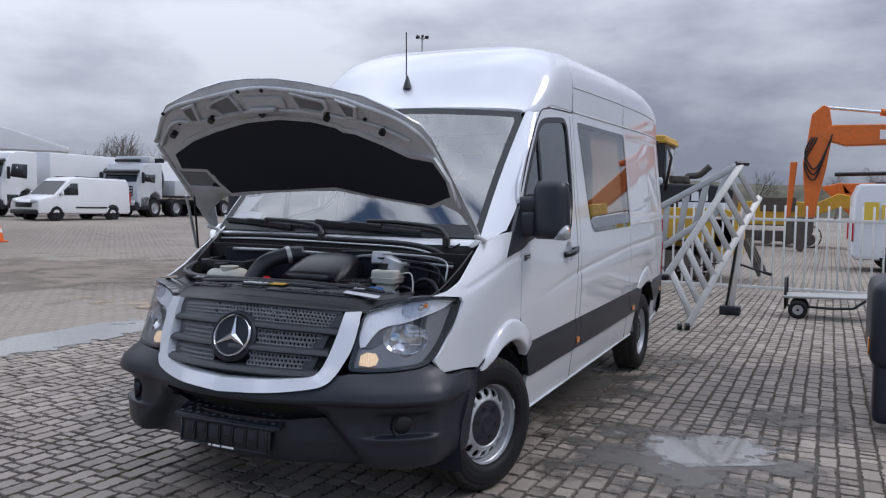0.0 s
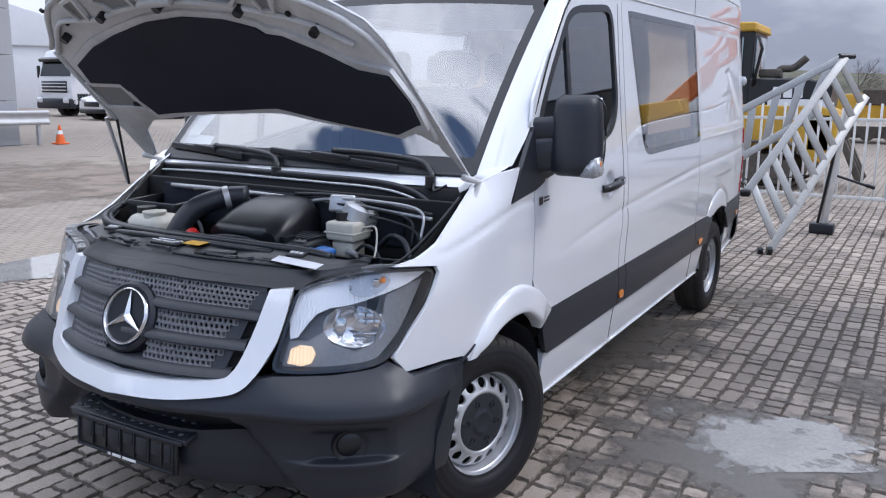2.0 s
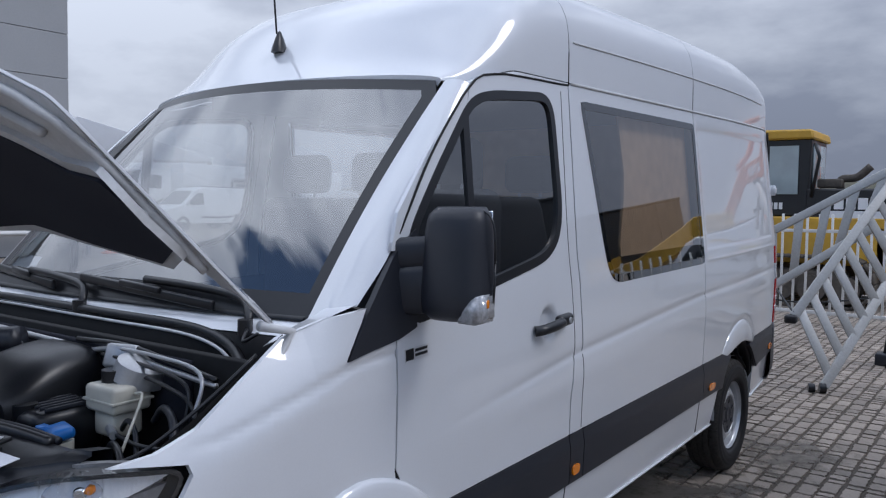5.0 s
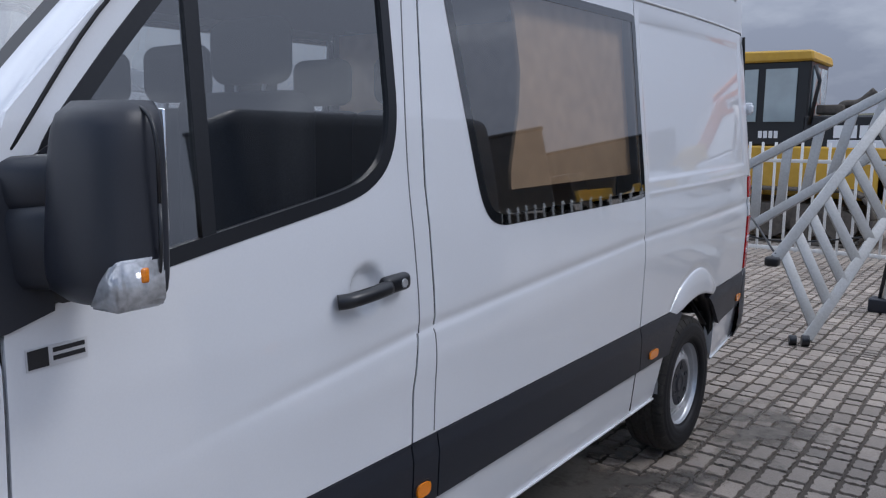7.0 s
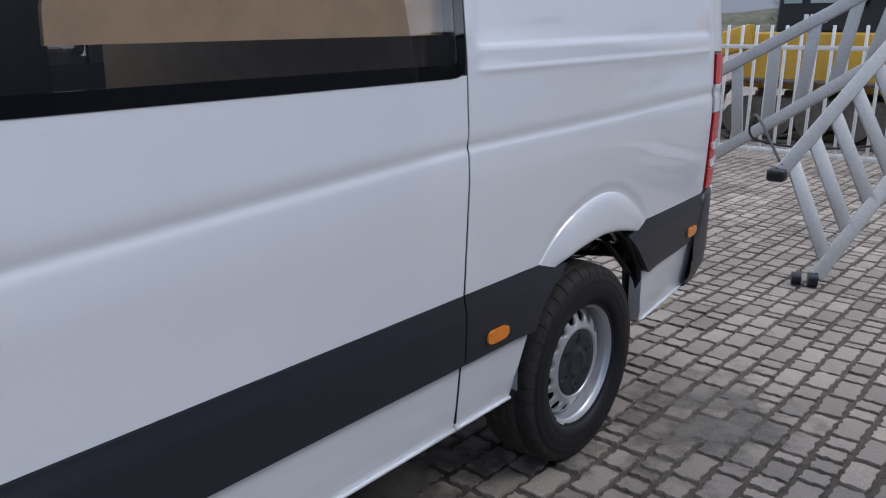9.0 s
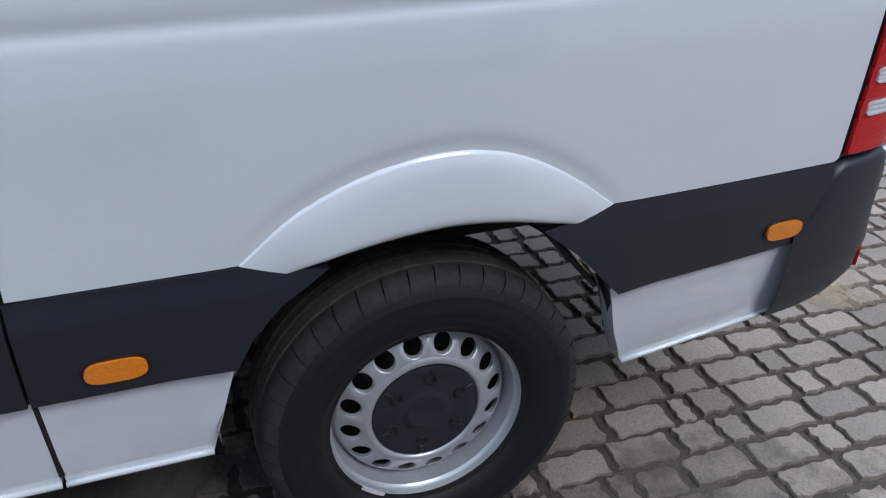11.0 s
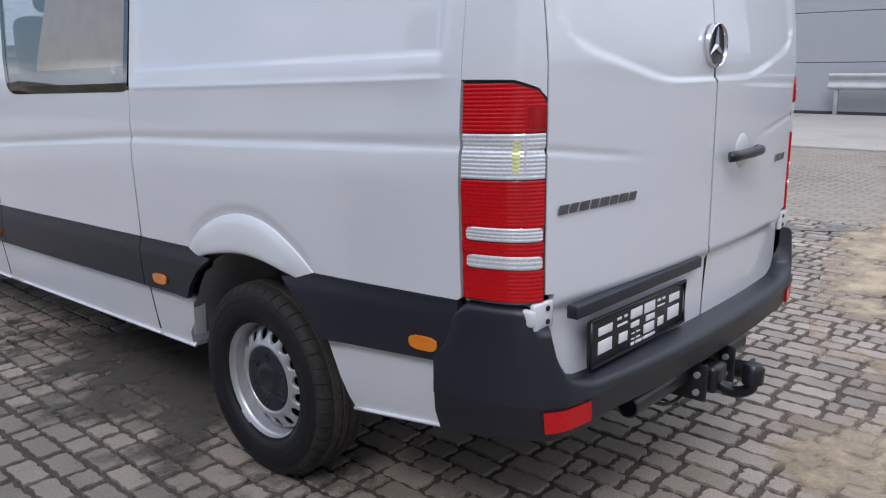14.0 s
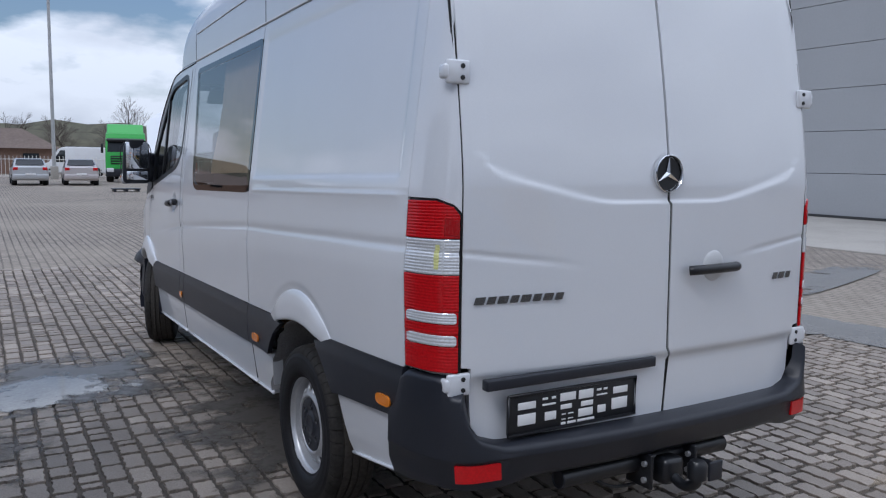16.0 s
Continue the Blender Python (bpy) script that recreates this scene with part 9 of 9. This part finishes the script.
part("bucket", slab_xz([(-5.0, 0.0), (-3.9, 0.0), (-3.9, 1.1), (-4.2, 1.2), (-4.6, 0.35)], 14.95, 2.4), CAT_Y, loader)
for k in range(3):
    part("sign_bar", box((0.15, 0.01, 0.20), (-0.30 + 0.19 * k, 14.268, 1.79), 0.0), PLATE_W, loader)
for k in range(4):
    part("sign_bar", box((0.06, 0.01, 0.12), (-1.52 + 0.085 * k, 14.29, 1.74), 0.0), PLATE_W, loader)
part("tank", slab_xz([(0.3, 0.5), (0.8, 0.5), (0.8, 1.4), (0.3, 1.4)], 14.95, 1.5), CAT_Y, loader)
for k in range(3):
    part("ripper", beam((0.9, 14.4 + 0.5 * k, 0.9), (1.25, 14.4 + 0.5 * k, 0.15), 0.1, 0.12, 0.02), TRACK, loader)

exc = thing("orange_excavator", "orange crawler excavator with folded arm behind the fence", "excavator")
EY = 30.6
part("stick", slab_xz([(1.72, 5.15), (2.10, 5.50), (2.32, 5.40), (2.46, 4.55), (2.30, 3.2), (2.05, 1.9), (1.95, 1.2), (1.66, 1.2), (1.58, 2.2), (1.48, 3.35), (1.60, 4.1)], EY, 0.55), ORANGE_M, exc)
part("boom", slab_xz([(2.20, 4.62), (2.5, 4.75), (6.5, 4.70), (9.2, 3.2), (10.2, 1.8), (9.6, 1.6), (8.4, 2.9), (6.2, 4.05), (2.9, 3.98), (2.2, 4.2)], EY, 0.6), ORANGE_M, exc)
part("link", slab_xz([(1.05, 3.4), (1.3, 3.4), (1.12, 1.2), (0.95, 1.2)], EY, 0.2), ORANGE_M, exc)
part("bucket", slab_xz([(1.05, 1.3), (1.95, 1.3), (1.95, 0.75), (1.60, 0.0), (1.42, 0.05), (1.2, 0.4), (0.95, 0.6)], EY, 1.0), TRACK, exc)
part("cylinder", rod((2.25, EY, 5.42), (4.0, EY, 5.20), 0.06, 10), CHROME, exc)
part("cylinder_barrel", rod((4.0, EY, 5.20), (7.0, EY, 4.8), 0.13, 10), ORANGE_M, exc)
for k in range(3):
    part("hose", tube(smooth_path([(1.75 + 0.1 * k, EY - 0.3, 4.3), (1.55, EY - 0.36, 3.7 - 0.2 * k), (1.9, EY - 0.36, 3.1 - 0.2 * k), (2.3, EY - 0.33, 3.9), (2.45, EY - 0.3, 4.4)], 5), 0.03, 6), PLASTIC_SM, exc)
part("house", slab_xz([(8.8, 1.1), (13.0, 1.1), (13.0, 2.4), (10.6, 2.5), (8.8, 1.7)], EY + 0.4, 2.6), ORANGE_M, exc)
part("cab", slab_xz([(8.8, 1.2), (10.4, 1.2), (10.4, 3.0), (9.1, 3.0)], EY - 0.6, 1.0), PLASTIC_SM, exc)
part("counterweight", slab_xz([(12.9, 1.1), (13.6, 1.3), (13.6, 2.3), (12.9, 2.4)], EY + 0.4, 2.7), PLASTIC_SM, exc)
track(exc, 8.6, 12.6, EY - 1.0, 1.0, 0.6)
track(exc, 8.6, 12.6, EY + 1.4, 1.0, 0.6)
for k in range(4):
    part("sign_bar", box((0.30, 0.01, 0.34), (4.15 + 0.42 * k, EY - 0.307, 4.36), 0.0), PLATE_W, exc)
exc2 = thing("orange_excavator", "second orange excavator with its boom lowered", "excavator")
part("boom", slab_xz([(2.9, 2.75), (6.0, 2.85), (8.5, 3.1), (8.5, 2.5), (6.0, 2.35), (3.0, 2.3)], 36, 0.5), ORANGE_M, exc2)
part("stick", slab_xz([(2.1, 2.6), (2.9, 2.8), (4.6, 0.7), (4.2, 0.4)], 36, 0.5), ORANGE_M, exc2)
part("cylinder", rod((2.6, 36, 3.15), (6.5, 36, 3.25), 0.09, 8), PLASTIC_SM, exc2)
part("house", slab_xz([(8.4, 1.0), (12.4, 1.0), (12.4, 2.7), (8.4, 2.9)], 36, 2.6), ORANGE_M, exc2)
track(exc2, 8.2, 12.0, 35, 1.0, 0.6)
exc3 = thing("yellow_excavator", "yellow crawler excavator standing low behind the fence", "excavator")
part("house", slab_xz([(-1.6, 0.9), (1.6, 0.9), (1.6, 1.9), (0.2, 2.0), (-1.6, 1.8)], 35, 2.4), CAT_Y, exc3)
part("engine_bay", slab_xz([(-0.2, 1.5), (1.2, 1.5), (1.2, 2.1), (-0.2, 2.1)], 33.75, 0.06), TRACK, exc3)
part("boom", slab_xz([(1.4, 1.6), (2.8, 2.3), (5.5, 1.6), (5.4, 1.2), (2.8, 1.7), (1.4, 1.1)], 34.5, 0.5), CAT_Y, exc3)
track(exc3, -2.0, 2.2, 34, 0.9, 0.6)
exc4 = thing("yellow_excavator", "yellow excavator with raised boom beyond the fence", "excavator")
part("boom", slab_xz([(6.2, 2.5), (6.3, 2.9), (7.6, 3.0), (9.6, 1.9), (11.6, 1.4), (11.6, 0.9), (9.4, 1.2), (7.5, 2.35)], 23.5, 0.5), CAT_Y, exc4)
part("stick", slab_xz([(6.1, 2.9), (6.5, 2.8), (6.6, 0.9), (6.25, 0.7)], 23.5, 0.35), CAT_Y, exc4)
part("house", slab_xz([(11.0, 0.9), (14.2, 0.9), (14.2, 2.1), (11.0, 2.2)], 24, 2.4), CAT_Y, exc4)
part("cab", slab_xz([(11.0, 1.1), (12.4, 1.1), (12.4, 2.9), (11.2, 2.9)], 23.2, 1.0), PLASTIC_SM, exc4)
track(exc4, 10.6, 14.4, 23, 0.9, 0.6)

# dark containers across the yard
CONT = material("dark_painted_container", (0.035, 0.04, 0.05), 0.6, grain=0.1, scale=6, stain=0.3, stain_scale=1, stain_color=(0.07, 0.06, 0.055))
for k, (x, y, yaw, s) in enumerate(((52, 42, 40, 1.0), (44, 49, 40, 1.0), (60, 33, 35, 0.9), (38, 60, 20, 1.1), (64, 22, 80, 1.0))):
    c = thing("container", "dark steel shipping container on the far side of the yard", "container", Matrix.Translation((x, y, -0.012)) @ pose(0, 0, 0, 0, 0, yaw), group="far containers")
    part("body", box((6.0, 2.5, 2.7 * s), (0, 0, 1.35 * s), 0.04), CONT, c)
    for j in range(14):
        part("corrugation", box((0.2, 0.06, 2.4 * s), (-2.7 + 0.415 * j, -1.26, 1.35 * s), 0.01, 1), CONT, c)

# ================= trees, houses, distance =================
BARK = material("grey_brown_bark", (0.13, 0.105, 0.085), 0.9, grain=0.25, scale=6, bump=0.4)
TWIG = material("grey_bare_twigs", (0.105, 0.088, 0.076), 0.9, grain=0.2, scale=3)


def prism(v, f, a, b, ra, rb):
    d = (b - a).normalized()
    u = d.orthogonal().normalized()
    w = d.cross(u)
    o = len(v)
    for p, r in ((a, ra), (b, rb)):
        for k in range(3):
            q = 2 * math.pi * k / 3
            v.append(tuple(p + (u * math.cos(q) + w * math.sin(q)) * r))
    for k in range(3):
        m = (k + 1) % 3
        f.append((o + k, o + m, o + 3 + m, o + 3 + k))


def bare_tree(label, m, height, seed, upright=0.5, depth=6, group=""):
    r = random.Random(seed)
    t = thing("bare_tree", label, "tree", m, group)
    trunk, crown = ([], []), ([], [])

    def grow(p, d, length, rad, level):
        bend = p
        steps = 3
        for k in range(steps):
            d = (d + Vector((r.gauss(0, 0.13), r.gauss(0, 0.13), 0.05 * upright))).normalized()
            q = bend + d * (length / steps)
            ra, rb = rad * (1 - 0.12 * k), rad * (1 - 0.12 * (k + 1))
            prism(*(trunk if level < 2 else crown), bend, q, ra, rb)
            bend = q
            if level < depth and k > 0:
                for _ in range(r.choice((1, 1, 2))):
                    a = r.uniform(0, 2 * math.pi)
                    spread = r.uniform(0.45, 0.95)
                    nd = (d * math.cos(spread) + (d.orthogonal().normalized() * math.cos(a) + d.cross(d.orthogonal()).normalized() * math.sin(a)) * math.sin(spread) + Vector((0, 0, upright * 0.35))).normalized()
                    grow(bend, nd, length * r.uniform(0.58, 0.78), rb * 0.62, level + 1)
        if level < depth:
            grow(bend, d, length * 0.75, rad * 0.6, level + 1)

    grow(Vector((0, 0, -0.1)), Vector((0, 0, 1)), height * 0.28, height * 0.031, 0)
    for name, (v, f), mat in (("trunk", trunk, BARK), ("crown", crown, TWIG)):
        me = bpy.data.meshes.new(name)
        me.from_pydata(v, [], f)
        me.materials.append(mat)
        o = new(name, me)
        o.parent = t
    return t


def on_ground(x, y):
    return Matrix.Translation((x, y, rise(x, y) - 0.012))


t1 = bare_tree("bare winter tree with a dense pale crown", on_ground(*polar(48.4, 85)), 9.2, 3, 0.6, 5)
t2 = bare_tree("bare winter tree with a wide crown", on_ground(-11.8, -84), 9.6, 8, 0.3, 6)
for az, d, s in ((46.2, 84, 0.95), (50.0, 88, 0.8), (44.5, 90, 0.9)):
    copy_thing(t1, on_ground(*polar(az, d)) @ Matrix.Rotation(az, 4, "Z") @ Matrix.Scale(s, 4))
for k, (x, y, s) in enumerate(((-17.4, -88.5, 1.0), (-4, -96, 0.8), (3, -104, 0.85), (-22, -92, 0.95), (-9, -110, 0.9), (10, -98, 0.8), (-30, -100, 1.0), (18, -110, 1.0), (-16, -112, 0.9), (26, -100, 0.9), (-38, -104, 1.0), (0, -118, 1.0), (-26, -118, 1.1), (8, -122, 1.1))):
    copy_thing(t2, on_ground(x, y) @ Matrix.Rotation(k * 1.3, 4, "Z") @ Matrix.Scale(s, 4))
for k, (x, y, s) in enumerate(((3, 92, 0.7), (9, 99, 0.8), (-7, 108, 0.8), (16, 96, 0.7), (-30, 110, 0.9), (26, 110, 0.9), (-55, 95, 0.9), (-70, 84, 0.9), (-46, 100, 0.9), (60, -10, 1.0), (58, -22, 1.0), (63, -34, 1.1), (48, -45, 1.0), (36, -54, 1.0))):
    copy_thing(t2, on_ground(x, y) @ Matrix.Rotation(k * 2.1, 4, "Z") @ Matrix.Scale(s, 4))

ROOF_T = material("brown_roof_tile", (0.16, 0.12, 0.10), 0.8, grain=0.15, scale=4, stain=0.3, stain_scale=0.6)
BRICKW = material("red_brown_brick_wall", (0.25, 0.16, 0.12), 0.85, grain=0.15, scale=8)
for x, y, w, h in ((4, -78, 16, 2.4), (-20, -82, 18, 2.6), (24, -84, 16, 3.0), (-44, -84, 18, 3.0)):
    ho = thing("house", "low house with a brown tiled roof behind the yard", "house", pose(x, y, -0.012), group="far houses")
    part("wall", box((w, 8, h), (0, 0, h / 2)), BRICKW, ho, smooth=False)
    bm = bmesh.new()
    pts = [(-w / 2 - 0.5, 4.6, h - 0.1), (w / 2 + 0.5, 4.6, h - 0.1), (w / 2 - 2.5, 0, h + 1.8), (-w / 2 + 2.5, 0, h + 1.8), (-w / 2 - 0.5, -4.6, h - 0.1), (w / 2 + 0.5, -4.6, h - 0.1)]
    vv = [bm.verts.new(p) for p in pts]
    for f in ((0, 1, 2, 3), (4, 3, 2, 5), (0, 3, 4), (1, 5, 2)):
        bm.faces.new([vv[i] for i in f])
    part("roof", bm, ROOF_T, ho, smooth=False)
    for k in range(4):
        part("window", box((1.3, 0.1, 1.1), (-w / 2 + 2 + k * (w - 4) / 3, 4.02, h * 0.55), 0.02), DARKGLASS, ho)

HEDGE = material("dull_green_hillside", (0.10, 0.098, 0.068), 0.95, grain=0.3, scale=0.4, stain=0.5, stain_scale=0.05, stain_color=(0.11, 0.09, 0.06))
bm = bmesh.new()
rr = random.Random(4)
for ring, (dist, hgt) in enumerate(((170, 5.0), (240, 8.0), (330, 11.0))):
    prev = None
    for k in range(181):
        a = 2 * math.pi * k / 180
        h = hgt * (0.75 + 0.3 * math.sin(a * 3 + ring) + 0.12 * math.sin(a * 11 + ring * 2) + rr.uniform(-0.05, 0.05)) * (1 + 1.2 * max(0.0, -math.cos(a)))
        x, y = dist * math.sin(a), dist * math.cos(a)
        cur = [bm.verts.new((x * 0.94, y * 0.94, -1)), bm.verts.new((x * 0.97, y * 0.97, h * 0.6)), bm.verts.new((x, y, h)), bm.verts.new((x * 1.06, y * 1.06, -1))]
        if prev:
            for i in range(3):
                bm.faces.new((prev[i], prev[i + 1], cur[i + 1], cur[i]))
        prev = cur
tagged(part("distant_ridge", bm, HEDGE, None), "low wooded ridge along the horizon", "hill", kind="structure")

# ---- fittings on the hall ----
for j in range(4):
    part("panel", box((0.09, 0.44, 1.29 if j else 1.14), (-20.84, -3.18, 2.06 + 0.60 + (1.305 * j if j else 0.0) + (0.08 if j else 0)), 0.008, 1), HALL, hall, smooth=False)
meter = thing("meter_box", "beige metal meter box fixed to the hall", "meter box")
METER = material("beige_enamel", (0.52, 0.50, 0.44), 0.5, grain=0.05, scale=30, stain=0.2, stain_scale=3)
part("body", box((0.26, 0.54, 0.48), (-20.67, -4.21, 3.0), 0.02), METER, meter)
part("door", box((0.012, 0.46, 0.40), (-20.533, -4.21, 3.0), 0.004), METER, meter)
for k in range(3):
    part("cable_gland", rod((-20.68, -4.32 + 0.11 * k, 3.24), (-20.68, -4.34 + 0.12 * k, 3.40), 0.016, 8), PLASTIC_SM, meter)
for y in (-4.29, -4.105):
    pp = thing("conduit_pipe", "thin white plastic conduit pipe on the hall", "pipe", group="conduit pipes")
    part("tube", rod((-20.76, y, 1.67), (-20.76, y, 2.76), 0.022, 8), PLATE_W, pp)
    for z in (1.9, 2.5):
        part("clip", box((0.03, 0.06, 0.03), (-20.775, y, z), 0.004), PLASTIC_SM, pp)
sock = thing("socket_row", "row of grey and white power sockets on the hall", "socket")
for k in range(3):
    part("socket", box((0.07, 0.09, 0.10), (-20.755, -3.92 + 0.13 * k, 1.60), 0.015), PLATE_W if k == 2 else PLASTIC, sock)
part("cable", tube(smooth_path([(-20.76, -4.29, 1.68), (-20.74, -4.2, 1.52), (-20.74, -4.0, 1.55), (-20.74, -3.7, 1.54)], 6), 0.012, 6), PLASTIC_SM, sock)
ext = thing("fire_extinguisher", "red fire extinguisher hanging on the hall", "extinguisher")
part("cylinder", lathe([(0.0, 0.0), (0.0, 0.075), (0.02, 0.08), (0.44, 0.08), (0.50, 0.05), (0.53, 0.03), (0.53, 0)], 18, m=pose(-20.68, -3.56, 0.72, 0, -90)), RED_PL, ext)
part("valve", box((0.05, 0.06, 0.08), (-20.68, -3.56, 1.28), 0.01), PLASTIC_SM, ext)
part("hose", tube(smooth_path([(-20.66, -3.56, 1.28), (-20.64, -3.70, 1.24), (-20.64, -3.74, 1.0), (-20.65, -3.66, 0.76)], 6), 0.014, 8), PLASTIC_SM, ext)
part("wall_bracket", box((0.06, 0.10, 0.05), (-20.775, -3.56, 1.1), 0.01), PLASTIC_SM, ext)


# ---- dark trailers parked across the yard, beside the van ----
TARP = material("dark_grey_trailer_tarpaulin", (0.022, 0.024, 0.028), 0.6, grain=0.1, scale=8, stain=0.3, stain_scale=1.2, stain_color=(0.04, 0.04, 0.042))


def box_trailer(label, m, length):
    tr = thing("box_trailer", label, "trailer", m, "trailers parked in a row")
    part("body", box((2.5, length, 2.75), (0, 0, 2.6), 0.04), TARP, tr)
    part("roof_rail", box((2.56, length + 0.06, 0.10), (0, 0, 3.98), 0.03), PLASTIC_SM, tr)
    part("side_rail", box((2.56, length + 0.04, 0.16), (0, 0, 1.18), 0.02), PLASTIC_SM, tr)
    part("chassis", box((0.9, length - 0.4, 0.25), (0, 0, 1.0), 0.02), PLASTIC_SM, tr)
    for s in (1, -1):
        for k in range(int(length / 1.1)):
            part("post", box((0.05, 0.08, 2.6), (s * 1.26, -length / 2 + 0.6 + 1.1 * k, 2.6), 0.01), TARP, tr)
        for k in range(3):
            road_wheel(tr, s * 1.08, length / 2 - 1.6 - 1.3 * k, 0.5, 0.32, RIM, s)
        part("landing_leg", box((0.12, 0.12, 0.95), (s * 0.7, -length / 2 + 2.4, 0.52), 0.01), PLASTIC_SM, tr)
        part("sign_bar", box((0.01, 0.9, 0.22), (s * 1.272, -length / 2 + 2.6, 2.7), 0.0), PAPER, tr)
    return tr


for bearing, dist, yaw, length in ((-37, 20, 58, 6.6), (-27, 27, 66, 8.0)):
    tx, ty = polar(bearing, dist, (1.0, 2.0))
    box_trailer("dark grey box trailer parked on the yard", place(tx, ty, yaw), length)
for level in range(2):
    c = thing("container", "dark steel shipping container stacked behind the fence", "container", Matrix.Translation((17.6, 15.9, -0.012 + 2.9 * level)) @ pose(0, 0, 0, 0, 0, 62 + 2 * level), group="stacked containers")
    part("body", box((2.44, 2.44, 2.88), (0, 0, 1.44), 0.03), CONT, c)
    for j in range(9):
        part("corrugation", box((0.05, 0.14, 2.6), (-1.235, -1.05 + 0.262 * j, 1.44), 0.01, 1), CONT, c)
        part("corrugation", box((0.14, 0.05, 2.6), (-1.05 + 0.262 * j, -1.235, 1.44), 0.01, 1), CONT, c)
    for z in (0.06, 2.82):
        part("rail", box((2.50, 2.50, 0.12), (0, 0, z), 0.02), CONT, c)
